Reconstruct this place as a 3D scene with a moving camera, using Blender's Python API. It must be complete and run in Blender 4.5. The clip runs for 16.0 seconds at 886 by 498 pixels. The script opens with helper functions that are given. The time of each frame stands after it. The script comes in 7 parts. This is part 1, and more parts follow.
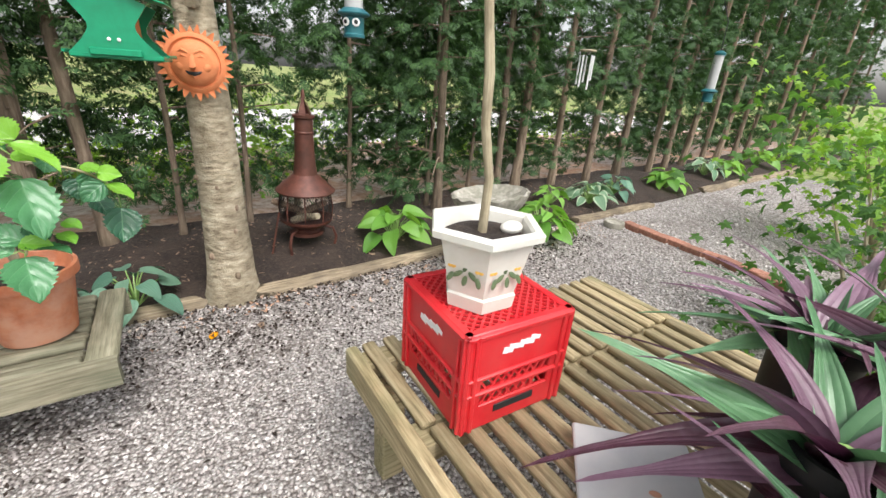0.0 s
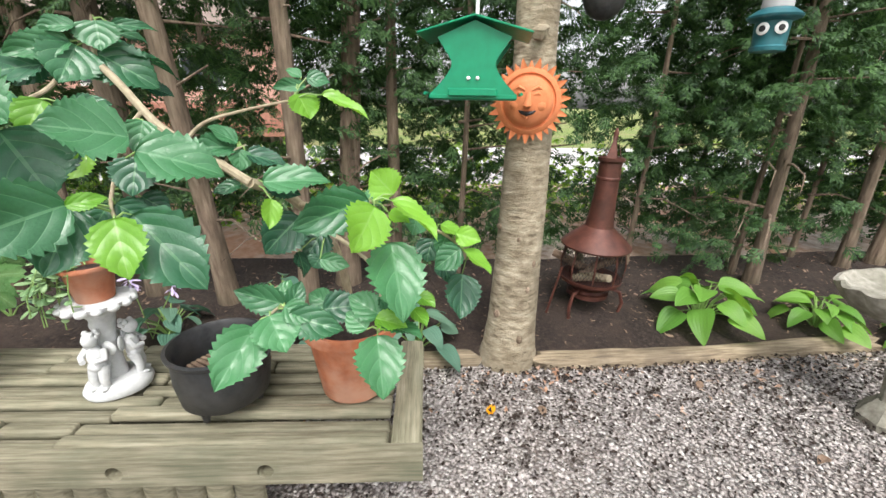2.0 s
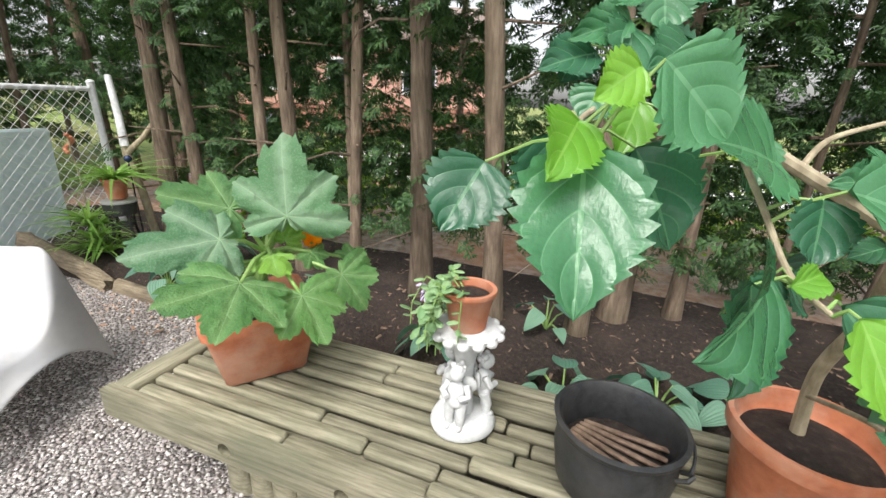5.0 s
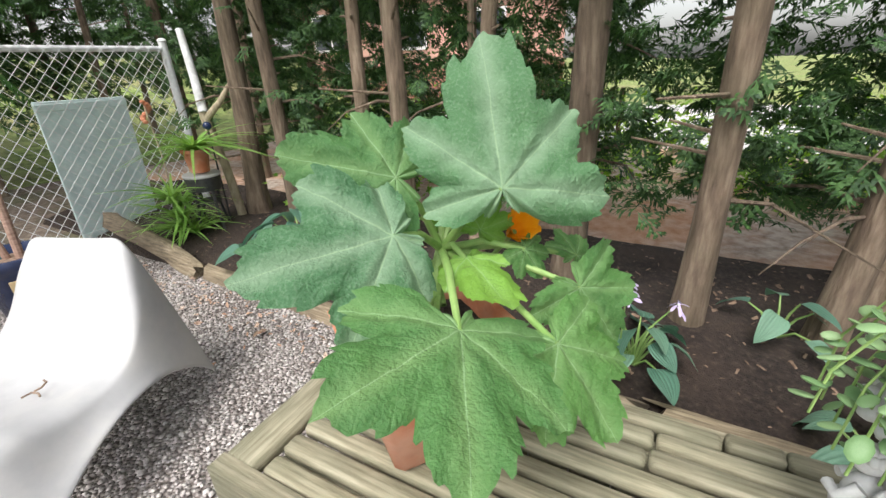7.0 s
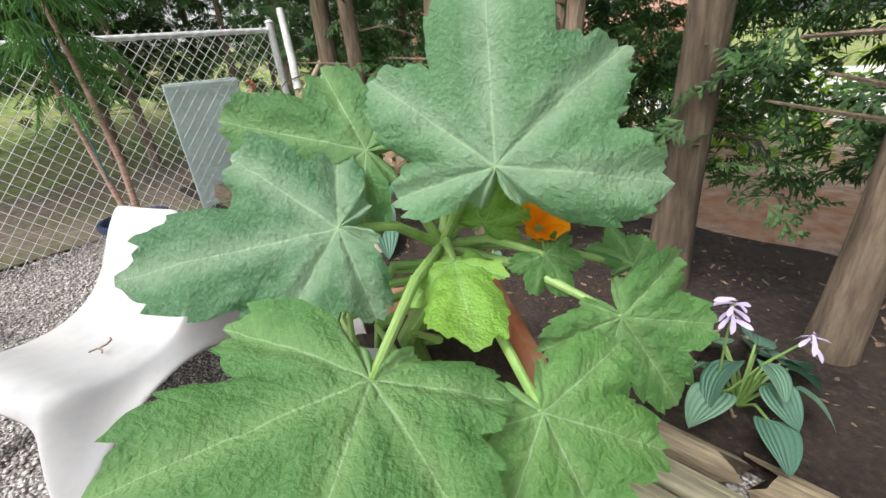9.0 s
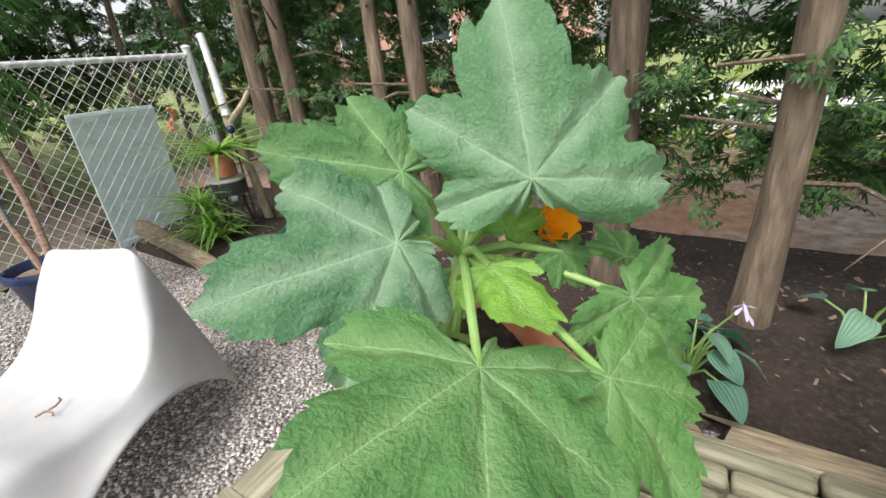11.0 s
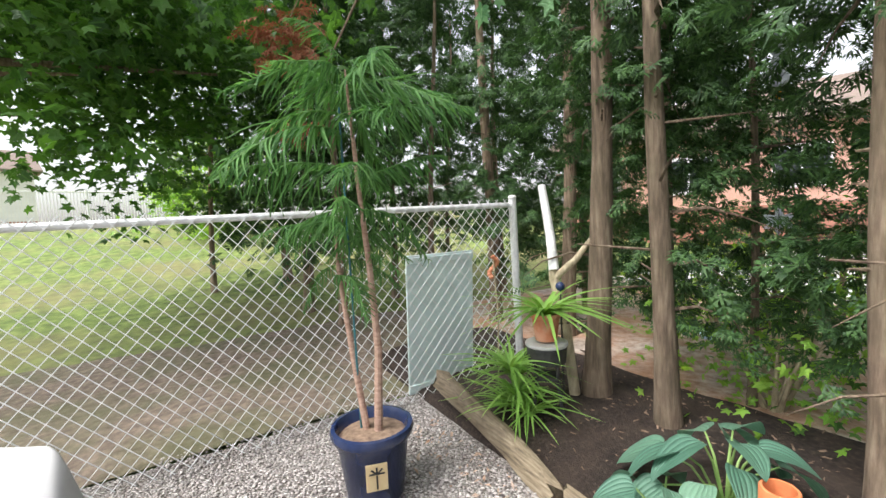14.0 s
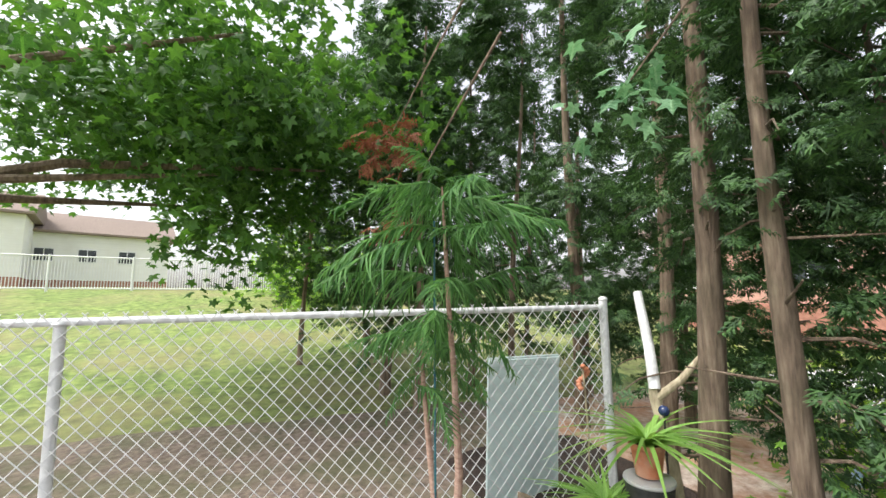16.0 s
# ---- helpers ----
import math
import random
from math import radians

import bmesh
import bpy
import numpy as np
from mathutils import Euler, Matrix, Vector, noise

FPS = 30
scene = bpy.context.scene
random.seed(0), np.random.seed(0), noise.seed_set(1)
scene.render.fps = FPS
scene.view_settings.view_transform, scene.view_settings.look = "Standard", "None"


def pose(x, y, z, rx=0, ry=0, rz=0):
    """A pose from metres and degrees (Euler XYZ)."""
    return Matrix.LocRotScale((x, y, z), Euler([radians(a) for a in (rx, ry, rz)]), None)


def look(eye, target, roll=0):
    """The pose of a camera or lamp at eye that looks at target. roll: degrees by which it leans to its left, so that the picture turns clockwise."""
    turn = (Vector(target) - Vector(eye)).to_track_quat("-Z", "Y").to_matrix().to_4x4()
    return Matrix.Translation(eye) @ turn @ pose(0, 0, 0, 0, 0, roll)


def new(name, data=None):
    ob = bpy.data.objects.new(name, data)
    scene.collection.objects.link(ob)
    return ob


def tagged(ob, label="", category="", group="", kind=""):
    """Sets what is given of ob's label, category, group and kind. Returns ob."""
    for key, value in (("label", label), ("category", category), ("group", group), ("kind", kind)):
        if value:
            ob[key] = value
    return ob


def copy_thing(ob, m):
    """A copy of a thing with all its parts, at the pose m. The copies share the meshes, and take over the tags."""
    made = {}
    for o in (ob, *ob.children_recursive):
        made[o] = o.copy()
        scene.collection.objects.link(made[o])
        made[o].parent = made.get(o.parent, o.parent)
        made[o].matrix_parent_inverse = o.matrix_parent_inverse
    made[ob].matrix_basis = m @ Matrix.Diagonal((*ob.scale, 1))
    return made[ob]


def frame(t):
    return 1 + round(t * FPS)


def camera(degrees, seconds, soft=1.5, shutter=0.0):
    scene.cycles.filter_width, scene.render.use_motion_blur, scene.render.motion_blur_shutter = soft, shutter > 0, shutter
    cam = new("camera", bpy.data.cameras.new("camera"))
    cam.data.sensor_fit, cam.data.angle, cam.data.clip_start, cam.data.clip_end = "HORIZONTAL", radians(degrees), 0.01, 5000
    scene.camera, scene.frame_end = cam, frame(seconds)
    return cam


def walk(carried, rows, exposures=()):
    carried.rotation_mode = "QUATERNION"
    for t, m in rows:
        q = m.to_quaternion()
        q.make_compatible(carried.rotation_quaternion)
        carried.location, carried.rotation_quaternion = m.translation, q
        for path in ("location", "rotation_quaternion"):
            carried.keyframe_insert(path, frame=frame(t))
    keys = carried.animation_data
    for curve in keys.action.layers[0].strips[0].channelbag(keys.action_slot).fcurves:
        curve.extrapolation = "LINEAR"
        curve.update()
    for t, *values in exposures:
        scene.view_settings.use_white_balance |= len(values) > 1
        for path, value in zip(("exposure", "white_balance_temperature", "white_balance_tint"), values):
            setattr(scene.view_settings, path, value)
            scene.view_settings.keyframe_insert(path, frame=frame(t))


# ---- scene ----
cam = camera(94.4, 16.0)
PATH = [
    (0, (-0.185, -0.006, 1.407), (0.011, 1.826, 0.629), 3.9),
    (0.5, (-0.332, 0.17, 1.407), (-0.366, 2.024, 0.658), 2.1),
    (1, (-0.462, 0.28, 1.391), (-0.616, 2.136, 0.663), 1.5),
    (1.5, (-0.645, 0.351, 1.354), (-0.98, 2.213, 0.705), 2.2),
    (2, (-0.742, 0.445, 1.366), (-1.552, 2.149, 0.704), 1.0),
    (2.5, (-0.849, 0.547, 1.377), (-2.013, 2.026, 0.702), -1.0),
    (3, (-0.919, 0.585, 1.375), (-2.223, 1.908, 0.632), -0.3),
    (3.5, (-1.001, 0.57, 1.375), (-2.306, 1.899, 0.649), 1.4),
    (4, (-1.16, 0.446, 1.387), (-2.366, 1.898, 0.728), 2.0),
    (4.5, (-1.36, 0.322, 1.393), (-2.67, 1.682, 0.734), 2.1),
    (4.7, (-1.441, 0.305, 1.377), (-2.827, 1.596, 0.734), 2.4),
    (6.8, (-2.321, 0.238, 1.206), (-3.746, 1.368, 0.374), -1.4),
    (7, (-2.371, 0.293, 1.188), (-3.892, 1.304, 0.376), -2.1),
    (7.5, (-2.437, 0.443, 1.181), (-4.108, 1.144, 0.336), 0.2),
    (8, (-2.462, 0.531, 1.122), (-4.196, 1.074, 0.286), -2.3),
    (8.5, (-2.46, 0.565, 1.094), (-4.174, 1.089, 0.206), -5.0),
    (9, (-2.456, 0.565, 1.12), (-4.174, 1.099, 0.246), -5.5),
    (9.5, (-2.449, 0.565, 1.122), (-4.191, 1.122, 0.313), -6.4),
    (9.7, (-2.446, 0.564, 1.113), (-4.185, 1.148, 0.317), -6.3),
    (11.8, (-2.543, 0.215, 1.182), (-4.076, 1.225, 0.388), -4.5),
    (12, (-2.592, 0.179, 1.188), (-4.149, 1.18, 0.431), -3.4),
    (12.5, (-2.782, 0.138, 1.194), (-4.424, 1.042, 0.496), -2.1),
    (13, (-3.018, 0.112, 1.246), (-4.763, 0.878, 0.64), -1.5),
    (13.5, (-3.269, -0.011, 1.296), (-5.189, 0.382, 0.9), -1.3),
    (14, (-3.459, -0.239, 1.288), (-5.452, -0.133, 1.157), -3.0),
    (14.5, (-3.523, -0.325, 1.34), (-5.522, -0.366, 1.286), -1.3),
    (15, (-3.531, -0.324, 1.418), (-5.525, -0.46, 1.493), 0.1),
    (15.5, (-3.503, -0.305, 1.45), (-5.487, -0.492, 1.621), 0.2),
    (16, (-3.475, -0.293, 1.472), (-5.445, -0.544, 1.71), -0.2),
]
walk(cam, [(t, look(eye, target, roll)) for t, eye, target, roll in PATH],
     exposures=[(0.0, 0.95), (12.8, 0.95), (14.4, 1.25), (16.0, 1.2)])

# ---------- world and sun: bright overcast ----------
world = bpy.data.worlds.new("sky")
scene.world = world
world.use_nodes = True
wn = world.node_tree
sky = wn.nodes.new("ShaderNodeTexSky")
sky.sky_type, sky.sun_disc = "NISHITA", False
sky.sun_elevation, sky.sun_rotation = radians(58), radians(150)
sky.air_density, sky.dust_density, sky.ozone_density = 1.2, 4.0, 1.0
whiten = wn.nodes.new("ShaderNodeHueSaturation")
whiten.inputs["Saturation"].default_value = 0.25
wn.links.new(sky.outputs[0], whiten.inputs["Color"])
wn.links.new(whiten.outputs[0], wn.nodes["Background"].inputs[0])
wn.nodes["Background"].inputs[1].default_value = 0.15
sun = new("sun", bpy.data.lights.new("sun", "SUN"))
sun.data.energy, sun.data.angle, sun.data.color = 1.3, radians(25), (1.0, 0.97, 0.92)
sun.matrix_world = look((0, 0, 20), (0 + 20 * math.cos(radians(58)) * -0.45, 20 * math.cos(radians(58)) * 0.9, 20 - 20 * math.sin(radians(58))))


# ---------- small tools ----------
class Geo:
    """Collects vertices and faces of one mesh."""

    def __init__(self):
        self.v, self.f, self.uv, self.tone = [], [], [], []

    def add(self, verts, faces, m=None, uv=None):
        o = len(self.v)
        self.v += [tuple(m @ Vector(p)) for p in verts] if m is not None else [tuple(p) for p in verts]
        self.f += [tuple(o + i for i in q) for q in faces]
        self.uv += uv if uv is not None else [(0.0, 0.0)] * len(verts)
        return self

    def box(self, size, m=None, bevel=0.004, taper=1.0):
        """A box with chamfered edges, centred; taper scales its lower end."""
        sx, sy, sz = (a / 2 for a in size)
        b = min(bevel, sx * 0.6, sy * 0.6, sz * 0.6)
        vs = []
        for z, e in ((-sz, b), (-sz + b, 0), (sz - b, 0), (sz, b)):
            k = taper if z < 0 else 1.0
            c = b
            x, y = (sx - e) * k, (sy - e) * k
            for px, py in ((-x + c, -y), (x - c, -y), (x, -y + c), (x, y - c), (x - c, y), (-x + c, y), (-x, y - c), (-x, -y + c)):
                vs.append((px, py, z))
        fs = [tuple(range(7, -1, -1)), tuple(range(24, 32))]
        for r in range(3):
            for i in range(8):
                j = (i + 1) % 8
                fs.append((r * 8 + i, r * 8 + j, r * 8 + 8 + j, r * 8 + 8 + i))
        return self.add(vs, fs, m)

    def lathe(self, profile, seg=32, m=None, wob=0.0):
        vs, fs = [], []
        for r, z in profile:
            for i in range(seg):
                a = 2 * math.pi * i / seg
                k = r * (1 + wob * math.sin(3 * a + 5 * z) * 0.5)
                vs.append((k * math.cos(a), k * math.sin(a), z))
        for k in range(len(profile) - 1):
            for i in range(seg):
                j = (i + 1) % seg
                fs.append((k * seg + i, k * seg + j, (k + 1) * seg + j, (k + 1) * seg + i))
        fs.append(tuple(range(seg - 1, -1, -1)))
        fs.append(tuple(range((len(profile) - 1) * seg, len(profile) * seg)))
        return self.add(vs, fs, m)

    def tube(self, pts, radii, seg=8, m=None):
        pts = [Vector(p) for p in pts]
        if not hasattr(radii, "__len__"):
            radii = [radii] * len(pts)
        vs, fs = [], []
        side = None
        for i, p in enumerate(pts):
            d = (pts[min(i + 1, len(pts) - 1)] - pts[max(i - 1, 0)]).normalized()
            if side is None:
                side = d.orthogonal().normalized()
            side = (side - d * side.dot(d)).normalized()
            up = d.cross(side)
            for k in range(seg):
                a = 2 * math.pi * k / seg
                vs.append(p + (side * math.cos(a) + up * math.sin(a)) * radii[i])
        for i in range(len(pts) - 1):
            for k in range(seg):
                j = (k + 1) % seg
                fs.append((i * seg + k, i * seg + j, (i + 1) * seg + j, (i + 1) * seg + k))
        fs.append(tuple(range(seg - 1, -1, -1)))
        fs.append(tuple(range((len(pts) - 1) * seg, len(pts) * seg)))
        return self.add(vs, fs, m)

    def ball(self, c, r, seg=12, rings=8, m=None):
        rx, ry, rz = r if hasattr(r, "__len__") else (r, r, r)
        vs, fs = [(c[0], c[1], c[2] - rz)], []
        for i in range(1, rings):
            a = math.pi * i / rings - math.pi / 2
            for k in range(seg):
                b = 2 * math.pi * k / seg
                vs.append((c[0] + rx * math.cos(a) * math.cos(b), c[1] + ry * math.cos(a) * math.sin(b), c[2] + rz * math.sin(a)))
        vs.append((c[0], c[1], c[2] + rz))
        for k in range(seg):
            fs.append((0, 1 + (k + 1) % seg, 1 + k))
            fs.append((len(vs) - 1, len(vs) - 1 - seg + k, len(vs) - 1 - seg + (k + 1) % seg))
        for i in range(rings - 2):
            for k in range(seg):
                j = (k + 1) % seg
                fs.append((1 + i * seg + k, 1 + i * seg + j, 1 + (i + 1) * seg + j, 1 + (i + 1) * seg + k))
        return self.add(vs, fs, m)

    def mesh(self, name, material, smooth=True, sharp=35):
        me = bpy.data.meshes.new(name)
        me.from_pydata(self.v, [], self.f)
        if any(u != (0.0, 0.0) for u in self.uv):
            layer = me.uv_layers.new(name="UVMap")
            idx = np.empty(len(me.loops), dtype=np.int32)
            me.loops.foreach_get("vertex_index", idx)
            layer.data.foreach_set("uv", np.array(self.uv, dtype=np.float32)[idx].ravel())
        me.materials.append(material)
        if smooth:
            me.shade_smooth()
            me.set_sharp_from_angle(angle=radians(sharp))
        return me


def part(name, geo, material, parent, label="", smooth=True, m=None, sharp=35):
    me = geo if isinstance(geo, bpy.types.Mesh) else geo.mesh(name, material, smooth, sharp)
    ob = new(name, me)
    ob.parent = parent
    if m is not None:
        ob.matrix_local = m
    if label:
        tagged(ob, label)
    return ob


def thing(name, m, label, category, group="", kind=""):
    ob = new(name)
    ob.empty_display_size = 0.1
    ob.matrix_world = m
    return tagged(ob, label, category, group, kind)


def solid(name, geo, material, label, category, group="", kind="", m=None, smooth=True, sharp=35):
    me = geo if isinstance(geo, bpy.types.Mesh) else geo.mesh(name, material, smooth, sharp)
    ob = new(name, me)
    if m is not None:
        ob.matrix_world = m
    return tagged(ob, label, category, group, kind)


# ---------- materials ----------
def nodes_of(name):
    mt = bpy.data.materials.new(name)
    mt.use_nodes = True
    t = mt.node_tree
    return mt, t, t.nodes["Principled BSDF"]


def ramp(t, fac, stops):
    r = t.nodes.new("ShaderNodeValToRGB")
    el = r.color_ramp.elements
    while len(el) < len(stops):
        el.new(0.5)
    for e, (p, c) in zip(el, stops):
        e.position, e.color = p, (*c, 1)
    t.links.new(fac, r.inputs[0])
    return r.outputs[0]


def noise_tex(t, scale, detail=4.0, rough=0.55, stretch=None, uv=False):
    c = t.nodes.new("ShaderNodeTexCoord")
    out = c.outputs["UV" if uv else "Object"]
    if stretch:
        mp = t.nodes.new("ShaderNodeMapping")
        mp.inputs["Scale"].default_value = stretch
        t.links.new(out, mp.inputs[0])
        out = mp.outputs[0]
    n = t.nodes.new("ShaderNodeTexNoise")
    n.inputs["Scale"].default_value, n.inputs["Detail"].default_value, n.inputs["Roughness"].default_value = scale, detail, rough
    t.links.new(out, n.inputs["Vector"])
    return n.outputs["Fac"]


def mixc(t, fac, a, b, mode="MIX"):
    x = t.nodes.new("ShaderNodeMix")
    x.data_type, x.blend_type = "RGBA", mode
    if isinstance(fac, float):
        x.inputs[0].default_value = fac
    else:
        t.links.new(fac, x.inputs[0])
    for v, s in ((a, x.inputs[6]), (b, x.inputs[7])):
        if isinstance(v, tuple):
            s.default_value = (*v, 1)
        else:
            t.links.new(v, s)
    return x.outputs[2]


def mth(t, op, a, b=0.0, c=0.0):
    x = t.nodes.new("ShaderNodeMath")
    x.operation = op
    for v, s in zip((a, b, c), x.inputs):
        if isinstance(v, (int, float)):
            s.default_value = v
        else:
            t.links.new(v, s)
    return x.outputs[0]


def bump(t, bsdf, height, strength, distance=0.01):
    b = t.nodes.new("ShaderNodeBump")
    b.inputs["Strength"].default_value, b.inputs["Distance"].default_value = strength, distance
    t.links.new(height, b.inputs["Height"])
    t.links.new(b.outputs[0], bsdf.inputs["Normal"])


def surface(name, stops, scale=20, rough=0.7, bump_s=0.3, bump_scale=None, metal=0.0, stretch=None, stain=None, stain_scale=3.0, spec=0.5, vary=0.0, dist=0.01):
    """Grain from stops, a wider stain colour, relief."""
    mt, t, p = nodes_of(name)
    n = noise_tex(t, scale, 6, 0.6, stretch)
    col = ramp(t, n, stops)
    if stain:
        s = ramp(t, noise_tex(t, stain_scale, 5, 0.6), [(0.42, (0, 0, 0)), (0.62, (1, 1, 1))])
        col = mixc(t, s, col, mixc(t, 0.55, col, stain))
    if vary:
        o = t.nodes.new("ShaderNodeObjectInfo")
        h = t.nodes.new("ShaderNodeHueSaturation")
        t.links.new(mth(t, "MULTIPLY_ADD", o.outputs["Random"], vary, 1 - vary / 2), h.inputs["Value"])
        t.links.new(col, h.inputs["Color"])
        col = h.outputs[0]
    t.links.new(col, p.inputs["Base Color"])
    p.inputs["Roughness"].default_value, p.inputs["Metallic"].default_value = rough, metal
    p.inputs["Specular IOR Level"].default_value = spec
    if bump_s:
        bump(t, p, noise_tex(t, bump_scale or scale, 8, 0.65, stretch), bump_s, dist)
    return mt


def leaf_surface(name, dark, light, vein, veins=8.0, slope=0.55, rough=0.35, trans=0.25, relief=0.5, parallel=False, edge=None):
    """A leaf with a midrib and side veins on its UV, some light through it."""
    mt, t, p = nodes_of(name)
    c = t.nodes.new("ShaderNodeTexCoord")
    sp = t.nodes.new("ShaderNodeSeparateXYZ")
    t.links.new(c.outputs["UV"], sp.inputs[0])
    u = mth(t, "ABSOLUTE", mth(t, "MULTIPLY_ADD", sp.outputs[0], 2.0, -1.0))
    v = sp.outputs[1]
    if parallel:
        w = mth(t, "PINGPONG", mth(t, "MULTIPLY", u, veins), 1.0)
    else:
        w = mth(t, "PINGPONG", mth(t, "MULTIPLY", mth(t, "SUBTRACT", v, mth(t, "MULTIPLY", mth(t, "POWER", u, 1.3), slope * 0.5)), veins * 2), 1.0)
    mid = mth(t, "LESS_THAN", u, 0.045)
    side = mth(t, "GREATER_THAN", w, 0.93)
    vmask = mth(t, "MAXIMUM", mid, mth(t, "MULTIPLY", side, 0.6))
    o = t.nodes.new("ShaderNodeObjectInfo")
    g = t.nodes.new("ShaderNodeNewGeometry")
    rnd = mth(t, "FRACT", mth(t, "ADD", o.outputs["Random"], g.outputs["Random Per Island"]))
    n = noise_tex(t, 26, 4)
    base = mixc(t, mth(t, "MULTIPLY_ADD", n, 0.5, mth(t, "MULTIPLY_ADD", rnd, 0.9, -0.25)), dark, light)
    if edge:
        base = mixc(t, mth(t, "GREATER_THAN", u, 0.72), base, edge)
    col = mixc(t, mth(t, "MULTIPLY", vmask, 0.25 if parallel else 0.7), base, vein)
    t.links.new(col, p.inputs["Base Color"])
    p.inputs["Roughness"].default_value = rough
    bump(t, p, mth(t, "ADD", mth(t, "MULTIPLY", mth(t, "POWER", w, 2.0), -1.0), mth(t, "MULTIPLY", n, 0.5)), relief, 0.006)
    if trans:
        tr = t.nodes.new("ShaderNodeBsdfTranslucent")
        hs = t.nodes.new("ShaderNodeHueSaturation")
        hs.inputs["Value"].default_value, hs.inputs["Saturation"].default_value, hs.inputs["Hue"].default_value = 1.6, 1.1, 0.485
        t.links.new(col, hs.inputs["Color"])
        t.links.new(hs.outputs[0], tr.inputs[0])
        mx = t.nodes.new("ShaderNodeMixShader")
        mx.inputs[0].default_value = trans
        t.links.new(p.outputs[0], mx.inputs[1])
        t.links.new(tr.outputs[0], mx.inputs[2])
        t.links.new(mx.outputs[0], t.nodes["Material Output"].inputs[0])
    return mt


def stone_surface():
    """Loose pale gravel; each stone takes its own tint."""
    mt, t, p = nodes_of("gravel_stone")
    g = t.nodes.new("ShaderNodeNewGeometry")
    col = ramp(t, g.outputs["Random Per Island"], [(0.0, (0.17, 0.15, 0.145)), (0.25, (0.34, 0.305, 0.295)), (0.6, (0.49, 0.455, 0.44)), (0.85, (0.62, 0.585, 0.565)), (1.0, (0.78, 0.76, 0.74))])
    n = noise_tex(t, 90, 4)
    t.links.new(mixc(t, 0.35, col, ramp(t, n, [(0.3, (0.22, 0.18, 0.17)), (0.7, (0.68, 0.62, 0.58))])), p.inputs["Base Color"])
    p.inputs["Roughness"].default_value = 0.85
    bump(t, p, n, 0.4, 0.004)
    return mt


def gravel_sheet_surface():
    mt, t, p = nodes_of("gravel_sheet")
    c = t.nodes.new("ShaderNodeTexCoord")
    vo = t.nodes.new("ShaderNodeTexVoronoi")
    vo.inputs["Scale"].default_value = 70
    t.links.new(c.outputs["Object"], vo.inputs["Vector"])
    sp = t.nodes.new("ShaderNodeSeparateColor")
    t.links.new(vo.outputs["Color"], sp.inputs[0])
    col = ramp(t, sp.outputs[0], [(0.0, (0.22, 0.195, 0.185)), (0.3, (0.37, 0.335, 0.32)), (0.65, (0.48, 0.45, 0.43)), (1.0, (0.66, 0.63, 0.61))])
    gap = ramp(t, vo.outputs["Distance"], [(0.4, (1, 1, 1)), (0.8, (0.45, 0.42, 0.40))])
    col = mixc(t, 1.0, col, gap, "MULTIPLY")
    patch = ramp(t, noise_tex(t, 1.3, 5), [(0.5, (0, 0, 0)), (0.7, (1, 1, 1))])
    col = mixc(t, mth(t, "MULTIPLY", patch, 0.45), col, (0.12, 0.085, 0.065))
    t.links.new(col, p.inputs["Base Color"])
    p.inputs["Roughness"].default_value = 0.9
    bump(t, p, mth(t, "MULTIPLY", vo.outputs["Distance"], -1.0), 1.0, 0.02)
    return mt


def timber(name, a, b, c, stain=(0.12, 0.13, 0.06), rough=0.8):
    """Weathered boards with grain along x."""
    return surface(name, [(0.3, a), (0.5, b), (0.72, c)], 9, rough, 0.5, 14, stretch=(0.6, 9, 9), stain=stain, stain_scale=2.2, vary=0.35, dist=0.006)


GRAVEL, STONE = gravel_sheet_surface(), stone_surface()
SOIL = surface("soil", [(0.3, (0.012, 0.008, 0.007)), (0.55, (0.040, 0.027, 0.021)), (0.75, (0.10, 0.070, 0.055))], 45, 0.95, 1.0, 60, stain=(0.075, 0.05, 0.038), stain_scale=4, dist=0.03)
GRASS_SHEET = surface("grass_sheet", [(0.3, (0.07, 0.10, 0.025)), (0.5, (0.17, 0.24, 0.055)), (0.7, (0.31, 0.39, 0.11))], 6, 0.95, 0.8, 60, stain=(0.30, 0.24, 0.13), stain_scale=0.5, dist=0.03)
DIRT = surface("bare_dirt", [(0.3, (0.10, 0.072, 0.055)), (0.5, (0.21, 0.16, 0.125)), (0.72, (0.36, 0.29, 0.23))], 14, 0.95, 0.8, 40, stain=(0.10, 0.12, 0.04), stain_scale=1.6, dist=0.02)
BENCH_WOOD = timber("bench_wood", (0.13, 0.118, 0.075), (0.265, 0.24, 0.165), (0.40, 0.365, 0.27), stain=(0.10, 0.115, 0.07))
PALLET_WOOD = timber("pallet_wood", (0.17, 0.125, 0.065), (0.36, 0.28, 0.16), (0.52, 0.43, 0.28))
BORDER_WOOD = timber("border_wood", (0.10, 0.075, 0.05), (0.26, 0.205, 0.135), (0.42, 0.35, 0.25), stain=(0.05, 0.036, 0.025))
BARK = surface("cedar_bark", [(0.3, (0.09, 0.062, 0.045)), (0.5, (0.21, 0.15, 0.108)), (0.72, (0.36, 0.28, 0.205))], 7, 0.9, 1.0, 12, stretch=(5, 5, 0.7), stain=(0.10, 0.085, 0.05), stain_scale=2.5, vary=0.5, dist=0.02)
PALE_BARK = surface("pale_bark", [(0.28, (0.13, 0.10, 0.07)), (0.45, (0.36, 0.30, 0.21)), (0.7, (0.56, 0.49, 0.37))], 10, 0.9, 0.9, 16, stretch=(1.4, 1.4, 3.4), stain=(0.13, 0.10, 0.06), stain_scale=5, dist=0.02)
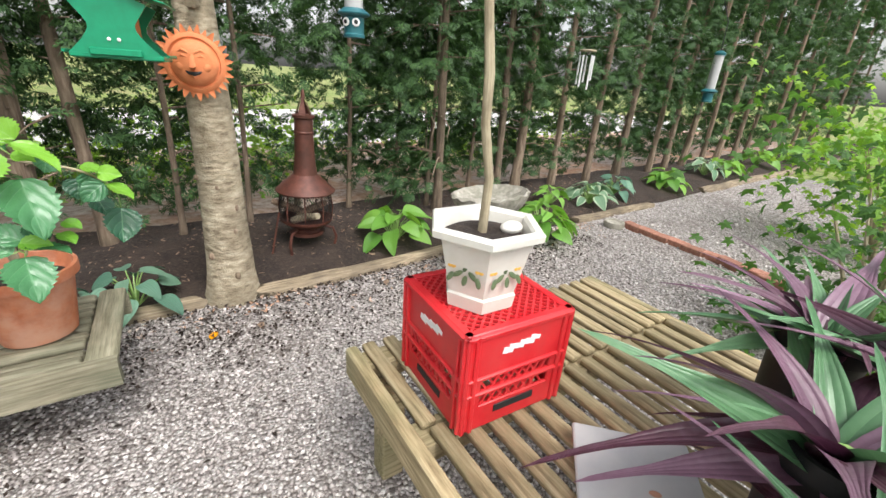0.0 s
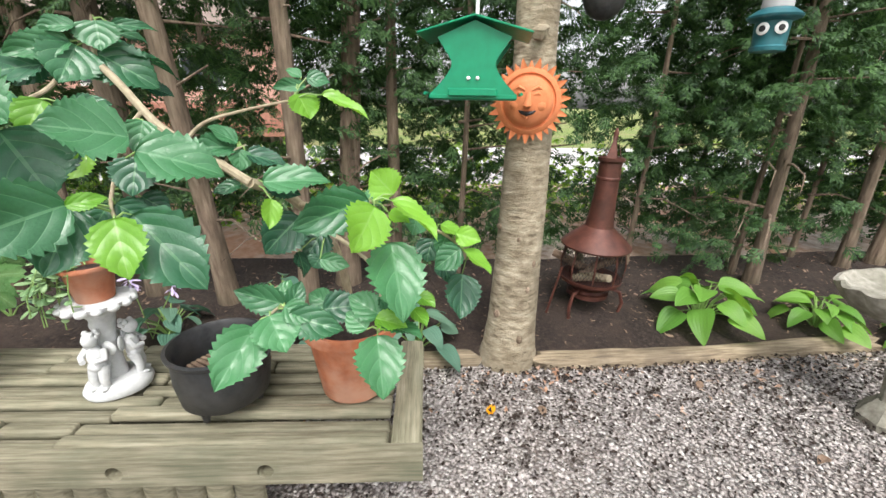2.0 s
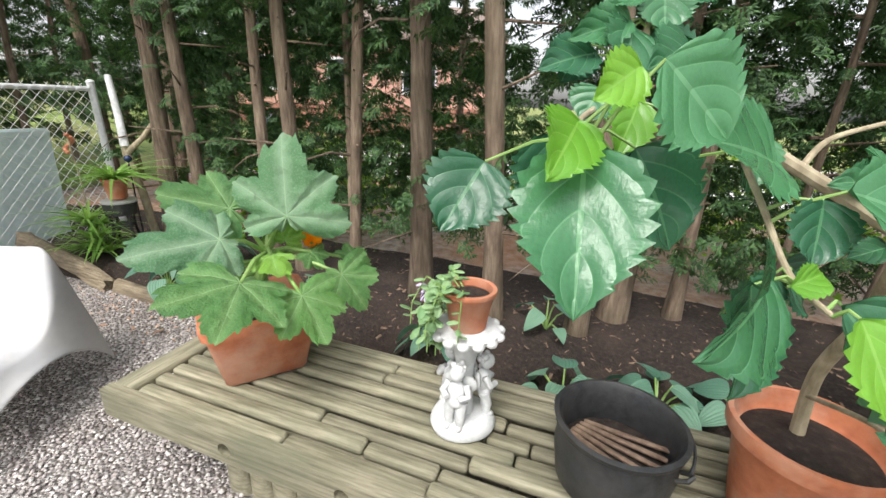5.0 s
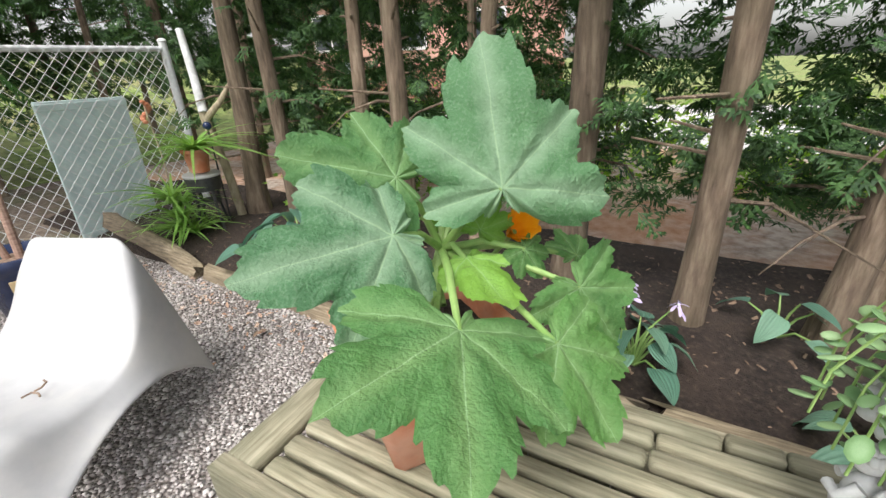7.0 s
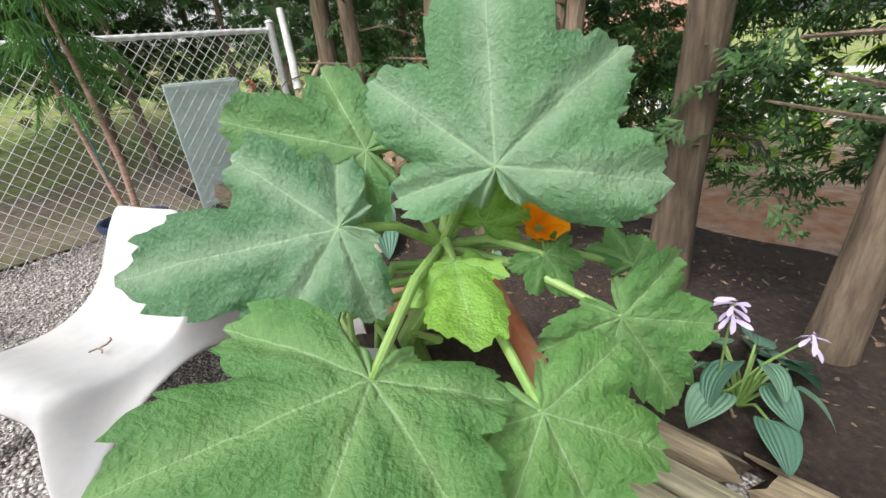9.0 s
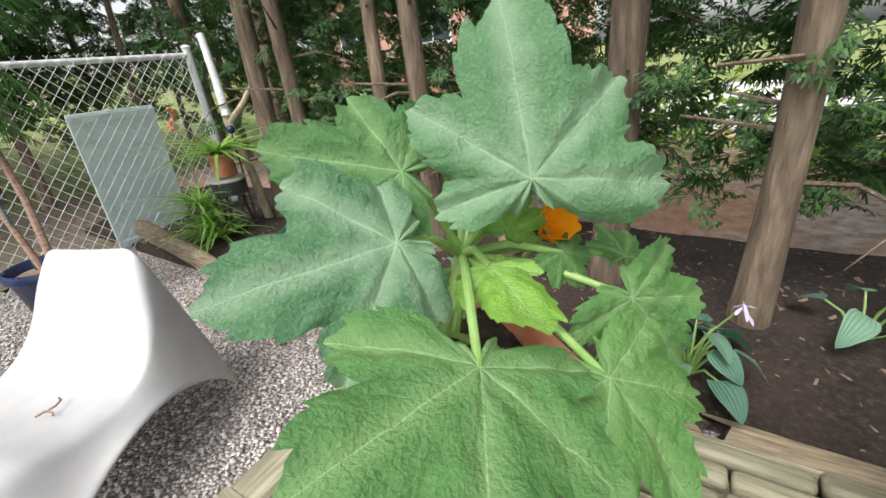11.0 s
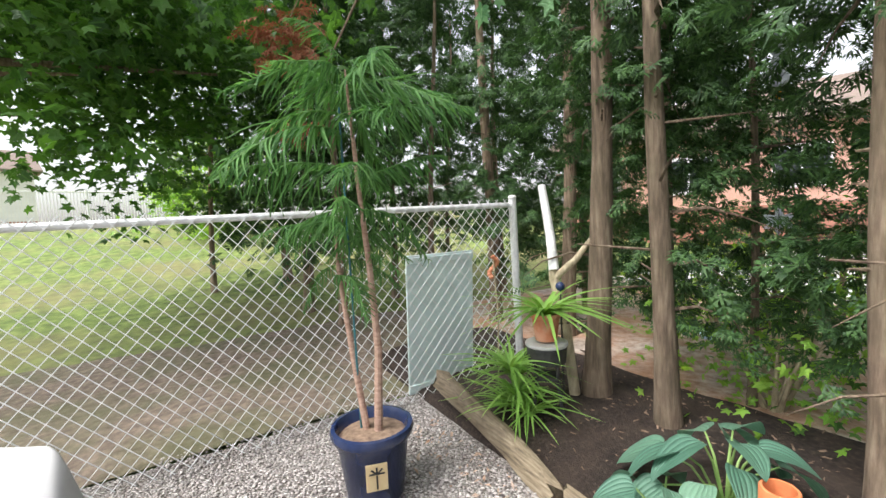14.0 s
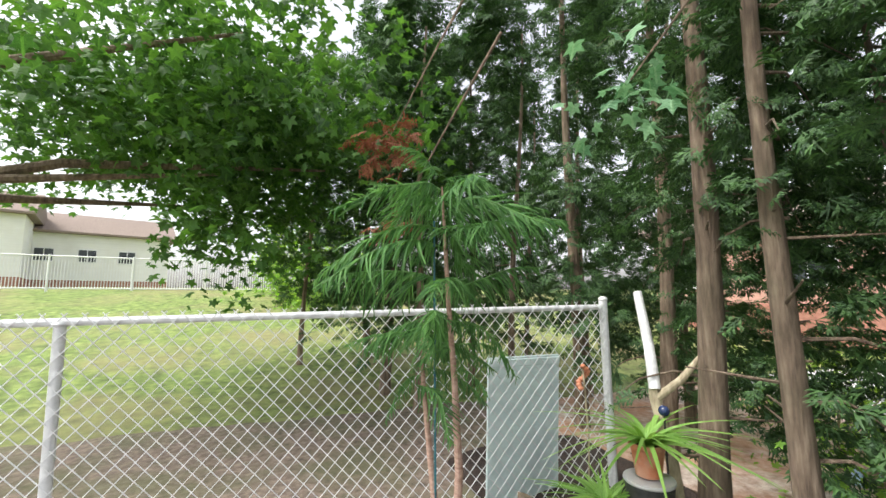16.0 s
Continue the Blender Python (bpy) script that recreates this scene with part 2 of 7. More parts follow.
TWIG = surface("twig_bark", [(0.3, (0.20, 0.16, 0.10)), (0.7, (0.50, 0.43, 0.30))], 30, 0.8, 0.5, stretch=(1, 1, 0.3))
TERRACOTTA = surface("terracotta", [(0.3, (0.36, 0.11, 0.05)), (0.55, (0.50, 0.17, 0.08)), (0.8, (0.58, 0.24, 0.13))], 14, 0.8, 0.25, 60, stain=(0.55, 0.36, 0.27), stain_scale=6, dist=0.004)
SUN_CLAY = surface("orange_clay", [(0.3, (0.58, 0.17, 0.06)), (0.6, (0.72, 0.25, 0.10)), (0.8, (0.78, 0.34, 0.17))], 16, 0.75, 0.3, 80, stain=(0.50, 0.16, 0.07), stain_scale=7, dist=0.004)
BLACK_IRON = surface("black_iron", [(0.3, (0.012, 0.013, 0.015)), (0.7, (0.045, 0.047, 0.05))], 40, 0.5, 0.35, 120, dist=0.003, stain=(0.06, 0.055, 0.05), stain_scale=9)
RUST = surface("rusty_steel", [(0.3, (0.055, 0.020, 0.015)), (0.55, (0.13, 0.045, 0.032)), (0.8, (0.21, 0.085, 0.06))], 12, 0.5, 0.3, 60, metal=0.25, stain=(0.07, 0.03, 0.02), stain_scale=5, dist=0.004)
CONCRETE = surface("cast_concrete", [(0.3, (0.20, 0.185, 0.15)), (0.55, (0.36, 0.34, 0.29)), (0.8, (0.50, 0.48, 0.42))], 26, 0.9, 0.5, 60, stain=(0.13, 0.13, 0.09), stain_scale=7, dist=0.006)
WHITE_STONE = surface("white_stone", [(0.3, (0.52, 0.53, 0.54)), (0.7, (0.80, 0.80, 0.80))], 30, 0.7, 0.3, 80, stain=(0.42, 0.43, 0.42), stain_scale=14, dist=0.004)
RED_PLASTIC = surface("red_plastic", [(0.3, (0.50, 0.010, 0.018)), (0.7, (0.66, 0.022, 0.03))], 12, 0.42, 0.1, 60, stain=(0.55, 0.05, 0.05), stain_scale=9, dist=0.003)
WHITE_PLASTIC = surface("white_plastic", [(0.3, (0.38, 0.38, 0.39)), (0.7, (0.46, 0.46, 0.47))], 8, 0.5, 0.08, 120, stain=(0.52, 0.51, 0.49), stain_scale=5, dist=0.002)
GREEN_PAINT = surface("green_paint", [(0.3, (0.0, 0.20, 0.095)), (0.7, (0.004, 0.30, 0.15))], 10, 0.4, 0.1, 90, dist=0.002, stain=(0.0, 0.17, 0.08), stain_scale=8)
TEAL_PAINT = surface("teal_paint", [(0.3, (0.012, 0.09, 0.11)), (0.7, (0.03, 0.16, 0.19))], 14, 0.4, 0.1, dist=0.002)
BLUE_GLAZE = surface("blue_glaze", [(0.3, (0.012, 0.022, 0.07)), (0.7, (0.028, 0.05, 0.14))], 10, 0.22, 0.1, 50, dist=0.003, stain=(0.05, 0.06, 0.10), stain_scale=9)
CERAMIC = surface("white_ceramic", [(0.3, (0.66, 0.64, 0.58)), (0.7, (0.80, 0.79, 0.74))], 9, 0.25, 0.08, 40, dist=0.002, stain=(0.62, 0.58, 0.5), stain_scale=6)
GALVANISED = surface("galvanised_wire", [(0.3, (0.62, 0.63, 0.64)), (0.7, (0.80, 0.81, 0.82))], 30, 0.5, 0.1, metal=0.1, dist=0.001)
MINT_BOARD = surface("pale_mint_board", [(0.3, (0.56, 0.70, 0.70)), (0.6, (0.68, 0.80, 0.79)), (0.8, (0.76, 0.84, 0.83))], 10, 0.5, 0.6, 25, stain=(0.50, 0.60, 0.60), stain_scale=4, dist=0.01)
BRICK = surface("old_brick", [(0.3, (0.22, 0.09, 0.06)), (0.7, (0.42, 0.21, 0.15))], 30, 0.9, 0.6, vary=0.4)
DARK = surface("matt_black", [(0.3, (0.008, 0.008, 0.009)), (0.7, (0.02, 0.02, 0.022))], 20, 0.6, 0.1)
SOIL_CHIP = surface("wood_chip", [(0.3, (0.10, 0.06, 0.04)), (0.7, (0.34, 0.24, 0.17))], 30, 0.9, 0.3)
CEDAR = leaf_surface("cedar_spray", (0.017, 0.052, 0.018), (0.085, 0.185, 0.05), (0.05, 0.10, 0.03), rough=0.6, trans=0.22, relief=0.1)
DEAD_CEDAR = leaf_surface("dead_cedar", (0.17, 0.06, 0.03), (0.33, 0.15, 0.08), (0.3, 0.12, 0.06), rough=0.8, trans=0.2, relief=0.1)
HIBISCUS_DARK = leaf_surface("dark_hibiscus_leaf", (0.018, 0.072, 0.041), (0.042, 0.14, 0.070), (0.10, 0.24, 0.12), 4.0, 0.9, 0.27, 0.12, 0.3)
HIBISCUS = leaf_surface("hibiscus_leaf", (0.032, 0.12, 0.055), (0.08, 0.24, 0.10), (0.13, 0.30, 0.15), 4.0, 0.9, 0.27, 0.14, 0.3)
HIBISCUS_YOUNG = leaf_surface("young_hibiscus_leaf", (0.13, 0.33, 0.035), (0.23, 0.48, 0.055), (0.26, 0.48, 0.10), 4.0, 0.9, 0.3, 0.32, 0.2)
SQUASH = leaf_surface("squash_stem_leaf", (0.06, 0.19, 0.04), (0.13, 0.33, 0.06), (0.3, 0.5, 0.2), 7, 0.6, 0.5, 0.3)
HOSTA_LIGHT = leaf_surface("light_hosta_leaf", (0.10, 0.26, 0.04), (0.24, 0.46, 0.08), (0.18, 0.36, 0.08), 7, rough=0.4, trans=0.3, relief=0.3, parallel=True)
HOSTA_BLUE = leaf_surface("blue_hosta_leaf", (0.08, 0.19, 0.135), (0.19, 0.34, 0.235), (0.15, 0.28, 0.19), 7, rough=0.5, trans=0.2, relief=0.6, parallel=True)
HOSTA_PALE = leaf_surface("edged_hosta_leaf", (0.10, 0.22, 0.12), (0.22, 0.36, 0.22), (0.3, 0.42, 0.3), 7, rough=0.5, trans=0.2, relief=0.6, parallel=True, edge=(0.42, 0.52, 0.36))
MAPLE = leaf_surface("maple_leaf", (0.028, 0.085, 0.018), (0.10, 0.24, 0.04), (0.08, 0.2, 0.04), 5, rough=0.5, trans=0.4)
OYSTER = leaf_surface("oyster_leaf", (0.06, 0.16, 0.07), (0.16, 0.32, 0.16), (0.22, 0.38, 0.22), 5, rough=0.35, trans=0.15, relief=0.3, parallel=True)
OYSTER_PURPLE = leaf_surface("oyster_leaf_under", (0.07, 0.02, 0.035), (0.26, 0.15, 0.22), (0.22, 0.12, 0.18), 5, rough=0.4, trans=0.15, relief=0.3, parallel=True)
SPIDER = leaf_surface("spider_leaf", (0.14, 0.30, 0.05), (0.30, 0.52, 0.12), (0.50, 0.58, 0.28), 3, rough=0.4, trans=0.3, parallel=True)
SUCCULENT = leaf_surface("succulent_leaf", (0.13, 0.26, 0.10), (0.30, 0.44, 0.22), (0.36, 0.50, 0.28), 3, rough=0.5, trans=0.15, relief=0.1)
NEEDLE = leaf_surface("soft_needle", (0.04, 0.14, 0.035), (0.13, 0.30, 0.08), (0.16, 0.32, 0.08), 9, rough=0.5, trans=0.3)
PETAL = surface("orange_petal", [(0.3, (0.80, 0.27, 0.0)), (0.7, (0.92, 0.45, 0.01))], 20, 0.5, 0.3)
LILAC = surface("lilac_petal", [(0.3, (0.45, 0.36, 0.62)), (0.7, (0.68, 0.60, 0.80))], 20, 0.5, 0.2)
STEM_GREEN = surface("green_stem", [(0.3, (0.16, 0.30, 0.07)), (0.7, (0.32, 0.46, 0.16))], 20, 0.5, 0.3)


# ---------- plan ----------
def ang(deg):
    a = radians(deg)
    return Vector((math.cos(a), math.sin(a), 0)), Vector((-math.sin(a), math.cos(a), 0))


BU, BN = ang(31.3)          # along the eastern border, and towards the hedge
WU, WN = ang(27.4)          # the same for the western stretch
KNEE, S_KNEE = Vector((-1.195, 2.398, 0)), 4.5
# the west corner is laid out in its own axes
WEST = Matrix.Translation((-3.05, 0.65, 0)) @ Matrix.Rotation(radians(-4.2), 4, "Z") @ Matrix.Translation((3.0, -0.5, 0))


def west(x, y, z=0.0, rx=0, ry=0, rz=0):
    return WEST @ pose(x, y, z, rx, ry, rz)


def bed(s, d, z=0.0):
    if s >= S_KNEE:
        return KNEE + BU * (s - S_KNEE) + BN * d + Vector((0, 0, z))
    w = min(1.0, S_KNEE - s)
    return KNEE + WU * (s - S_KNEE) + (BN * (1 - w) + WN * w) * d + Vector((0, 0, z))


def bed_height(s, d):
    """Height of the soil: it rises behind the border and evens out under the hedge."""
    h = 0.03 + 0.07 * min(max(d / 0.5, 0), 1)
    return h + 0.022 * noise.noise(Vector((s * 1.7, d * 1.7, 2))) + 0.012 * noise.noise(Vector((s * 6, d * 6, 5)))


def on_bed(x, y):
    v = Vector((x, y, 0)) - KNEE
    u, n = (BU, BN) if v.dot(BU) >= 0 else (WU, WN)
    return bed_height(S_KNEE + v.dot(u), v.dot(n))


def on_west(x, y):
    p = WEST @ Vector((x, y, 0))
    return on_bed(p.x, p.y)


def sheet(name, fn, ns, nd, material, label, category):
    vs = [fn(i / ns, j / nd) for i in range(ns + 1) for j in range(nd + 1)]
    fs = [(i * (nd + 1) + j, (i + 1) * (nd + 1) + j, (i + 1) * (nd + 1) + j + 1, i * (nd + 1) + j + 1) for i in range(ns) for j in range(nd)]
    return solid(name, Geo().add(vs, fs), material, label, category, kind="structure", sharp=180)


# ground to the horizon, the gravel yard, and the planting bed
FD, FN = WEST.to_3x3() @ Vector((0.52, -0.854, 0)), WEST.to_3x3() @ Vector((0.854, 0.52, 0))    # along the wire fence, and into the yard
F0 = WEST @ Vector((-6.76, 0.12, 0))


def lawn_z(x, y):
    """The lawn climbs gently beyond the wire fence."""
    k = min(max((-(Vector((x, y, 0)) - F0).dot(FN) - 1.5) / 16, 0.0), 1.0)
    return 2.0 * k * k * (3 - 2 * k)


def far_ground(a, b):
    x, y = (a - 0.5) * 2, (b - 0.5) * 2
    x, y = 400 * x * abs(x) ** 2, 400 * y * abs(y) ** 2
    return (x, y, -0.045 + 0.02 * noise.noise(Vector((x * 0.6, y * 0.6, 0))) + lawn_z(x, y))


sheet("ground", far_ground, 180, 180, GRASS_SHEET, "patchy green lawn around the yard", "lawn")


def yard(a, b):
    p = F0 + FD * (-0.6 + 9.0 * b) + FN * (-0.12 + 16 * a)
    return (p.x, p.y, 0.012 * noise.noise(Vector((p.x * 1.3, p.y * 1.3, 1))) + 0.005 * noise.noise(Vector((p.x * 7, p.y * 7, 1))) - 0.004)


sheet("gravel_yard", yard, 120, 80, GRAVEL, "pale pinkish grey gravel covering the yard", "gravel")


BED_DEPTH = 1.4


def bed_sheet(a, b):
    s, d = -2.4 + 27 * a, BED_DEPTH * b
    p = bed(s, d, bed_height(s, d) if 0 < b else -0.03)
    return tuple(p)


sheet("planting_bed", bed_sheet, 260, 30, SOIL, "dark brown mulched soil bed under the hedge", "soil bed")


def dirt(a, b):
    p = F0 + FD * (-2.0 + 8 * b) + FN * (-0.14 - 2.9 * a)
    k = noise.noise(Vector((p.x * 0.9, p.y * 0.9, 4)))
    edge = min(1, 4 * min(a + 0.3, 1 - a, b, 1 - b))
    return (p.x, p.y, -0.05 + 0.05 * edge + 0.02 * k + lawn_z(p.x, p.y))


sheet("dirt_patch", dirt, 40, 60, DIRT, "bare brown earth with thin grass beyond the fence", "bare soil")


def mulch(a, b):
    p = bed(-4 + 26 * a, BED_DEPTH - 0.06 + 4.1 * b)
    return (p.x, p.y, 0.02 + 0.09 * min(1, 5 * min(a, 1 - a, b + 0.3, 1 - b)) * (0.6 + 0.6 * noise.noise(Vector((p.x, p.y, 3)))))


LITTER = surface("dry_litter", [(0.3, (0.28, 0.19, 0.14)), (0.5, (0.52, 0.42, 0.35)), (0.72, (0.74, 0.66, 0.58))], 12, 0.95, 1.0, 40, stain=(0.62, 0.26, 0.10), stain_scale=1.1, dist=0.03)
sheet("dry_litter", mulch, 60, 16, LITTER, "dry orange-brown needle litter behind the hedge", "ground litter")


def drive(a, b):
    p = bed(-8 + 34 * a, 5.4 + 7.0 * b)
    return (p.x, p.y, 0.004 + 0.02 * noise.noise(Vector((p.x * 0.3, p.y * 0.3, 8))))


DRIVE = surface("pale_drive", [(0.3, (0.42, 0.41, 0.40)), (0.5, (0.55, 0.54, 0.52)), (0.72, (0.66, 0.65, 0.63))], 14, 0.9, 0.3, 40, stain=(0.40, 0.38, 0.36), stain_scale=0.8)
sheet("driveway", drive, 80, 10, DRIVE, "pale drive beyond the hedge", "drive")


# border timbers: long weathered half-logs
def half_log(s0, s1, d0, d1, w, h, seed, ragged=0.05, tilt=0.0):
    random.seed(seed)
    a, b = bed(s0, d0), bed(s1, d1)
    n, m = max(6, int((b - a).length / 0.09)), 9
    ax = (b - a).normalized()
    sd = Vector((-ax.y, ax.x, 0))
    g, vs, fs = Geo(), [], []
    for i in range(n + 1):
        k = i / n
        c = a + (b - a) * k + sd * 0.018 * math.sin(k * 5 + seed)
        for j in range(m):
            t = math.pi * (j / (m - 1))
            r = 1 + 0.16 * noise.noise(Vector((k * 7, j * 0.9, seed)))
            end = (random.uniform(-ragged, ragged) if i in (0, n) else 0)
            vs.append(c + sd * (math.cos(t) * w / 2 * r) + ax * end + Vector((0, 0, -0.02 + math.sin(t) ** 0.6 * h * r + tilt * k)))
    for i in range(n):
        for j in range(m - 1):
            fs.append((i * m + j, i * m + j + 1, (i + 1) * m + j + 1, (i + 1) * m + j))
        fs.append((i * m + m - 1, i * m, (i + 1) * m, (i + 1) * m + m - 1))
    fs += [tuple(range(m)), tuple(range(n * m + m - 1, n * m - 1, -1))]
    ang_z = math.atan2(ax.y, ax.x)
    g.add(vs, fs, pose(0, 0, 0, 0, 0, -math.degrees(ang_z)) @ Matrix.Translation(-a))
    solid("border_log", g, BORDER_WOOD, "weathered split timber edging the soil bed", "log", "edging timbers", m=Matrix.Translation(a) @ pose(0, 0, 0, 0, 0, math.degrees(ang_z)), sharp=50)


for i, (s0, s1, d0, d1, w, h) in enumerate(((0.02, 2.55, 0.0, -0.045, 0.11, 0.10), (2.6, 4.25, -0.03, 0.03, 0.12, 0.08),
                                            (4.62, 6.75, 0.0, 0.02, 0.13, 0.085), (7.9, 9.4, 0.03, -0.05, 0.1, 0.08), (11.0, 14.6, 0.05, 0.0, 0.15, 0.09), (14.7, 19.0, 0.0, 0.05, 0.15, 0.09))):
    half_log(s0, s1, d0, d1, w, h, i + 1)
half_log(-0.03, -1.12, 0.0, 0.06, 0.12, 0.10, 9, tilt=0.2)


# ---------- leaves ----------
def leaf_geo(length, width, shape, nv=20, nu=6, droop=0.25, fold=0.18, wave=0.0, teeth=0, tooth=0.05, twist=0.0, g=None, m=None, seed=0):
    """A leaf blade from the origin along +y, facing +z. shape(v) gives the half width, 0 to 1."""
    g = g or Geo()
    vs, uv, fs = [], [], []
    for i in range(nv + 1):
        v = i / nv
        w = max(shape(v), 0.0) * width / 2
        for j in range(nu + 1):
            u = 2 * j / nu - 1
            k = w
            if teeth and abs(u) == 1:
                k = w * (1 + tooth * (1 - 2 * ((v * teeth) % 1)))
            y = length * (v + (0.06 * math.sin(v * math.pi) * abs(u) if teeth else 0))
            z = fold * abs(u) * w - droop * length * v * v + wave * length * math.sin(v * 9 + seed) * abs(u) ** 1.5
            z += twist * u * w * v
            vs.append((u * k, y * (1 - 0.12 * droop * v), z))
            uv.append((u * 0.5 + 0.5, max(v, 0.001)))
    for i in range(nv):
        for j in range(nu):
            a = i * (nu + 1) + j
            fs.append((a, a + 1, a + nu + 2, a + nu + 1))
    return g.add(vs, fs, m, uv)


def ovate(v):
    return (v ** 0.45) * (1 - v) ** 0.75 * 1.75 if 0 < v < 1 else 0.0


def pointed(v):
    return v ** 0.55 * (1 - v) ** 1.02 * 2.75 if 0 < v < 1 else 0.0


def lance(v):
    return (0.35 + 0.65 * math.sin(math.pi * min(v * 1.25 + 0.12, 1.0) ** 0.9)) * (1 - v) ** 0.35 if v < 1 else 0.0


def heart(v):
    return (max(v, 0.0) ** 0.35) * (1 - v) ** 0.8 * 1.6 if 0 <= v < 1 else 0.0


def aim(p, d, roll=0.0):
    """A pose at p whose +y runs along d, with +z as far up as may be."""
    d = Vector(d).normalized()
    x = d.cross(Vector((0, 0, 1)))
    x = x.normalized() if x.length > 1e-4 else Vector((1, 0, 0))
    z = x.cross(d)
    r = Matrix((x, d, z)).transposed().to_4x4()
    return Matrix.Translation(p) @ r @ Matrix.Rotation(roll, 4, "Y")


# ---------- hedge ----------
def spray_geo(g, m, size, rnd):
    """A flat cedar spray: an axis with side twigs that fork once."""
    vs, fs, uv = [], [], []

    def blade(x0, y0, a, l, w):
        dx, dy = math.sin(a), math.cos(a)
        o = len(vs)
        vs.extend(((x0, y0, 0), (x0 + dx * l * 0.5 - dy * w, y0 + dy * l * 0.5 + dx * w, 0.004), (x0 + dx * l, y0 + dy * l, -l * 0.25), (x0 + dx * l * 0.5 + dy * w, y0 + dy * l * 0.5 - dx * w, 0.004)))
        fs.append((o, o + 1, o + 2, o + 3))
        uv.extend(((0.5, 0.001), (0.2, 0.5), (0.5, 1), (0.8, 0.5)))

    blade(0, 0, 0, size, size * 0.035)
    for i in range(4):
        k = 0.14 + i * 0.2
        for sg in (-1, 1):
            l = size * (0.52 - 0.08 * i) * rnd.uniform(0.7, 1.2)
            a = sg * rnd.uniform(0.55, 0.95)
            blade(0, k * size, a, l, size * 0.042)
            for q, e in ((0.3, 0.65), (0.5, -0.45)):
                blade(math.sin(a) * l * q, k * size + math.cos(a) * l * q, a - sg * e, l * 0.5, size * 0.04)
    g.add(vs, fs, m, uv)


def crown_mesh(seed, n, low, high, reach, bare=0.93, bare_to=1.5, size=(0.10, 0.21)):
    """Boughs that leave the stem and droop, set with sprays, thinner towards the yard."""
    rnd = random.Random(seed)
    g = Geo()
    for _ in range(n):
        z = low + (high - low) * rnd.random() ** 0.9
        a = rnd.gauss(radians(121), 1.25)
        back = math.cos(a - radians(121))
        far = reach * rnd.uniform(0.35, 1.0) * (0.72 + 0.28 * back) * (1.0 - 0.3 * max(0, (z - 2.5) / 3))
        if z < bare_to and back < 0.35 and rnd.random() < bare:
            continue
        for k in range(rnd.randint(5, 8)):
            q = rnd.uniform(0.25, 1.0)
            b = a + rnd.gauss(0, 0.16)
            p = Vector((math.cos(b) * far * q, math.sin(b) * far * q, z + 0.16 * q - 0.42 * q * q * rnd.uniform(0.4, 1.2)))
            d = Vector((math.cos(b + rnd.gauss(0, 0.7)), math.sin(b + rnd.gauss(0, 0.7)), rnd.uniform(-1.0, 0.25)))
            spray_geo(g, aim(p, d, rnd.uniform(-0.9, 0.9)), rnd.uniform(*size), rnd)
    return g.mesh("crown", CEDAR, smooth=False)


def bough_mesh(seed, n, low, high, reach):
    rnd = random.Random(seed)
    g = Geo()
    for _ in range(n):
        z = rnd.uniform(low, high)
        a = rnd.gauss(radians(121), 1.5)
        l = reach * rnd.uniform(0.4, 0.9)
        pts = [(math.cos(a) * l * q + rnd.gauss(0, 0.02), math.sin(a) * l * q + rnd.gauss(0, 0.02), z + 0.15 * q - 0.28 * q * q) for q in (0, 0.35, 0.7, 1)]
        g.tube(pts, [0.011, 0.008, 0.005, 0.002], 5)
    return g.mesh("boughs", BARK)


def trunk_mesh(seed, r, h, lean=(0, 0), fork=None):
    rnd = random.Random(seed)
    g = Geo()
    n = 22
    pts, rad = [], []
    for i in range(n + 1):
        k = i / n
        z = h * k - 0.06
        pts.append((lean[0] * k + 0.035 * math.sin(z * 1.1 + seed), lean[1] * k + 0.035 * math.cos(z * 0.9 + seed) - 0.035 * math.cos(seed), z))
        rad.append(r * (1.35 if i == 0 else 1.1 if i == 1 else 1) * (1 - 0.72 * k) * (1 + 0.05 * rnd.uniform(-1, 1)))
    x0 = pts[0][0]
    g.tube([(p[0] - x0, p[1], p[2]) for p in pts], rad, 14)
    for _ in range(14):
        z = rnd.uniform(0.25, 2.4)
        i = min(int((z + 0.06) / h * n), n - 1)
        c, a = pts[i], rnd.uniform(0, 6.28)
        o = Vector((c[0] - x0 + math.cos(a) * rad[i] * 0.8, c[1] + math.sin(a) * rad[i] * 0.8, z))
        l = rnd.uniform(0.03, 0.07) if rnd.random() < 0.7 else rnd.uniform(0.15, 0.4)
        g.tube([o, o + Vector((math.cos(a) * l, math.sin(a) * l, l * rnd.uniform(-0.1, 0.4)))], [0.009, 0.004], 5)
    if fork:
        z, dx, dy, hh = fork
        g.tube([(0, 0, z), (dx * 0.35, dy * 0.35, z + 0.22), (dx * 0.6, dy * 0.6, z + 0.7), (dx, dy, z + hh)], [r * 0.7, r * 0.62, r * 0.55, r * 0.3], 10)
    return g.mesh("trunk", BARK)


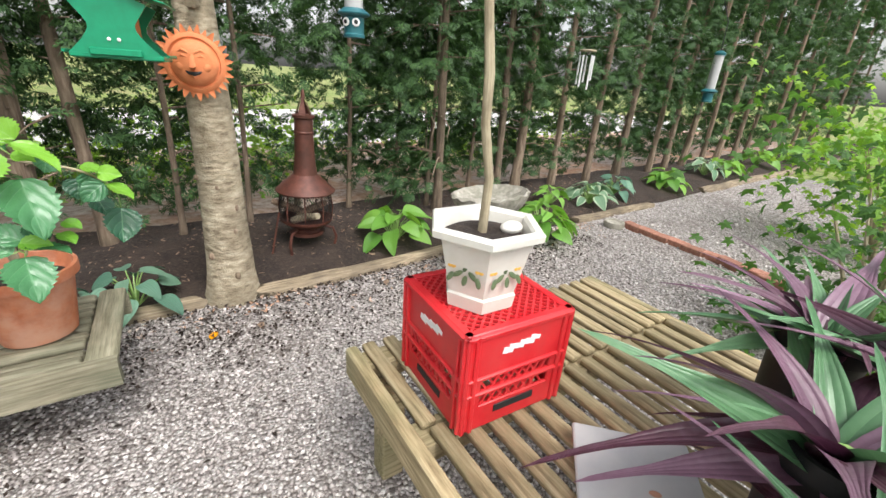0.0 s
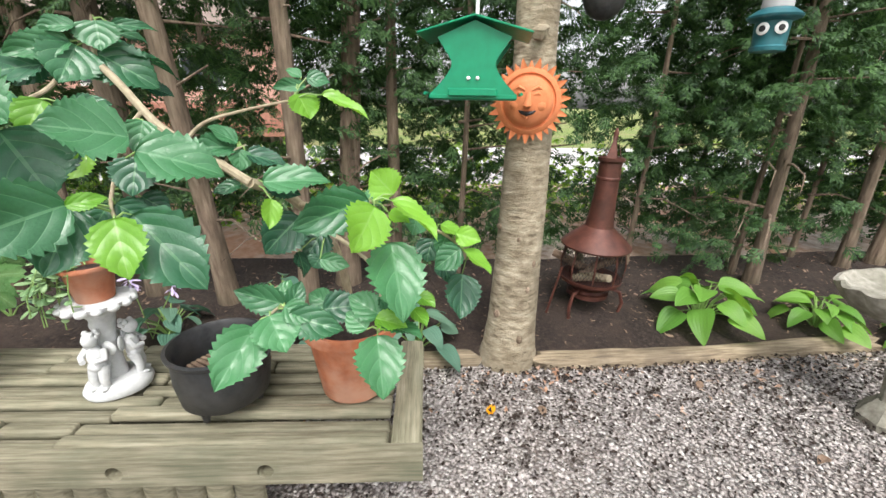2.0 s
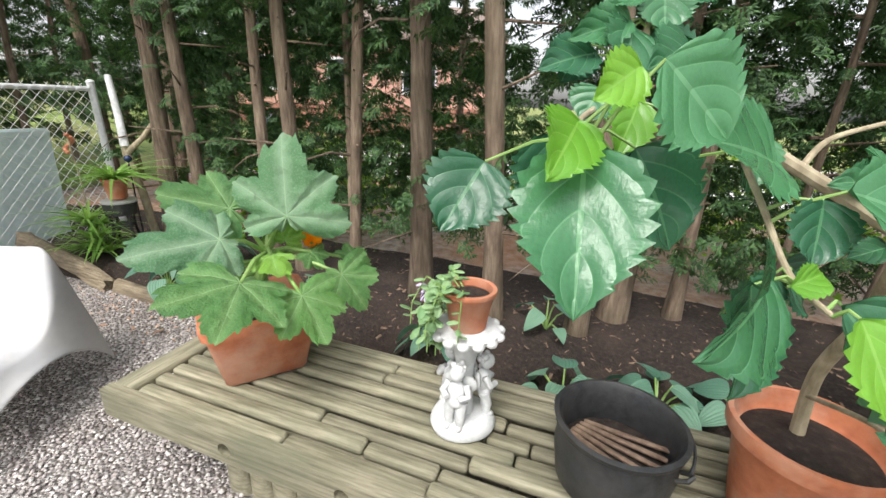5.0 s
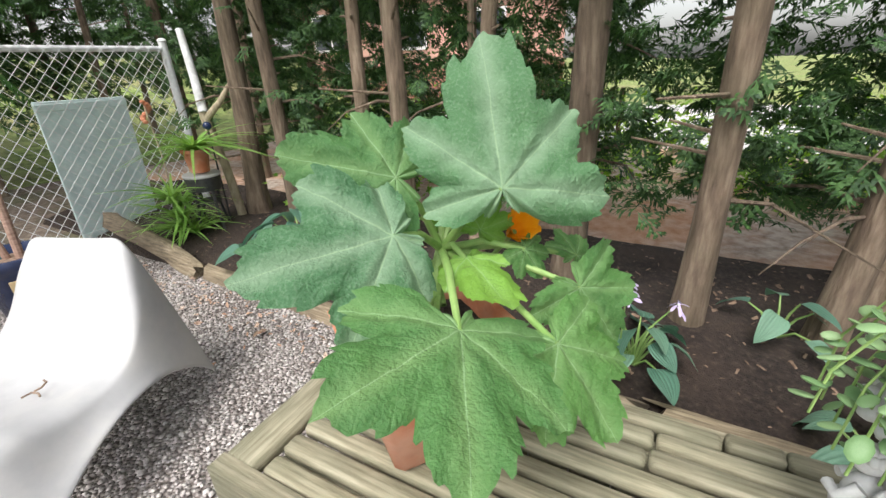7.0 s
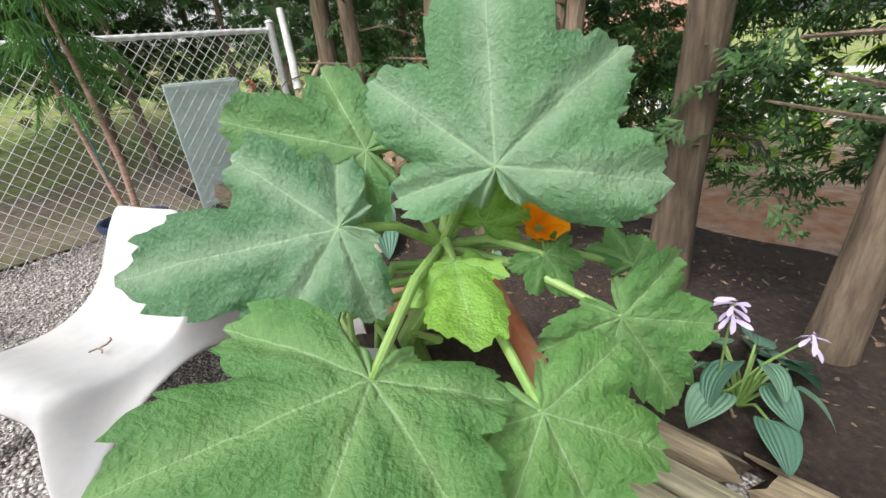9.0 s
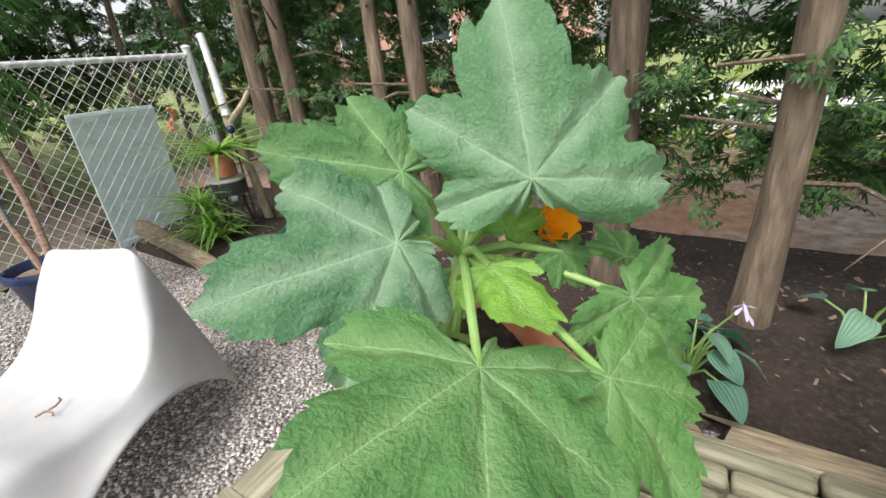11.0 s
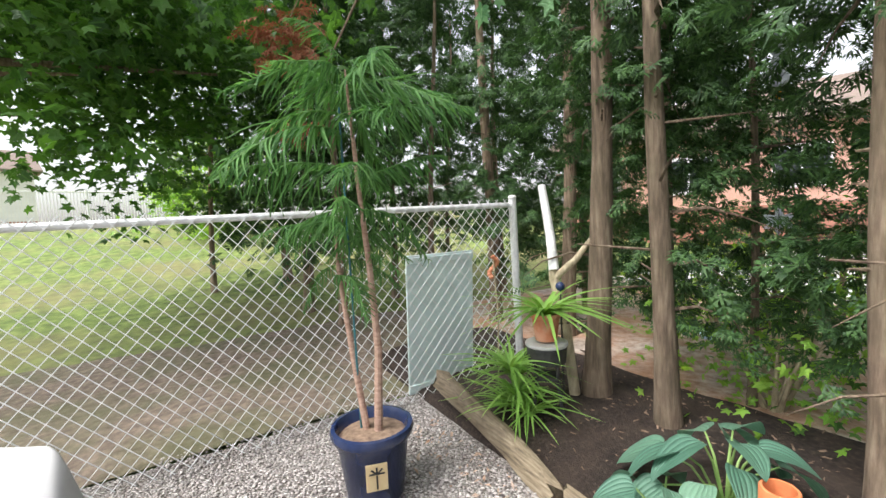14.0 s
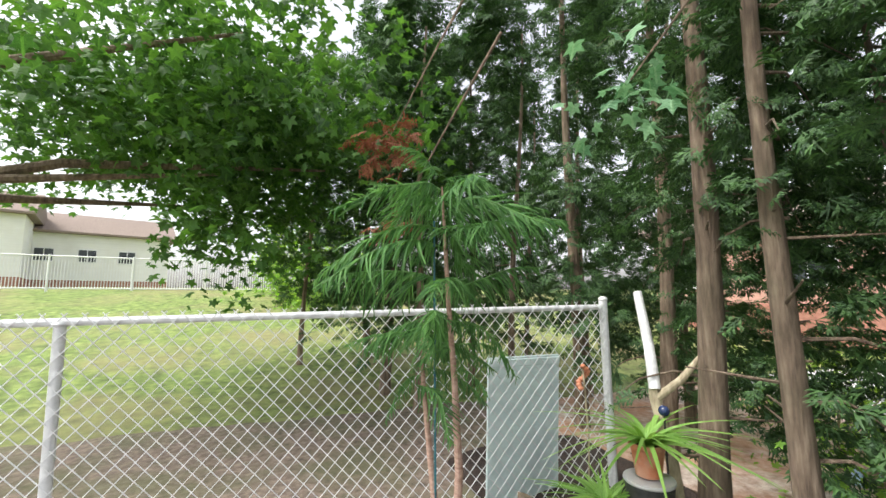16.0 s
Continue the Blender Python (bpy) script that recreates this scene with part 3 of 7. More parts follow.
CROWNS = [crown_mesh(k, 340, 0.22, 4.9, 1.05, 0.85, 1.2) for k in range(4)]
FAR = [crown_mesh(50 + k, 170, 0.3, 5.2, 1.05, 0.85, 1.2, (0.16, 0.30)) for k in range(4)]
THIN = [crown_mesh(90 + k, 235, 0.5, 4.6, 1.0, 0.95, 1.8) for k in range(4)]
BOUGHS = [bough_mesh(20 + k, 15, 0.5, 4.5, 0.8) for k in range(3)]
TRUNKS = [trunk_mesh(1, 0.060, 5.5, (0.12, 0.0)), trunk_mesh(2, 0.046, 5.2, (0.12, 0.05)), trunk_mesh(3, 0.050, 5.4, (0.25, 0.1)), trunk_mesh(4, 0.046, 5.0, (0.25, 0.0), (0.55, -0.2, 0.05, 3.6)), trunk_mesh(5, 0.078, 5.8, (0.15, 0.1)), trunk_mesh(6, 0.024, 4.6, (0.02, 0.02))]
HEDGE = (
    (-6.02, 0.5, 4, 0), (-5.58, 0.74, 0, 1), (-4.77, 1.08, 1, 2), (-4.57, 1.24, 0, 3), (-4.2, 1.5, 3, 0), (-3.72, 1.78, 4, 1), (-3.12, 1.90, 0, 2), (-2.66, 2.36, 0, 3), (-2.72, 2.6, 4, 0),
    (-5.8, 1.36, 5, 1), (-6.5, 1.25, 1, 2), (-2.35, 3.0, 1, 0), (-1.95, 3.25, 5, 1), (-1.55, 3.6, 5, 3), (-0.75, 4.1, 5, 2), (0.16, 4.15, 1, 3), (0.05, 4.3, 5, 0), (-0.3, 4.75, 5, 1), (0.6, 5.0, 5, 2), (0.95, 4.95, 1, 1), (1.25, 5.2, 0, 2), (1.85, 5.5, 1, 3), (2.5, 5.85, 2, 0), (3.2, 6.35, 0, 1),
    (4.0, 6.75, 1, 2), (4.5, 7.1, 2, 3), (5.1, 7.5, 0, 0), (5.7, 7.8, 1, 1), (6.4, 8.3, 0, 2), (7.1, 8.7, 2, 3), (7.8, 9.2, 1, 0), (8.7, 9.7, 0, 1), (9.6, 10.2, 2, 2), (10.6, 10.9, 1, 3), (11.8, 11.6, 0, 0), (13.2, 12.4, 2, 1), (14.8, 13.4, 1, 2),
    (-7.6, 0.75, 4, 3), (-8.6, 1.3, 0, 3), (-5.2, 3.3, 1, 3),
)
rng = random.Random(4)
for x, y, kt, kc in HEDGE:
    lay, ground_z = (west, on_west) if x < -3 or x == -2.72 else (pose, on_bed)
    tree = thing("cedar_tree", lay(x, y, ground_z(x, y) if x > -6.6 else 0.0, 5.0 if x in (-3.72, -3.12) else 0, 0, rng.uniform(-12, 12)), "hedge cedar with a bare brown trunk and dark sprays", "tree", "hedge cedars")
    part("trunk", TRUNKS[kt], None, tree)
    tagged(part("bough", BOUGHS[kc % 3], None, tree), kind="stuff")
    part("crown", (THIN if x < -2.4 else CROWNS if x < 5 else FAR)[kc], None, tree)

# the stout pale trunk that stands in the border
def pale_trunk():
    g = Geo()
    n, seg = 70, 28
    vs, fs = [], []
    for i in range(n + 1):
        z = -0.05 + 5.4 * i / n
        r = 0.135 * (1 + 0.28 * math.exp(-max(z, 0) * 9)) * (1 - 0.30 * min(z / 1.6, 1) - 0.06 * max(0, z - 1.6))
        for k in range(seg):
            a = 2 * math.pi * k / seg
            q = r * (1 + 0.035 * noise.noise(Vector((math.cos(a) * 2, math.sin(a) * 2, z * 2.2))) + 0.03 * noise.noise(Vector((math.cos(a) * 6, math.sin(a) * 6, z * 9))))
            vs.append((q * math.cos(a) + 0.02 * math.sin(z * 1.3), q * math.sin(a), z))
    for i in range(n):
        for k in range(seg):
            j = (k + 1) % seg
            fs.append((i * seg + k, i * seg + j, (i + 1) * seg + j, (i + 1) * seg + k))
    return g.add(vs, fs)


old_tree = thing("old_tree", pose(-1.27, 2.44, 0), "stout pale grey-brown trunk rising from the bed edge", "tree")
part("trunk", pale_trunk(), PALE_BARK, old_tree)
knots = Geo()
for a, z, r in ((-0.5, 0.62, 0.02), (-0.7, 0.48, 0.017), (-0.35, 0.95, 0.016), (-1.9, 0.33, 0.018), (-2.2, 0.8, 0.013), (-0.9, 0.2, 0.02), (-1.2, 0.75, 0.012)):
    rr = 0.135 * (1 + 0.28 * math.exp(-z * 9)) * (1 - 0.30 * z / 1.6)
    knots.ball((math.cos(a) * rr, math.sin(a) * rr, z), (r, r * 0.8, r * 1.3), 10, 7)
tagged(part("knot", knots, BARK, old_tree, "dark bark knots"), kind="stuff")
part("crown", crown_mesh(77, 60, 3.2, 5.6, 1.0), None, old_tree)
stub = Geo().box((0.05, 0.09, 0.05), pose(0, 0, 0, 20, 10, 0), 0.008)
part("cut_stub", stub, PALE_BARK, old_tree, "sawn branch stub", m=pose(0.06, -0.1, 1.66))


# ---------- beyond: houses, far fence, maple, bush ----------
SIDING = surface("pale_siding", [(0.3, (0.76, 0.75, 0.73)), (0.7, (0.84, 0.83, 0.81))], 3, 0.7, 0.2, 8, stretch=(0.2, 0.2, 6), stain=(0.70, 0.68, 0.65), stain_scale=0.6)
RED_BRICK = surface("red_brickwork", [(0.3, (0.25, 0.11, 0.08)), (0.7, (0.42, 0.21, 0.15))], 16, 0.9, 0.4)
ROOFING = surface("brown_shingle", [(0.3, (0.16, 0.12, 0.10)), (0.7, (0.30, 0.24, 0.20))], 8, 0.9, 0.4, stretch=(1, 4, 4))
PANE = surface("dark_pane", [(0.3, (0.03, 0.035, 0.04)), (0.7, (0.07, 0.08, 0.09))], 2, 0.15, 0.0)
TRIM = surface("white_trim", [(0.3, (0.72, 0.72, 0.72)), (0.7, (0.82, 0.82, 0.82))], 6, 0.5, 0.05)


def on_lawn(x, y, rz=0):
    m = west(x, y, -0.06, 0, 0, rz)
    m.translation.z += lawn_z(m.translation.x, m.translation.y)
    return m


def house(m, w, d, h, wall_mat, label):
    hs = thing("house", m, label, "house")
    part("wall", Geo().box((w, d, h), pose(0, 0, h / 2), 0.02), wall_mat, hs)
    part("brick_base", Geo().box((w + 0.08, d + 0.08, 1.1), pose(0, 0, 0.55), 0.02), RED_BRICK, hs, "red brick lower wall")
    e = 0.5
    vs = [(-w / 2 - e, -d / 2 - e, h), (w / 2 + e, -d / 2 - e, h), (w / 2 + e, d / 2 + e, h), (-w / 2 - e, d / 2 + e, h), (-w / 2 - e, 0, h + d * 0.26), (w / 2 + e, 0, h + d * 0.26)]
    vs += [(a, b, c - 0.16) for a, b, c in vs[:4]]
    part("roof", Geo().add(vs, [(0, 1, 5, 4), (2, 3, 4, 5), (0, 4, 3), (1, 2, 5), (9, 8, 7, 6), (0, 6, 7, 1), (2, 8, 9, 3), (1, 7, 8, 2), (3, 9, 6, 0)]), ROOFING, hs, smooth=False)
    for i in range(int(w // 2.6)):
        wx = -w / 2 + 1.3 + i * 2.6
        wd = part("window", Geo().box((1.25, 0.1, 1.15), pose(0, 0, 0), 0.01), TRIM, hs, m=pose(wx, -d / 2 - 0.02, h * 0.62))
        part("pane", Geo().box((0.52, 0.06, 0.95), None, 0.005), PANE, wd, m=pose(-0.29, -0.05, 0))
        part("pane", Geo().box((0.52, 0.06, 0.95), None, 0.005), PANE, wd, m=pose(0.29, -0.05, 0))


house(Matrix.Translation((-36.5, -36.0, 1.9)) @ pose(0, 0, 0, 0, 0, 137), 9.5, 8, 5.0, SIDING, "far pale two-storey house with a brown roof")
house(Matrix.Translation((-27.0, -38.5, 1.9)) @ pose(0, 0, 0, 0, 0, 137), 9.0, 8, 5.6, SIDING, "pale house at the far end of the lawn")
PINK_BRICK = surface("pinkish_brickwork", [(0.3, (0.44, 0.24, 0.18)), (0.7, (0.58, 0.36, 0.29))], 14, 0.9, 0.4, stretch=(1, 1, 3))
house(on_lawn(-18.2, 9.2, 54), 9, 6, 3.4, PINK_BRICK, "pinkish brick house seen between the trees")


def far_fence():
    f = thing("far_fence", Matrix.Translation((-13.6, -16.3, 1.68)) @ pose(0, 0, 0, 0, 0, 127), "long low whitish fence across the far lawn", "fence")
    for i in range(10):
        part("post", Geo().tube([(0, 0, 0), (0, 0, 1.25)], 0.035, 8), TRIM, f, m=pose(i * 2.2, 0, 0))
    for z in (0.15, 1.2):
        part("rail", Geo().tube([(0, 0, 0), (19.8, 0, 0)], 0.025, 6), TRIM, f, m=pose(0, 0, z))
    g = Geo()
    for k in range(246):
        g.box((0.022, 0.01, 1.05), pose(0.04 + k * 0.08, 0, 0.67), 0.002)
    part("infill", g, TRIM, f, "whitish wire infill")


far_fence()


def lobed_leaf(g, m, size):
    """A five-pointed maple leaf."""
    pts = [(0, 0)]
    for a, r in ((-150, 0.32), (-118, 0.62), (-88, 0.4), (-58, 0.86), (-30, 0.5), (0, 1.0), (30, 0.5), (58, 0.86), (88, 0.4), (118, 0.62), (150, 0.32)):
        pts.append((math.sin(radians(a)) * r * size * 0.6, size * 0.3 + math.cos(radians(a)) * r * size * 0.6))
    vs = [(x, y, -0.25 * abs(x) - 0.2 * y * y / size) for x, y in pts]
    vs[0] = (0, size * 0.3, 0)
    g.add(vs, [(0, i, i + 1) for i in range(1, 11)], m, [(0.5 + x / size * 0.5, max(0.001, y / size)) for x, y in pts])


def leafy_crown(seed, n, centre, spread, size, mat_, tilt=0.6, keep=lambda p: True):
    rnd = random.Random(seed)
    g = Geo()
    clumps = [Vector([c + rnd.gauss(0, s) for c, s in zip(centre, spread)]) for _ in range(max(3, n // 34))]
    for _ in range(n):
        c = rnd.choice(clumps)
        p = c + Vector((rnd.gauss(0, 0.22), rnd.gauss(0, 0.22), rnd.gauss(0, 0.14)))
        if not keep(p):
            continue
        d = Vector((rnd.gauss(0, 1), rnd.gauss(0, 1), rnd.uniform(-1.2, 0.2)))
        lobed_leaf(g, aim(p, d, rnd.gauss(0, tilt)), rnd.uniform(0.7, 1.2) * size)
    return g.mesh("crown", mat_, smooth=False)


def maple():
    t = thing("maple_tree", on_lawn(-5.3, -6.4), "spreading maple with dense dark green leaves over the fence", "tree")
    g = Geo()
    g.tube([(0, 0, 0), (0.1, 0.05, 1.2), (0.0, 0.1, 2.6), (0.2, 0.3, 4.6)], [0.24, 0.19, 0.16, 0.07], 14)
    for dx, dy, z0, z1 in ((-2.2, 2.4, 2.0, 3.0), (-3.2, 3.2, 2.2, 3.3), (-2.8, 1.3, 2.1, 2.8), (-1.5, 1.2, 2.6, 4.2), (0.6, -2.0, 2.3, 3.6), (-1.2, 3.4, 2.6, 4.0)):
        g.tube([(0, 0.05, z0), (dx * 0.4, dy * 0.4, z0 + (z1 - z0) * 0.65), (dx, dy, z1)], [0.08, 0.05, 0.015], 8)
    part("trunk", g, BARK, t)
    part("crown", leafy_crown(5, 15000, (-2.6, 1.9, 3.75), (1.2, 1.25, 0.75), 0.16, MAPLE, keep=lambda p: p.z > 2.85 or p.y - 1.1 * p.x > 3.9), None, t)


maple()


def bush(name, x, y, z, spread, n, size, label, mat_, seed):
    b = thing(name, on_lawn(x, y) if x < -9 else (west if x < -5 else pose)(x, y, z), label, "bush")
    rnd = random.Random(seed)
    g = Geo()
    for _ in range(7):
        a = rnd.uniform(0, 6.28)
        g.tube([(0, 0, -0.03), (math.cos(a) * spread[0] * 0.5, math.sin(a) * spread[1] * 0.5, spread[2]), (math.cos(a) * spread[0], math.sin(a) * spread[1], spread[2] * 1.9)], [0.02, 0.012, 0.005], 6)
    tagged(part("stem", g, TWIG, b), kind="stuff")
    part("crown", leafy_crown(seed, n, (0, 0, spread[2] * 1.2), spread, size, mat_), None, b)


BRIGHT = leaf_surface("bright_shrub_leaf", (0.12, 0.28, 0.03), (0.30, 0.50, 0.08), (0.2, 0.4, 0.06), 5, rough=0.5, trans=0.4)
bush("round_bush", -15.2, -7.4, -0.04, (0.7, 0.7, 1.0), 2600, 0.16, "bright yellow-green shrub on the far lawn", BRIGHT, 8)
bush("round_bush", -16.8, -9.2, -0.04, (0.5, 0.5, 0.8), 1500, 0.16, "bright yellow-green shrub on the far lawn", BRIGHT, 9)
bush("low_shrub", 2.45, 1.75, 0.0, (0.42, 0.42, 0.5), 1500, 0.10, "dark green leafy shrub beside the gravel path", MAPLE, 10)
bush("low_shrub", 4.4, 3.3, 0.0, (0.5, 0.4, 0.55), 1500, 0.11, "bright green leafy shrub beside the gravel path", BRIGHT, 11)
for k, (s, d) in enumerate(((1.0, 3.4), (2.3, 3.9), (3.4, 3.3), (4.4, 3.7), (5.4, 3.2), (6.6, 3.7), (7.8, 3.3), (9.2, 3.6), (11, 3.6), (13, 3.8), (-0.6, 3.0), (-1.8, 3.4))):
    p = bed(s, d)
    bush("low_shrub", p.x, p.y, 0.0, (0.55, 0.4, 0.26), 700, 0.10, "bright green undergrowth behind the hedge", BRIGHT, 30 + k)


# ---------- wire fence ----------
def wire_fence():
    az = math.degrees(math.atan2(FD.y, FD.x))
    f = thing("chain_link_fence", Matrix.Translation(F0) @ pose(0, 0, 0, 0, 0, az) @ pose(0, 0, 0, 0, 0.7, 0), "galvanised chain-link fence with a round top rail", "fence")
    top, length = 1.40, 7.6
    for i, s in enumerate((0.0, 3.35, 6.7)):
        p = part("post", Geo().tube([(0, 0, -0.05), (0, 0, top + (0.06 if i == 0 else -0.02))], 0.032 if i == 0 else 0.026, 12), GALVANISED, f, m=pose(s, 0, 0))
        part("cap", Geo().ball((0, 0, top + (0.06 if i == 0 else -0.01)), (0.036, 0.036, 0.022), 12, 6), GALVANISED, p)
    part("top_rail", Geo().tube([(0, 0, 0), (length, 0, 0)], 0.021, 10), GALVANISED, f, m=pose(0, 0.0, top))
    g = Geo()
    pitch, low, high, r = 0.085, 0.03, top + 0.045, 0.0030
    h = high - low
    for k in range(-int(h / pitch) - 1, int(length / pitch) + 1):
        s0 = k * pitch
        for sg, off in ((1, 0.0235), (-1, 0.0265)):
            a = Vector((s0, off, low)) if sg > 0 else Vector((s0 + h * 0.92, off, low))
            b = Vector((s0 + h * 0.92, off, high)) if sg > 0 else Vector((s0, off, high))
            lo, hi = 0.0, 1.0
            for lim, side in ((0.0, 1), (length, -1)):
                ka, kb = (a.x - lim) * side, (b.x - lim) * side
                if ka < 0 and kb < 0:
                    lo, hi = 1, 0
                elif ka < 0:
                    lo = max(lo, ka / (ka - kb))
                elif kb < 0:
                    hi = min(hi, ka / (ka - kb))
            if hi - lo < 0.02:
                continue
            g.tube([a.lerp(b, lo), a.lerp(b, hi)], r, 4)
    part("wire_mesh", g, GALVANISED, f, "diamond wire mesh")


wire_fence()


# dense dark conifers over the lawn side
SCREEN = [crown_mesh(60 + k, 250, 0.9, 6.2, 1.5, 0.0, 1.0, (0.15, 0.30)) for k in range(2)]
for k, (x, y, r) in enumerate(((-9.4, -2.6, 40), (-10.2, -1.4, 150), (-8.9, -0.7, 90), (-11.2, -3.6, 200), (-10.0, 0.4, 10), (-12.0, -0.5, 70), (-8.4, 0.1, -40), (-8.7, -1.9, 120), (-10.4, -4.6, 60))):
    tree = thing("spruce_tree", on_lawn(x, y, r), "tall dark conifer standing behind the wire fence", "tree", "conifers beyond the fence")
    part("trunk", TRUNKS[(4, 0, 2)[k % 3]], None, tree)
    part("crown", SCREEN[k % 2], None, tree)


# ---------- bench ----------
def bench():
    rnd = random.Random(3)
    b = thing("garden_bench", Matrix.Translation((-3.20, 0.198, 0)) @ pose(0, 0, 0, 0, 0, 28), "broad weathered timber bench with a grooved slatted top", "bench")
    L, D, top = 2.28, 0.62, 0.40
    rows = 9
    dw = (D - 0.05) / rows
    for r in range(rows):
        x = 0.105
        ends = sorted(rnd.uniform(0.35, L - 0.4) for _ in range(2)) + [L - 0.105]
        for e in ends:
            drop = rnd.choice((0.0, 0.006, 0.014))
            part("slat", Geo().box((e - x - 0.006, dw - 0.012 - drop * 0.5, 0.034), None, 0.007), BENCH_WOOD, b, m=pose((x + e) / 2, 0.045 + dw * (r + 0.5), top - 0.017 - drop, rnd.uniform(-1, 1), rnd.uniform(-0.4, 0.4), rnd.uniform(-0.3, 0.3)), sharp=50)
            x = e
    for x in (0.05, L - 0.05):
        part("end_board", Geo().box((D - 0.045, 0.095, 0.036), None, 0.006), BENCH_WOOD, b, m=pose(x, D / 2 + 0.022, top - 0.018, 0, 0, 90), sharp=50)
    # front board with round holes
    g = Geo()
    holes = [0.55, 0.965, 1.39, 1.82]
    w2, zt, zb, seg = 0.0225, 0.0, -0.105, 16
    xs = [0.0]
    for hx in holes:
        xs += [hx - 0.04, hx + 0.04]
    xs.append(L)
    for i in range(0, len(xs), 2):
        a, c = xs[i], xs[i + 1]
        g.box((c - a, 2 * w2, 0.105), pose((a + c) / 2, 0, -0.0525), 0.0004)
    corner = math.atan2(0.0525, 0.04)
    quarter = [0.0, corner / 2, corner, (corner + math.pi / 2) / 2]
    ring = quarter + [math.pi / 2] + [math.pi - v for v in quarter[:0:-1]]
    ring += [v + math.pi for v in ring]
    for hx in holes:
        vs, fs = [], []
        for sy in (-w2, w2):
            for k in range(seg):
                t = ring[k]
                cx, cz = math.cos(t), math.sin(t)
                q = max(abs(cx) / 0.04, abs(cz) / 0.0525)
                vs.append((hx + cx * 0.025, sy, -0.055 + cz * 0.025))
                vs.append((hx + cx / q, sy, -0.0525 + cz / q))
        for s in range(2):
            o = s * seg * 2
            for k in range(seg):
                j = (k + 1) % seg
                fs.append((o + 2 * k, o + 2 * k + 1, o + 2 * j + 1, o + 2 * j) if s == 0 else (o + 2 * j, o + 2 * j + 1, o + 2 * k + 1, o + 2 * k))
        for k in range(seg):
            j = (k + 1) % seg
            fs.append((2 * k, 2 * j, seg * 2 + 2 * j, seg * 2 + 2 * k))
            fs.append((2 * k + 1, seg * 2 + 2 * k + 1, seg * 2 + 2 * j + 1, 2 * j + 1))
        g.add(vs, fs)
    part("front_board", g, BENCH_WOOD, b, m=pose(0, 0.0225, top), smooth=False)
    part("back_board", Geo().box((L, 0.04, 0.10), None, 0.005), BENCH_WOOD, b, m=pose(L / 2, D - 0.0, top - 0.09))
    # pedestal of upright half-round stakes
    x = 0.38
    while x < L - 0.6:
        w = rnd.uniform(0.085, 0.115)
        for y in (0.13, D - 0.12):
            g = Geo().lathe([(w / 2, 0), (w / 2, 0.335)], 14, Matrix.Diagonal((1, 0.45, 1, 1)))
            part("stake", g, BENCH_WOOD, b, m=pose(x + w / 2, y, 0.0, 0, 0, rnd.uniform(-4, 4)), sharp=50)
        x += w + 0.004
    for y in (0.13, D - 0.12):
        part("beam", Geo().box((L - 0.2, 0.07, 0.05), None, 0.005), BENCH_WOOD, b, m=pose(L / 2, y, 0.338))


bench()


# ---------- slatted table with the crate ----------
def slat_table():
    rnd = random.Random(8)
    t = thing("slatted_table", Matrix.Translation((-0.37, 1.16, 0)) @ pose(0, 0, 0, 0, 0, 28), "low weathered slatted timber table", "table")
    W, L, top = 1.25, 1.36, 0.54
    n = 16
    dw = (W - 0.05) / n
    part("edge_board", Geo().box((L, 0.04, 0.11), None, 0.006), PALLET_WOOD, t, m=pose(0.02, -L / 2, top - 0.055, 0, 0, 90))
    part("edge_board", Geo().box((L, 0.04, 0.11), None, 0.006), PALLET_WOOD, t, m=pose(W, -L / 2, top - 0.055, 0, 0, 90))
    for k in range(n):
        x = 0.045 + dw * (k + 0.5)
        for y0, y1 in ((0.0, 0.42), (0.425, L)):
            part("slat", Geo().box((y1 - y0 - 0.008, dw - 0.030, 0.024), None, 0.004), PALLET_WOOD, t, m=pose(x + (0.018 if y0 else 0), -(y0 + y1) / 2, top - 0.012, rnd.uniform(-1, 1), 0, 90 + rnd.uniform(-0.6, 0.6)), sharp=50)
    for y in (-0.06, -0.42, -1.28):
        part("bearer", Geo().box((W - 0.05, 0.09, 0.07), None, 0.005), PALLET_WOOD, t, m=pose(W / 2, y, top - 0.06))
    for x in (0.12, W - 0.12):
        for y in (-0.1, -1.24):
            part("leg", Geo().box((0.085, 0.085, top - 0.09), None, 0.006), PALLET_WOOD, t, m=pose(x, y, (top - 0.09) / 2))


slat_table()


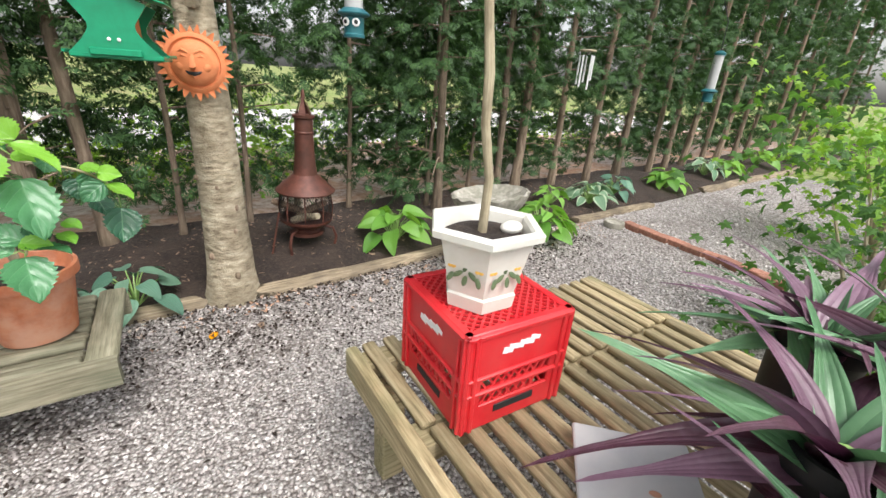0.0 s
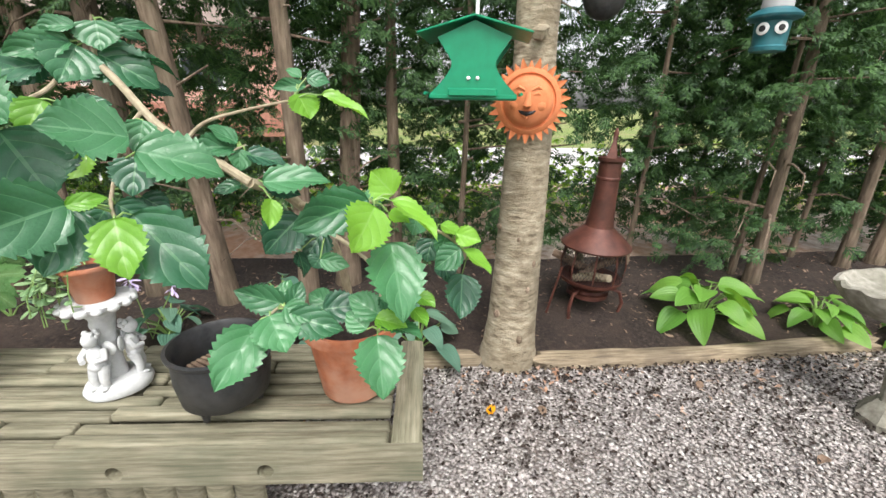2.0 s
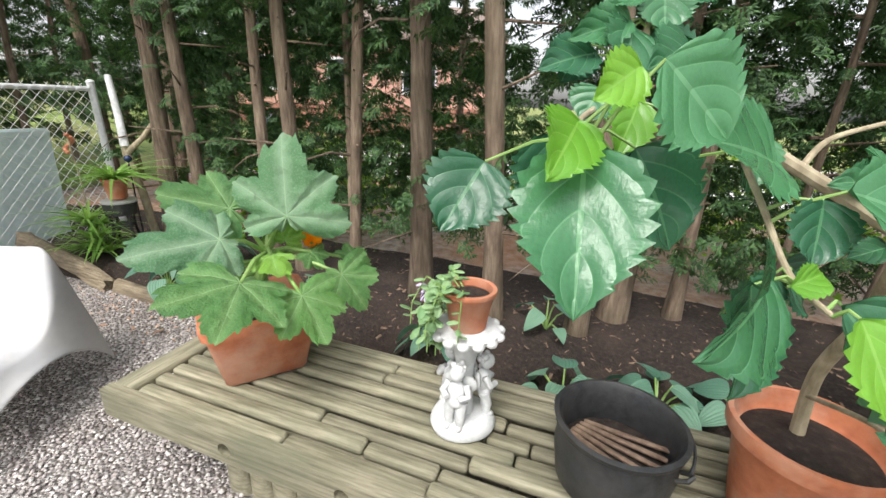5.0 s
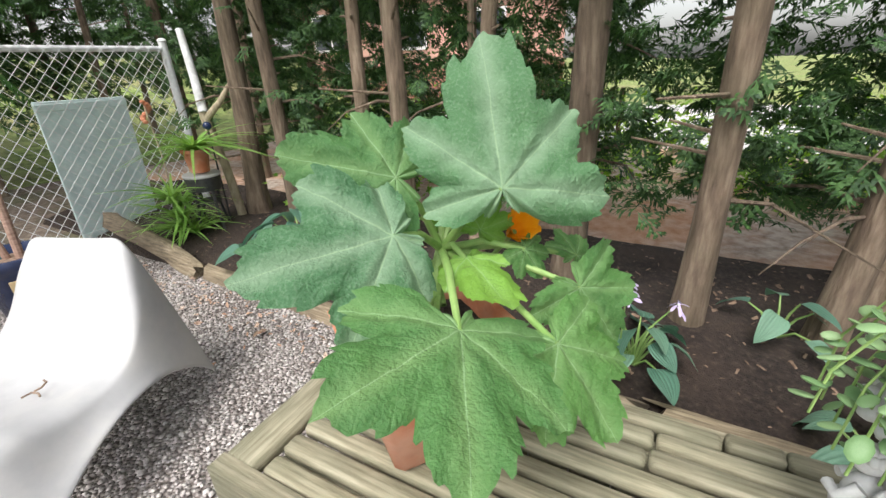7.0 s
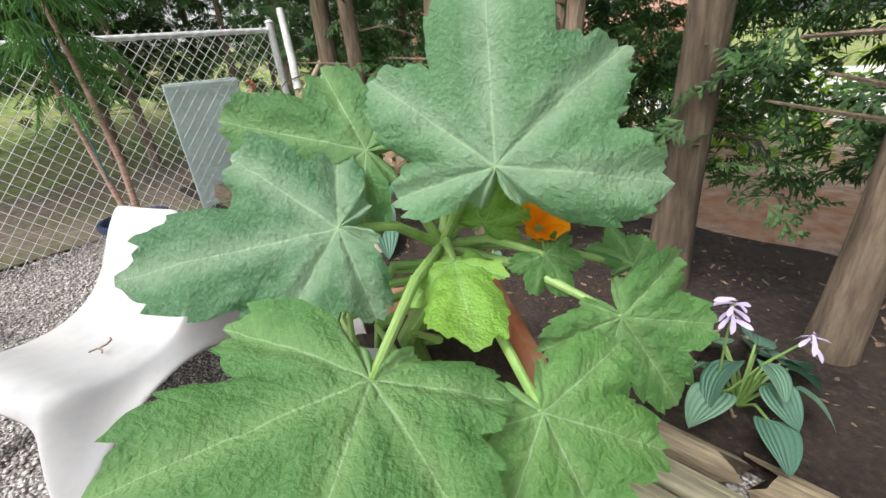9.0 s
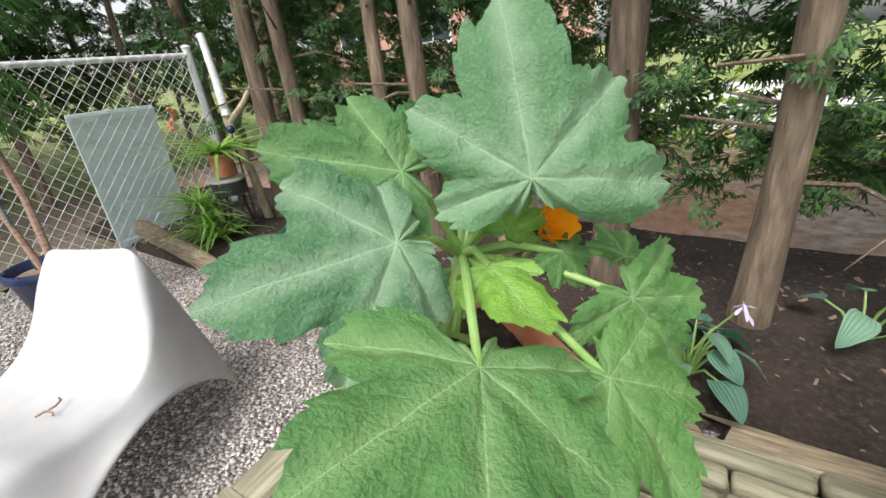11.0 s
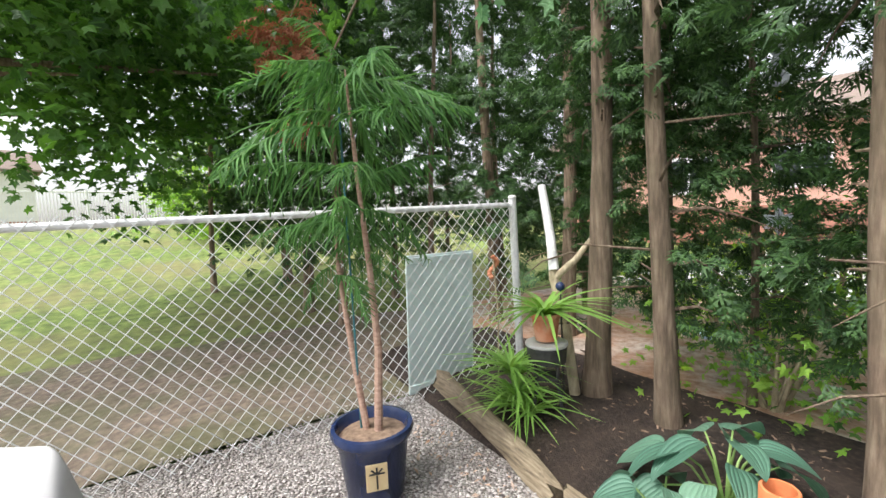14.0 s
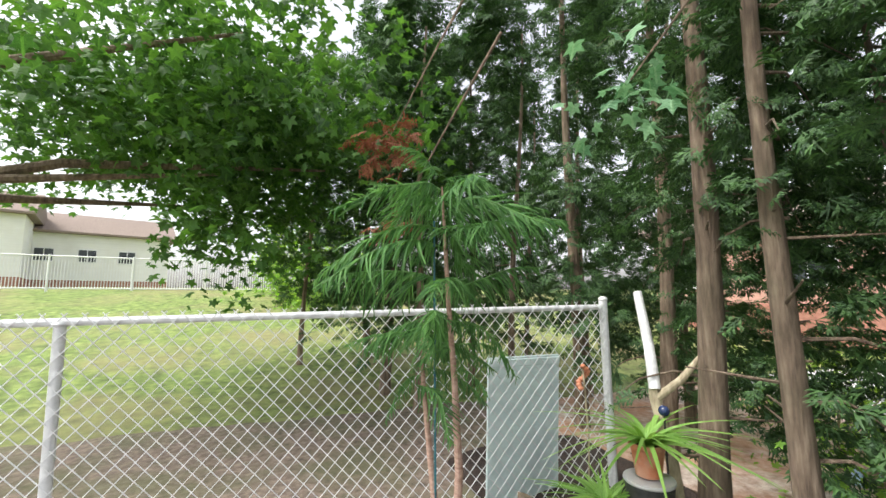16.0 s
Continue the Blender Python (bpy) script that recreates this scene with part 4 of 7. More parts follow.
def crate():
    c = thing("milk_crate", pose(0.056, 1.012, 0.541, 0, 0, 25) @ Matrix.Diagonal((1.05, 1.05, 1.05, 1)), "upturned red plastic milk crate on the slatted table", "crate")
    s, h, th = 0.33, 0.29, 0.012
    for k in range(4):
        g = Geo()
        g.box((s, th, 0.125), pose(0, 0, h - 0.0625), 0.003)                     # solid band
        g.box((s, th + 0.010, 0.016), pose(0, -0.002, h - 0.008), 0.004)           # rim
        g.box((s, th + 0.008, 0.012), pose(0, -0.002, h - 0.129), 0.003)           # ribs
        g.box((s, th + 0.008, 0.012), pose(0, -0.002, h - 0.085 - 0.09), 0.003)
        g.box((s, th, 0.075), pose(0, 0, 0.0375), 0.003)
        for sg in (-1, 1):
            g.box((0.055, th, 0.10), pose(sg * (s / 2 - 0.0275), 0, 0.115), 0.003)
            g.box((0.012, th + 0.01, h), pose(sg * (s / 2 - 0.03), -0.002, h / 2), 0.003)
            g.box((0.014, th + 0.012, h), pose(sg * (s / 2 - 0.007), -0.001, h / 2), 0.004)
        for i in range(-4, 9):                                                     # lattice
            for sg in (-1, 1):
                x0 = -0.11 + i * 0.026
                a, b = Vector((x0, 0, 0.07)), Vector((x0 + sg * 0.062, 0, 0.162))
                if abs(a.x) < 0.125 and abs(b.x) < 0.125:
                    g.tube([a, b], 0.0045, 4)
        side = part("side_panel", g, RED_PLASTIC, c, m=pose(0, 0, 0, 0, 0, 90 * k) @ pose(0, -s / 2 + th / 2, 0), sharp=40)
        # the panel is unpierced: a black strip gives the shade inside the slot
        slot = Geo().box((0.13, 0.004, 0.022), None, 0.002)
        part("slot", slot, DARK, side, "black strip for the shaded hand slot", m=pose(0, -th / 2 - 0.001, 0.05))
        if k in (0, 3):
            for i in range(7):
                part("mark", Geo().box((0.016, 0.002, (0.018, 0.024, 0.015, 0.022, 0.017, 0.026, 0.012)[i]), None, 0.0005), TRIM, side, "white printed mark", m=pose(-0.05 + i * 0.0165, -th / 2 - 0.0015, h - 0.065 + 0.002 * i, 0, 12, 0))
    g = Geo()
    n = 13
    for i in range(-n, n):
        for sg in (-1, 1):
            x0 = i * 0.026
            lo, hi = max(-s / 2, -s / 2 + 0), s / 2
            a, b = Vector((x0 - sg * s / 2, -s / 2, h - 0.004)), Vector((x0 + sg * s / 2, s / 2, h - 0.004))
            pts = []
            for q in range(41):
                p = a.lerp(b, q / 40)
                if abs(p.x) <= s / 2 - 0.008:
                    pts.append(p)
            if len(pts) > 1:
                g.tube([pts[0], pts[-1]], 0.0042, 4)
    part("top_grid", g, RED_PLASTIC, c)
    rim = Geo()
    for k in range(4):
        rim.box((s, 0.022, 0.012), pose(0, 0, 0, 0, 0, 90 * k) @ pose(0, -s / 2 + 0.011, h - 0.003), 0.003)
    part("rim", rim, RED_PLASTIC, c)


crate()


def hex_pot():
    p = thing("hexagonal_planter", pose(0.028, 0.985, 0.846, 0, 0, 26) @ Matrix.Diagonal((1.27, 1.27, 1.1, 1)), "white hexagonal planter with painted yellow flowers on the crate", "planter")
    g, vs, fs = Geo(), [], []
    prof = [(0.072, 0.0), (0.078, 0.0), (0.083, 0.035), (0.078, 0.04), (0.104, 0.175), (0.124, 0.182), (0.126, 0.198), (0.122, 0.203), (0.106, 0.203), (0.100, 0.196), (0.094, 0.16)]
    for r, z in prof:
        for k in range(6):
            a = radians(60 * k)
            vs.append((r * math.cos(a), r * math.sin(a), z))
    for i in range(len(prof) - 1):
        for k in range(6):
            j = (k + 1) % 6
            fs.append((i * 6 + k, i * 6 + j, i * 6 + 6 + j, i * 6 + 6 + k))
    fs += [tuple(range(5, -1, -1))]
    part("body", g.add(vs, fs), CERAMIC, p, smooth=False)
    so, n = Geo(), 14
    so.lathe([(0.0, 0.171), (0.04, 0.178), (0.075, 0.174), (0.09, 0.165)], 18)
    part("soil", so, SOIL, p, "dark potting soil")
    part("pebble", Geo().ball((0.052, -0.02, 0.186), (0.026, 0.02, 0.016), 12, 8), CERAMIC, p, "pale stone on the soil")
    # painted flowers on two faces
    yellow = surface("painted_yellow", [(0.3, (0.72, 0.36, 0.05)), (0.7, (0.80, 0.50, 0.12))], 30, 0.4, 0.05)
    painted_leaf = surface("painted_leaf", [(0.3, (0.06, 0.09, 0.05)), (0.7, (0.13, 0.17, 0.08))], 30, 0.4, 0.05)
    for face in (-60 * 1 - 30, -30 + 0, -150):
        base = pose(0, 0, 0, 0, 0, face + 90) @ pose(0, -0.0805, 0.105, -11.2)
        for i, (x, z, r) in enumerate(((0.0, 0.04, 0.013), (-0.03, 0.015, 0.011), (0.03, 0.015, 0.011))):
            fl = Geo()
            for q in range(6):
                fl.ball((x + math.cos(q * 1.047) * r * 0.7, -0.0004, z + math.sin(q * 1.047) * r * 0.7), (r * 0.55, 0.0012, r * 0.55), 8, 5)
            part("painted_flower", fl, yellow, p, "painted yellow flower", m=base)
        lf = Geo()
        for x, z, a in ((0.0, 0.012, 0.2), (-0.015, -0.008, 0.9), (0.017, -0.006, -0.8), (-0.03, -0.018, 0.4), (0.031, -0.018, -0.3), (0.002, -0.02, 0.1), (0.012, 0.016, -1.0)):
            lf.ball((0, 0, 0), (0.006, 0.0012, 0.013), 8, 5, pose(x, -0.0002, z, 0, math.degrees(a), 0))
        part("painted_leaves", lf, painted_leaf, p, "painted green leaves", m=base)
    st = Geo().tube([(0.0, 0.01, 0.16), (0.0, 0.005, 0.3), (-0.018, 0.01, 0.42), (-0.02, 0.01, 0.52), (-0.03, 0.02, 0.66), (-0.06, 0.04, 0.85), (-0.08, 0.05, 1.1), (-0.12, 0.08, 1.5)], [0.010, 0.009, 0.009, 0.0095, 0.008, 0.0075, 0.007, 0.005], 10)
    part("bare_stem", st, TWIG, p, "bare pale woody stem")


hex_pot()


# ---------- round pots ----------
def pot_geo(r, h, taper=0.68, lip=0.16, wall=0.012):
    rb = r * taper
    zl = h * (1 - lip)
    rl = rb + (r * 0.93 - rb) * (1 - lip)
    return [(rb * 0.9, 0.0), (rb, 0.004), (rl, zl), (r, zl + 0.006), (r * 1.01, h - 0.006), (r, h), (r - wall, h), (r - wall - 0.004, h - 0.02), (r * 0.86, h * 0.84), (r * 0.80, h * 0.80)]


def clay_pot(name, x, y, z, r, h, label, mat_=None, soil=True, rz=0):
    p = thing(name, pose(x, y, z, 0, 0, rz), label, "pot")
    part("body", Geo().lathe(pot_geo(r, h), 40), mat_ or TERRACOTTA, p, sharp=50)
    if soil:
        part("soil", Geo().lathe([(r * 0.86, h * 0.80), (r * 0.5, h * 0.845), (0.002, h * 0.85)], 20), SOIL, p, "dark potting soil")
    return p


# ---------- hibiscus ----------
HIB = {key: [leaf_geo(1.0, 1.0, pointed, 40, 8, 0.05 + 0.07 * k, 0.24, 0.04, 10, 0.12, 0.2 * k, seed=k).mesh("leaf", mt, sharp=180) for k in range(3)] for key, mt in (("dark", HIBISCUS_DARK), ("mid", HIBISCUS), ("young", HIBISCUS_YOUNG))}
# each leaf: where its blade begins, the run of its midrib, its width, and how young it is (0 to 1)
HIBISCUS_LEAVES = {}
HIBISCUS_LEAVES['crown_top'] = (
    (-1.906, 1.044, 1.534, 0.019, -0.013, -0.061, 0.075, 0.4),
    (-1.923, 1.011, 1.519, -0.025, -0.063, -0.004, 0.033, 0.6),
    (-1.895, 1.069, 1.529, 0.042, 0.077, 0.003, 0.027, 0.6),
    (-1.933, 0.997, 1.486, -0.021, -0.113, -0.03, 0.051, 0.5),
    (-1.93, 1.007, 1.479, 0.034, -0.065, -0.076, 0.091, 0.35),
    (-1.918, 1.037, 1.466, 0.087, 0.068, -0.062, 0.092, 0.35),
    (-1.923, 1.069, 1.485, 0.062, 0.119, -0.042, 0.062, 0.3),
    (-1.957, 0.944, 1.435, -0.012, -0.109, -0.022, 0.06, 0.25),
    (-1.978, 0.942, 1.453, 0.004, -0.047, -0.057, 0.07, 0.25),
    (-1.91, 1.088, 1.517, 0.025, 0.05, -0.012, 0.028, 0.3),
    (-1.914, 1.003, 1.424, 0.038, 0.037, -0.021, 0.021, 0.7),
    (-1.922, 1.126, 1.403, 0.032, 0.056, -0.023, 0.038, 0.2))
HIBISCUS_LEAVES['crown_west'] = (
    (-1.748, 0.717, 1.395, 0.051, 0.05, -0.065, 0.104, 0.45),
    (-1.755, 0.782, 1.413, -0.003, -0.062, -0.021, 0.049, 0.5),
    (-1.769, 0.713, 1.389, -0.006, -0.055, -0.028, 0.045, 0.85),
    (-1.812, 0.687, 1.336, 0.037, -0.082, -0.032, 0.058, 0.9),
    (-1.8, 0.688, 1.306, 0.064, -0.09, -0.125, 0.105, 0.45),
    (-1.809, 0.699, 1.3, 0.023, -0.036, -0.058, 0.069, 0.5),
    (-1.885, 0.741, 1.319, 0.021, -0.004, -0.101, 0.089, 0.1),
    (-1.793, 0.788, 1.308, 0.063, 0.021, -0.109, 0.131, 0.15),
    (-1.814, 0.785, 1.297, 0.015, -0.068, -0.057, 0.093, 0.15),
    (-1.842, 0.883, 1.362, 0.009, -0.049, -0.063, 0.058, 0.8),
    (-1.912, 0.658, 1.286, 0.006, -0.071, -0.069, 0.083, 0.1),
    (-1.883, 0.85, 1.378, -0.006, -0.027, -0.041, 0.055, 0.4))
HIBISCUS_LEAVES['crown_mid'] = (
    (-1.687, 0.94, 1.294, -0.018, -0.127, 0.035, 0.106, 0.45),
    (-1.81, 0.914, 1.352, 0.025, 0.06, 0.004, 0.037, 0.2),
    (-1.868, 0.89, 1.296, 0.027, -0.019, -0.091, 0.074, 0.1),
    (-1.828, 0.933, 1.261, -0.011, -0.055, -0.054, 0.049, 0.9),
    (-1.719, 0.995, 1.325, 0.013, -0.033, -0.065, 0.054, 0.35),
    (-1.732, 1.009, 1.297, 0.014, 0.013, -0.057, 0.051, 0.3))
HIBISCUS_LEAVES['hanging'] = (
    (-1.61, 0.909, 1.274, 0.107, 0.092, -0.035, 0.098, 0.35),
    (-1.627, 0.916, 1.261, 0.012, -0.029, -0.067, 0.065, 0.25),
    (-1.637, 0.791, 1.19, 0.02, -0.147, -0.021, 0.099, 0.3),
    (-1.619, 0.783, 1.193, 0.025, 0.051, 0.009, 0.027, 0.9),
    (-1.651, 0.806, 1.177, 0.032, -0.075, -0.088, 0.09, 0.1),
    (-1.565, 0.825, 1.167, 0.058, -0.031, -0.085, 0.068, 0.95),
    (-1.582, 0.864, 1.163, 0.121, 0.029, -0.129, 0.107, 0.2),
    (-1.632, 0.864, 1.179, 0.029, 0.038, -0.041, 0.048, 0.15),
    (-1.644, 0.859, 1.177, -0.001, -0.036, -0.039, 0.044, 0.15),
    (-1.643, 0.917, 1.182, 0.026, 0.033, -0.035, 0.045, 0.2))
HIBISCUS_LEAVES['twig_end'] = (
    (-1.537, 1.266, 1.386, 0.033, 0.001, -0.055, 0.07, 0.8),
    (-1.495, 1.302, 1.384, 0.11, 0.04, -0.041, 0.045, 0.85),
    (-1.529, 1.287, 1.403, -0.047, -0.059, 0.003, 0.025, 0.5),
    (-1.526, 1.288, 1.424, 0.042, 0.034, -0.004, 0.038, 0.7),
    (-1.541, 1.288, 1.427, -0.025, -0.024, 0.014, 0.026, 0.6))
HIBISCUS_LEAVES['joint'] = (
    (-1.589, 1.115, 1.276, -0.026, -0.046, 0.036, 0.042, 0.6),
    (-1.589, 1.113, 1.265, -0.035, -0.082, 0.013, 0.044, 0.35),
    (-1.585, 1.117, 1.262, 0.016, -0.023, -0.043, 0.044, 0.5),
    (-1.577, 1.125, 1.251, 0.066, 0.052, -0.021, 0.045, 0.25),
    (-1.512, 1.106, 1.194, 0.115, 0.084, 0.011, 0.064, 0.35),
    (-1.531, 1.127, 1.18, 0.056, 0.049, -0.023, 0.039, 0.1),
    (-1.482, 1.096, 1.16, 0.023, -0.033, -0.055, 0.039, 0.85),
    (-1.488, 1.182, 1.098, -0.032, -0.088, -0.068, 0.086, 0.15),
    (-1.458, 1.23, 1.054, -0.02, -0.05, -0.058, 0.074, 0.1),
    (-1.564, 1.089, 1.187, -0.031, -0.048, -0.014, 0.03, 0.4))
HIBISCUS_LEAVES['east_high'] = (
    (-1.251, 1.143, 1.174, -0.081, -0.13, -0.036, 0.076, 0.4),
    (-1.232, 1.214, 1.176, -0.036, -0.028, 0.051, 0.065, 0.85),
    (-1.203, 1.098, 1.174, 0.009, -0.075, -0.061, 0.081, 1),
    (-1.207, 1.167, 1.173, 0.119, -0.018, -0.048, 0.062, 0.95),
    (-1.304, 1.209, 1.177, 0.039, 0.002, -0.026, 0.046, 0.4),
    (-1.188, 1.238, 1.123, 0.006, -0.023, -0.033, 0.051, 0.6),
    (-1.219, 1.173, 1.143, 0.043, 0.015, -0.012, 0.039, 0.8))
HIBISCUS_LEAVES['east_far'] = (
    (-1.108, 1.327, 1.03, 0.082, -0.023, -0.034, 0.053, 1),
    (-1.17, 1.332, 1.085, 0.056, 0.007, -0.023, 0.051, 0.8),
    (-1.13, 1.337, 1.065, 0.061, 0.001, -0.007, 0.044, 0.95),
    (-1.113, 1.327, 1.033, -0.044, -0.047, -0.043, 0.055, 0.35),
    (-1.147, 1.424, 0.922, 0.031, -0.073, -0.092, 0.086, 0.15),
    (-1.161, 1.347, 1.057, -0.008, -0.024, -0.047, 0.047, 0.4),
    (-1.195, 1.395, 0.963, 0.032, -0.016, -0.048, 0.06, 0.2),
    (-1.211, 1.365, 1.033, -0.003, -0.028, -0.055, 0.062, 0.25))
HIBISCUS_LEAVES['low_east'] = (
    (-1.214, 1.17, 1.076, 0.085, -0.087, -0.114, 0.1, 0.4),
    (-1.166, 1.202, 0.948, 0.048, -0.005, -0.013, 0.037, 0.9),
    (-1.167, 1.182, 0.92, 0.044, -0.013, -0.021, 0.041, 0.85),
    (-1.225, 1.132, 0.894, 0.102, 0.012, -0.008, 0.077, 0.4),
    (-1.225, 1.118, 0.912, 0.072, 0.007, -0.001, 0.044, 0.8),
    (-1.22, 1.113, 0.871, 0.068, -0.08, -0.077, 0.088, 0.4),
    (-1.228, 1.142, 0.907, -0.068, -0.021, 0.044, 0.056, 0.5),
    (-1.246, 1.11, 0.883, -0.05, -0.004, 0.033, 0.048, 0.45),
    (-1.385, 1.124, 0.893, 0.076, 0.05, 0.009, 0.066, 0.2),
    (-1.244, 1.177, 0.946, 0.051, -0.001, -0.036, 0.066, 0.3))
HIBISCUS_LEAVES['low_west'] = (
    (-1.435, 1.056, 0.926, -0.063, -0.071, 0.047, 0.056, 0.65),
    (-1.468, 0.994, 0.888, 0.028, -0.127, -0.065, 0.084, 0.65),
    (-1.434, 1.011, 0.918, 0.072, -0.032, -0.049, 0.083, 0.5),
    (-1.413, 1.035, 0.935, 0.059, 0.016, -0.026, 0.046, 0.7),
    (-1.4, 1.032, 0.918, 0.109, 0.037, -0.029, 0.061, 0.35),
    (-1.43, 1.064, 0.911, -0, 0.044, 0.051, 0.039, 0.5),
    (-1.461, 1.064, 0.91, -0.004, 0.042, 0.053, 0.04, 0.4),
    (-1.45, 1.204, 0.995, -0.008, -0.024, -0.026, 0.042, 0.2),
    (-1.437, 1.186, 0.994, 0.065, 0.027, -0.016, 0.039, 0.3),
    (-1.495, 1.171, 1.008, 0.032, -0.007, -0.055, 0.062, 0.15),
    (-1.387, 1.153, 0.892, -0.048, -0.018, 0.029, 0.048, 0.3))


def leaf_at(parent, p, d, size, rnd, meshes, name="leaf"):
    ob = new(name, rnd.choice(meshes))
    ob.parent = parent
    ob.matrix_local = aim(p, d, rnd.gauss(0, 0.35)) @ Matrix.Scale(size, 4)
    return ob


def hibiscus():
    rnd = random.Random(12)
    clay_pot("hibiscus_pot", -1.56, 1.44, 0.401, 0.165, 0.275, "round terracotta pot holding a hibiscus on the bench")
    o = Vector((-1.585, 1.47, 0.62))
    h = thing("hibiscus_plant", Matrix.Translation(o), "leafy green hibiscus leaning over the bench, in a terracotta pot", "plant")
    runs = []

    def stem(r0, r1, *pts):
        q = [Vector(p) - o for p in pts]
        n = len(q) - 1
        fine = []
        for i in range(n):
            a, b, c, d = q[max(i - 1, 0)], q[i], q[i + 1], q[min(i + 2, n)]
            for k in range(5):
                u = k / 5
                fine.append(0.5 * (2 * b + (c - a) * u + (2 * a - 5 * b + 4 * c - d) * u * u + (3 * b - a - 3 * c + d) * u ** 3))
        fine.append(q[-1])
        part("stem", Geo().tube(fine, [r0 + (r1 - r0) * i / (len(fine) - 1) for i in range(len(fine))], 9), TWIG, h)
        runs.extend(fine)

    stem(0.016, 0.012, (-1.585, 1.47, 0.62), (-1.59, 1.46, 0.8), (-1.554, 1.36, 0.98), (-1.544, 1.22, 1.13), (-1.534, 1.09, 1.193))
    stem(0.011, 0.008, (-1.534, 1.09, 1.193), (-1.624, 1.06, 1.25), (-1.704, 1.03, 1.3), (-1.754, 1.022, 1.34), (-1.824, 1.02, 1.4), (-1.914, 1.03, 1.447))
    stem(0.006, 0.003, (-1.914, 1.03, 1.447), (-1.918, 0.967, 1.419), (-1.916, 0.918, 1.379), (-1.886, 0.846, 1.352), (-1.854, 0.76, 1.334), (-1.794, 0.69, 1.303))
    stem(0.006, 0.003, (-1.914, 1.03, 1.447), (-1.919, 1.035, 1.49), (-1.909, 1.04, 1.545))
    stem(0.005, 0.0025, (-1.674, 1.05, 1.281), (-1.66, 1.092, 1.319), (-1.615, 1.153, 1.344), (-1.544, 1.256, 1.373))
    stem(0.005, 0.003, (-1.764, 1.025, 1.345), (-1.732, 0.968, 1.305), (-1.676, 0.904, 1.241), (-1.629, 0.856, 1.184), (-1.584, 0.836, 1.158))
    stem(0.008, 0.004, (-1.544, 1.24, 1.11), (-1.454, 1.2, 1.13), (-1.344, 1.16, 1.16), (-1.244, 1.15, 1.17))
    stem(0.006, 0.003, (-1.454, 1.2, 1.13), (-1.314, 1.26, 1.11), (-1.184, 1.33, 1.07), (-1.104, 1.36, 1.01))
    stem(0.006, 0.003, (-1.554, 1.36, 0.98), (-1.388, 1.164, 1.08), (-1.301, 1.176, 1.033), (-1.252, 1.174, 0.981), (-1.233, 1.144, 0.908), (-1.223, 1.123, 0.876))
    stem(0.006, 0.003, (-1.59, 1.46, 0.74), (-1.5, 1.26, 0.84), (-1.434, 1.1, 0.89), (-1.434, 1.045, 0.924), (-1.446, 1.019, 0.911))
    stem(0.004, 0.002, (-1.604, 1.08, 1.23), (-1.584, 1.1, 1.26), (-1.584, 1.13, 1.27))
    face = Vector((0.62, -0.38, 0.55))
    for leaves in HIBISCUS_LEAVES.values():
        for x, y, z, tx, ty, tz, width, young in leaves:
            base, run = Vector((x, y, z)) - o, Vector((tx, ty, tz))
            near = min(runs, key=lambda q: (q - base).length)
            if (near - base).length > 0.006:
                part("leaf_stalk", Geo().tube([near, near.lerp(base, 0.5) + Vector((0, 0, 0.008)), base], [0.0026, 0.002, 0.0016], 5), STEM_GREEN, h)
            d = run.normalized()
            n = (face + Vector((rnd.gauss(0, 0.2), rnd.gauss(0, 0.2), rnd.gauss(0, 0.2)))).normalized()
            ax = d.cross(n).normalized()
            n = ax.cross(d)
            ob = part("leaf", rnd.choice(HIB["dark" if young < 0.3 else "young" if young > 0.7 else "mid"]), None, h)
            ob.matrix_local = Matrix.Translation(base) @ Matrix((ax, d, n)).transposed().to_4x4() @ Matrix.Diagonal((width * 1.22, run.length * 1.06, run.length, 1))


hibiscus()


# ---------- black cauldron and cherub stand ----------
def cauldron():
    c = thing("cauldron", pose(-1.88, 1.17, 0.401) @ Matrix.Scale(1.14, 4), "black iron three-legged cauldron on the bench", "cauldron")
    part("body", Geo().lathe([(0.095, 0.03), (0.118, 0.05), (0.128, 0.12), (0.125, 0.19), (0.136, 0.197), (0.138, 0.207), (0.128, 0.21), (0.119, 0.2), (0.12, 0.12), (0.11, 0.06), (0.09, 0.05)], 40), BLACK_IRON, c, sharp=50)
    for k in range(3):
        a = radians(40 + 120 * k)
        part("foot", Geo().lathe([(0.008, 0), (0.012, 0.02), (0.018, 0.05)], 10), BLACK_IRON, c, m=pose(0.085 * math.cos(a), 0.085 * math.sin(a), 0))
    for sg in (-1, 1):
        part("ear", Geo().tube([(0, -0.015, 0), (0.02, -0.012, 0.012), (0.024, 0, 0.018), (0.02, 0.012, 0.012), (0, 0.015, 0)], 0.005, 6), BLACK_IRON, c, m=pose(sg * 0.128, 0, 0.155, 0, 0, 0 if sg > 0 else 180))
    pts = [(0.146 * math.cos(a), 0.146 * math.sin(a) * 0.98, 0.175 + 0.025 * math.sin(a)) for a in [math.pi * k / 20 for k in range(21)]]
    part("bail_handle", Geo().tube(pts, 0.0035, 6), BLACK_IRON, c, "thin wire bail handle")
    for k in range(6):
        part("wooden_stick", Geo().box((0.19, 0.012, 0.008), None, 0.002), SOIL_CHIP, c, "brown wooden stick inside", m=pose(0, -0.06 + k * 0.024, 0.125, 0, 0, 6 * k - 10))
    part("soil", Geo().lathe([(0.114, 0.112), (0.002, 0.118)], 20), SOIL, c, "dark soil inside")


cauldron()


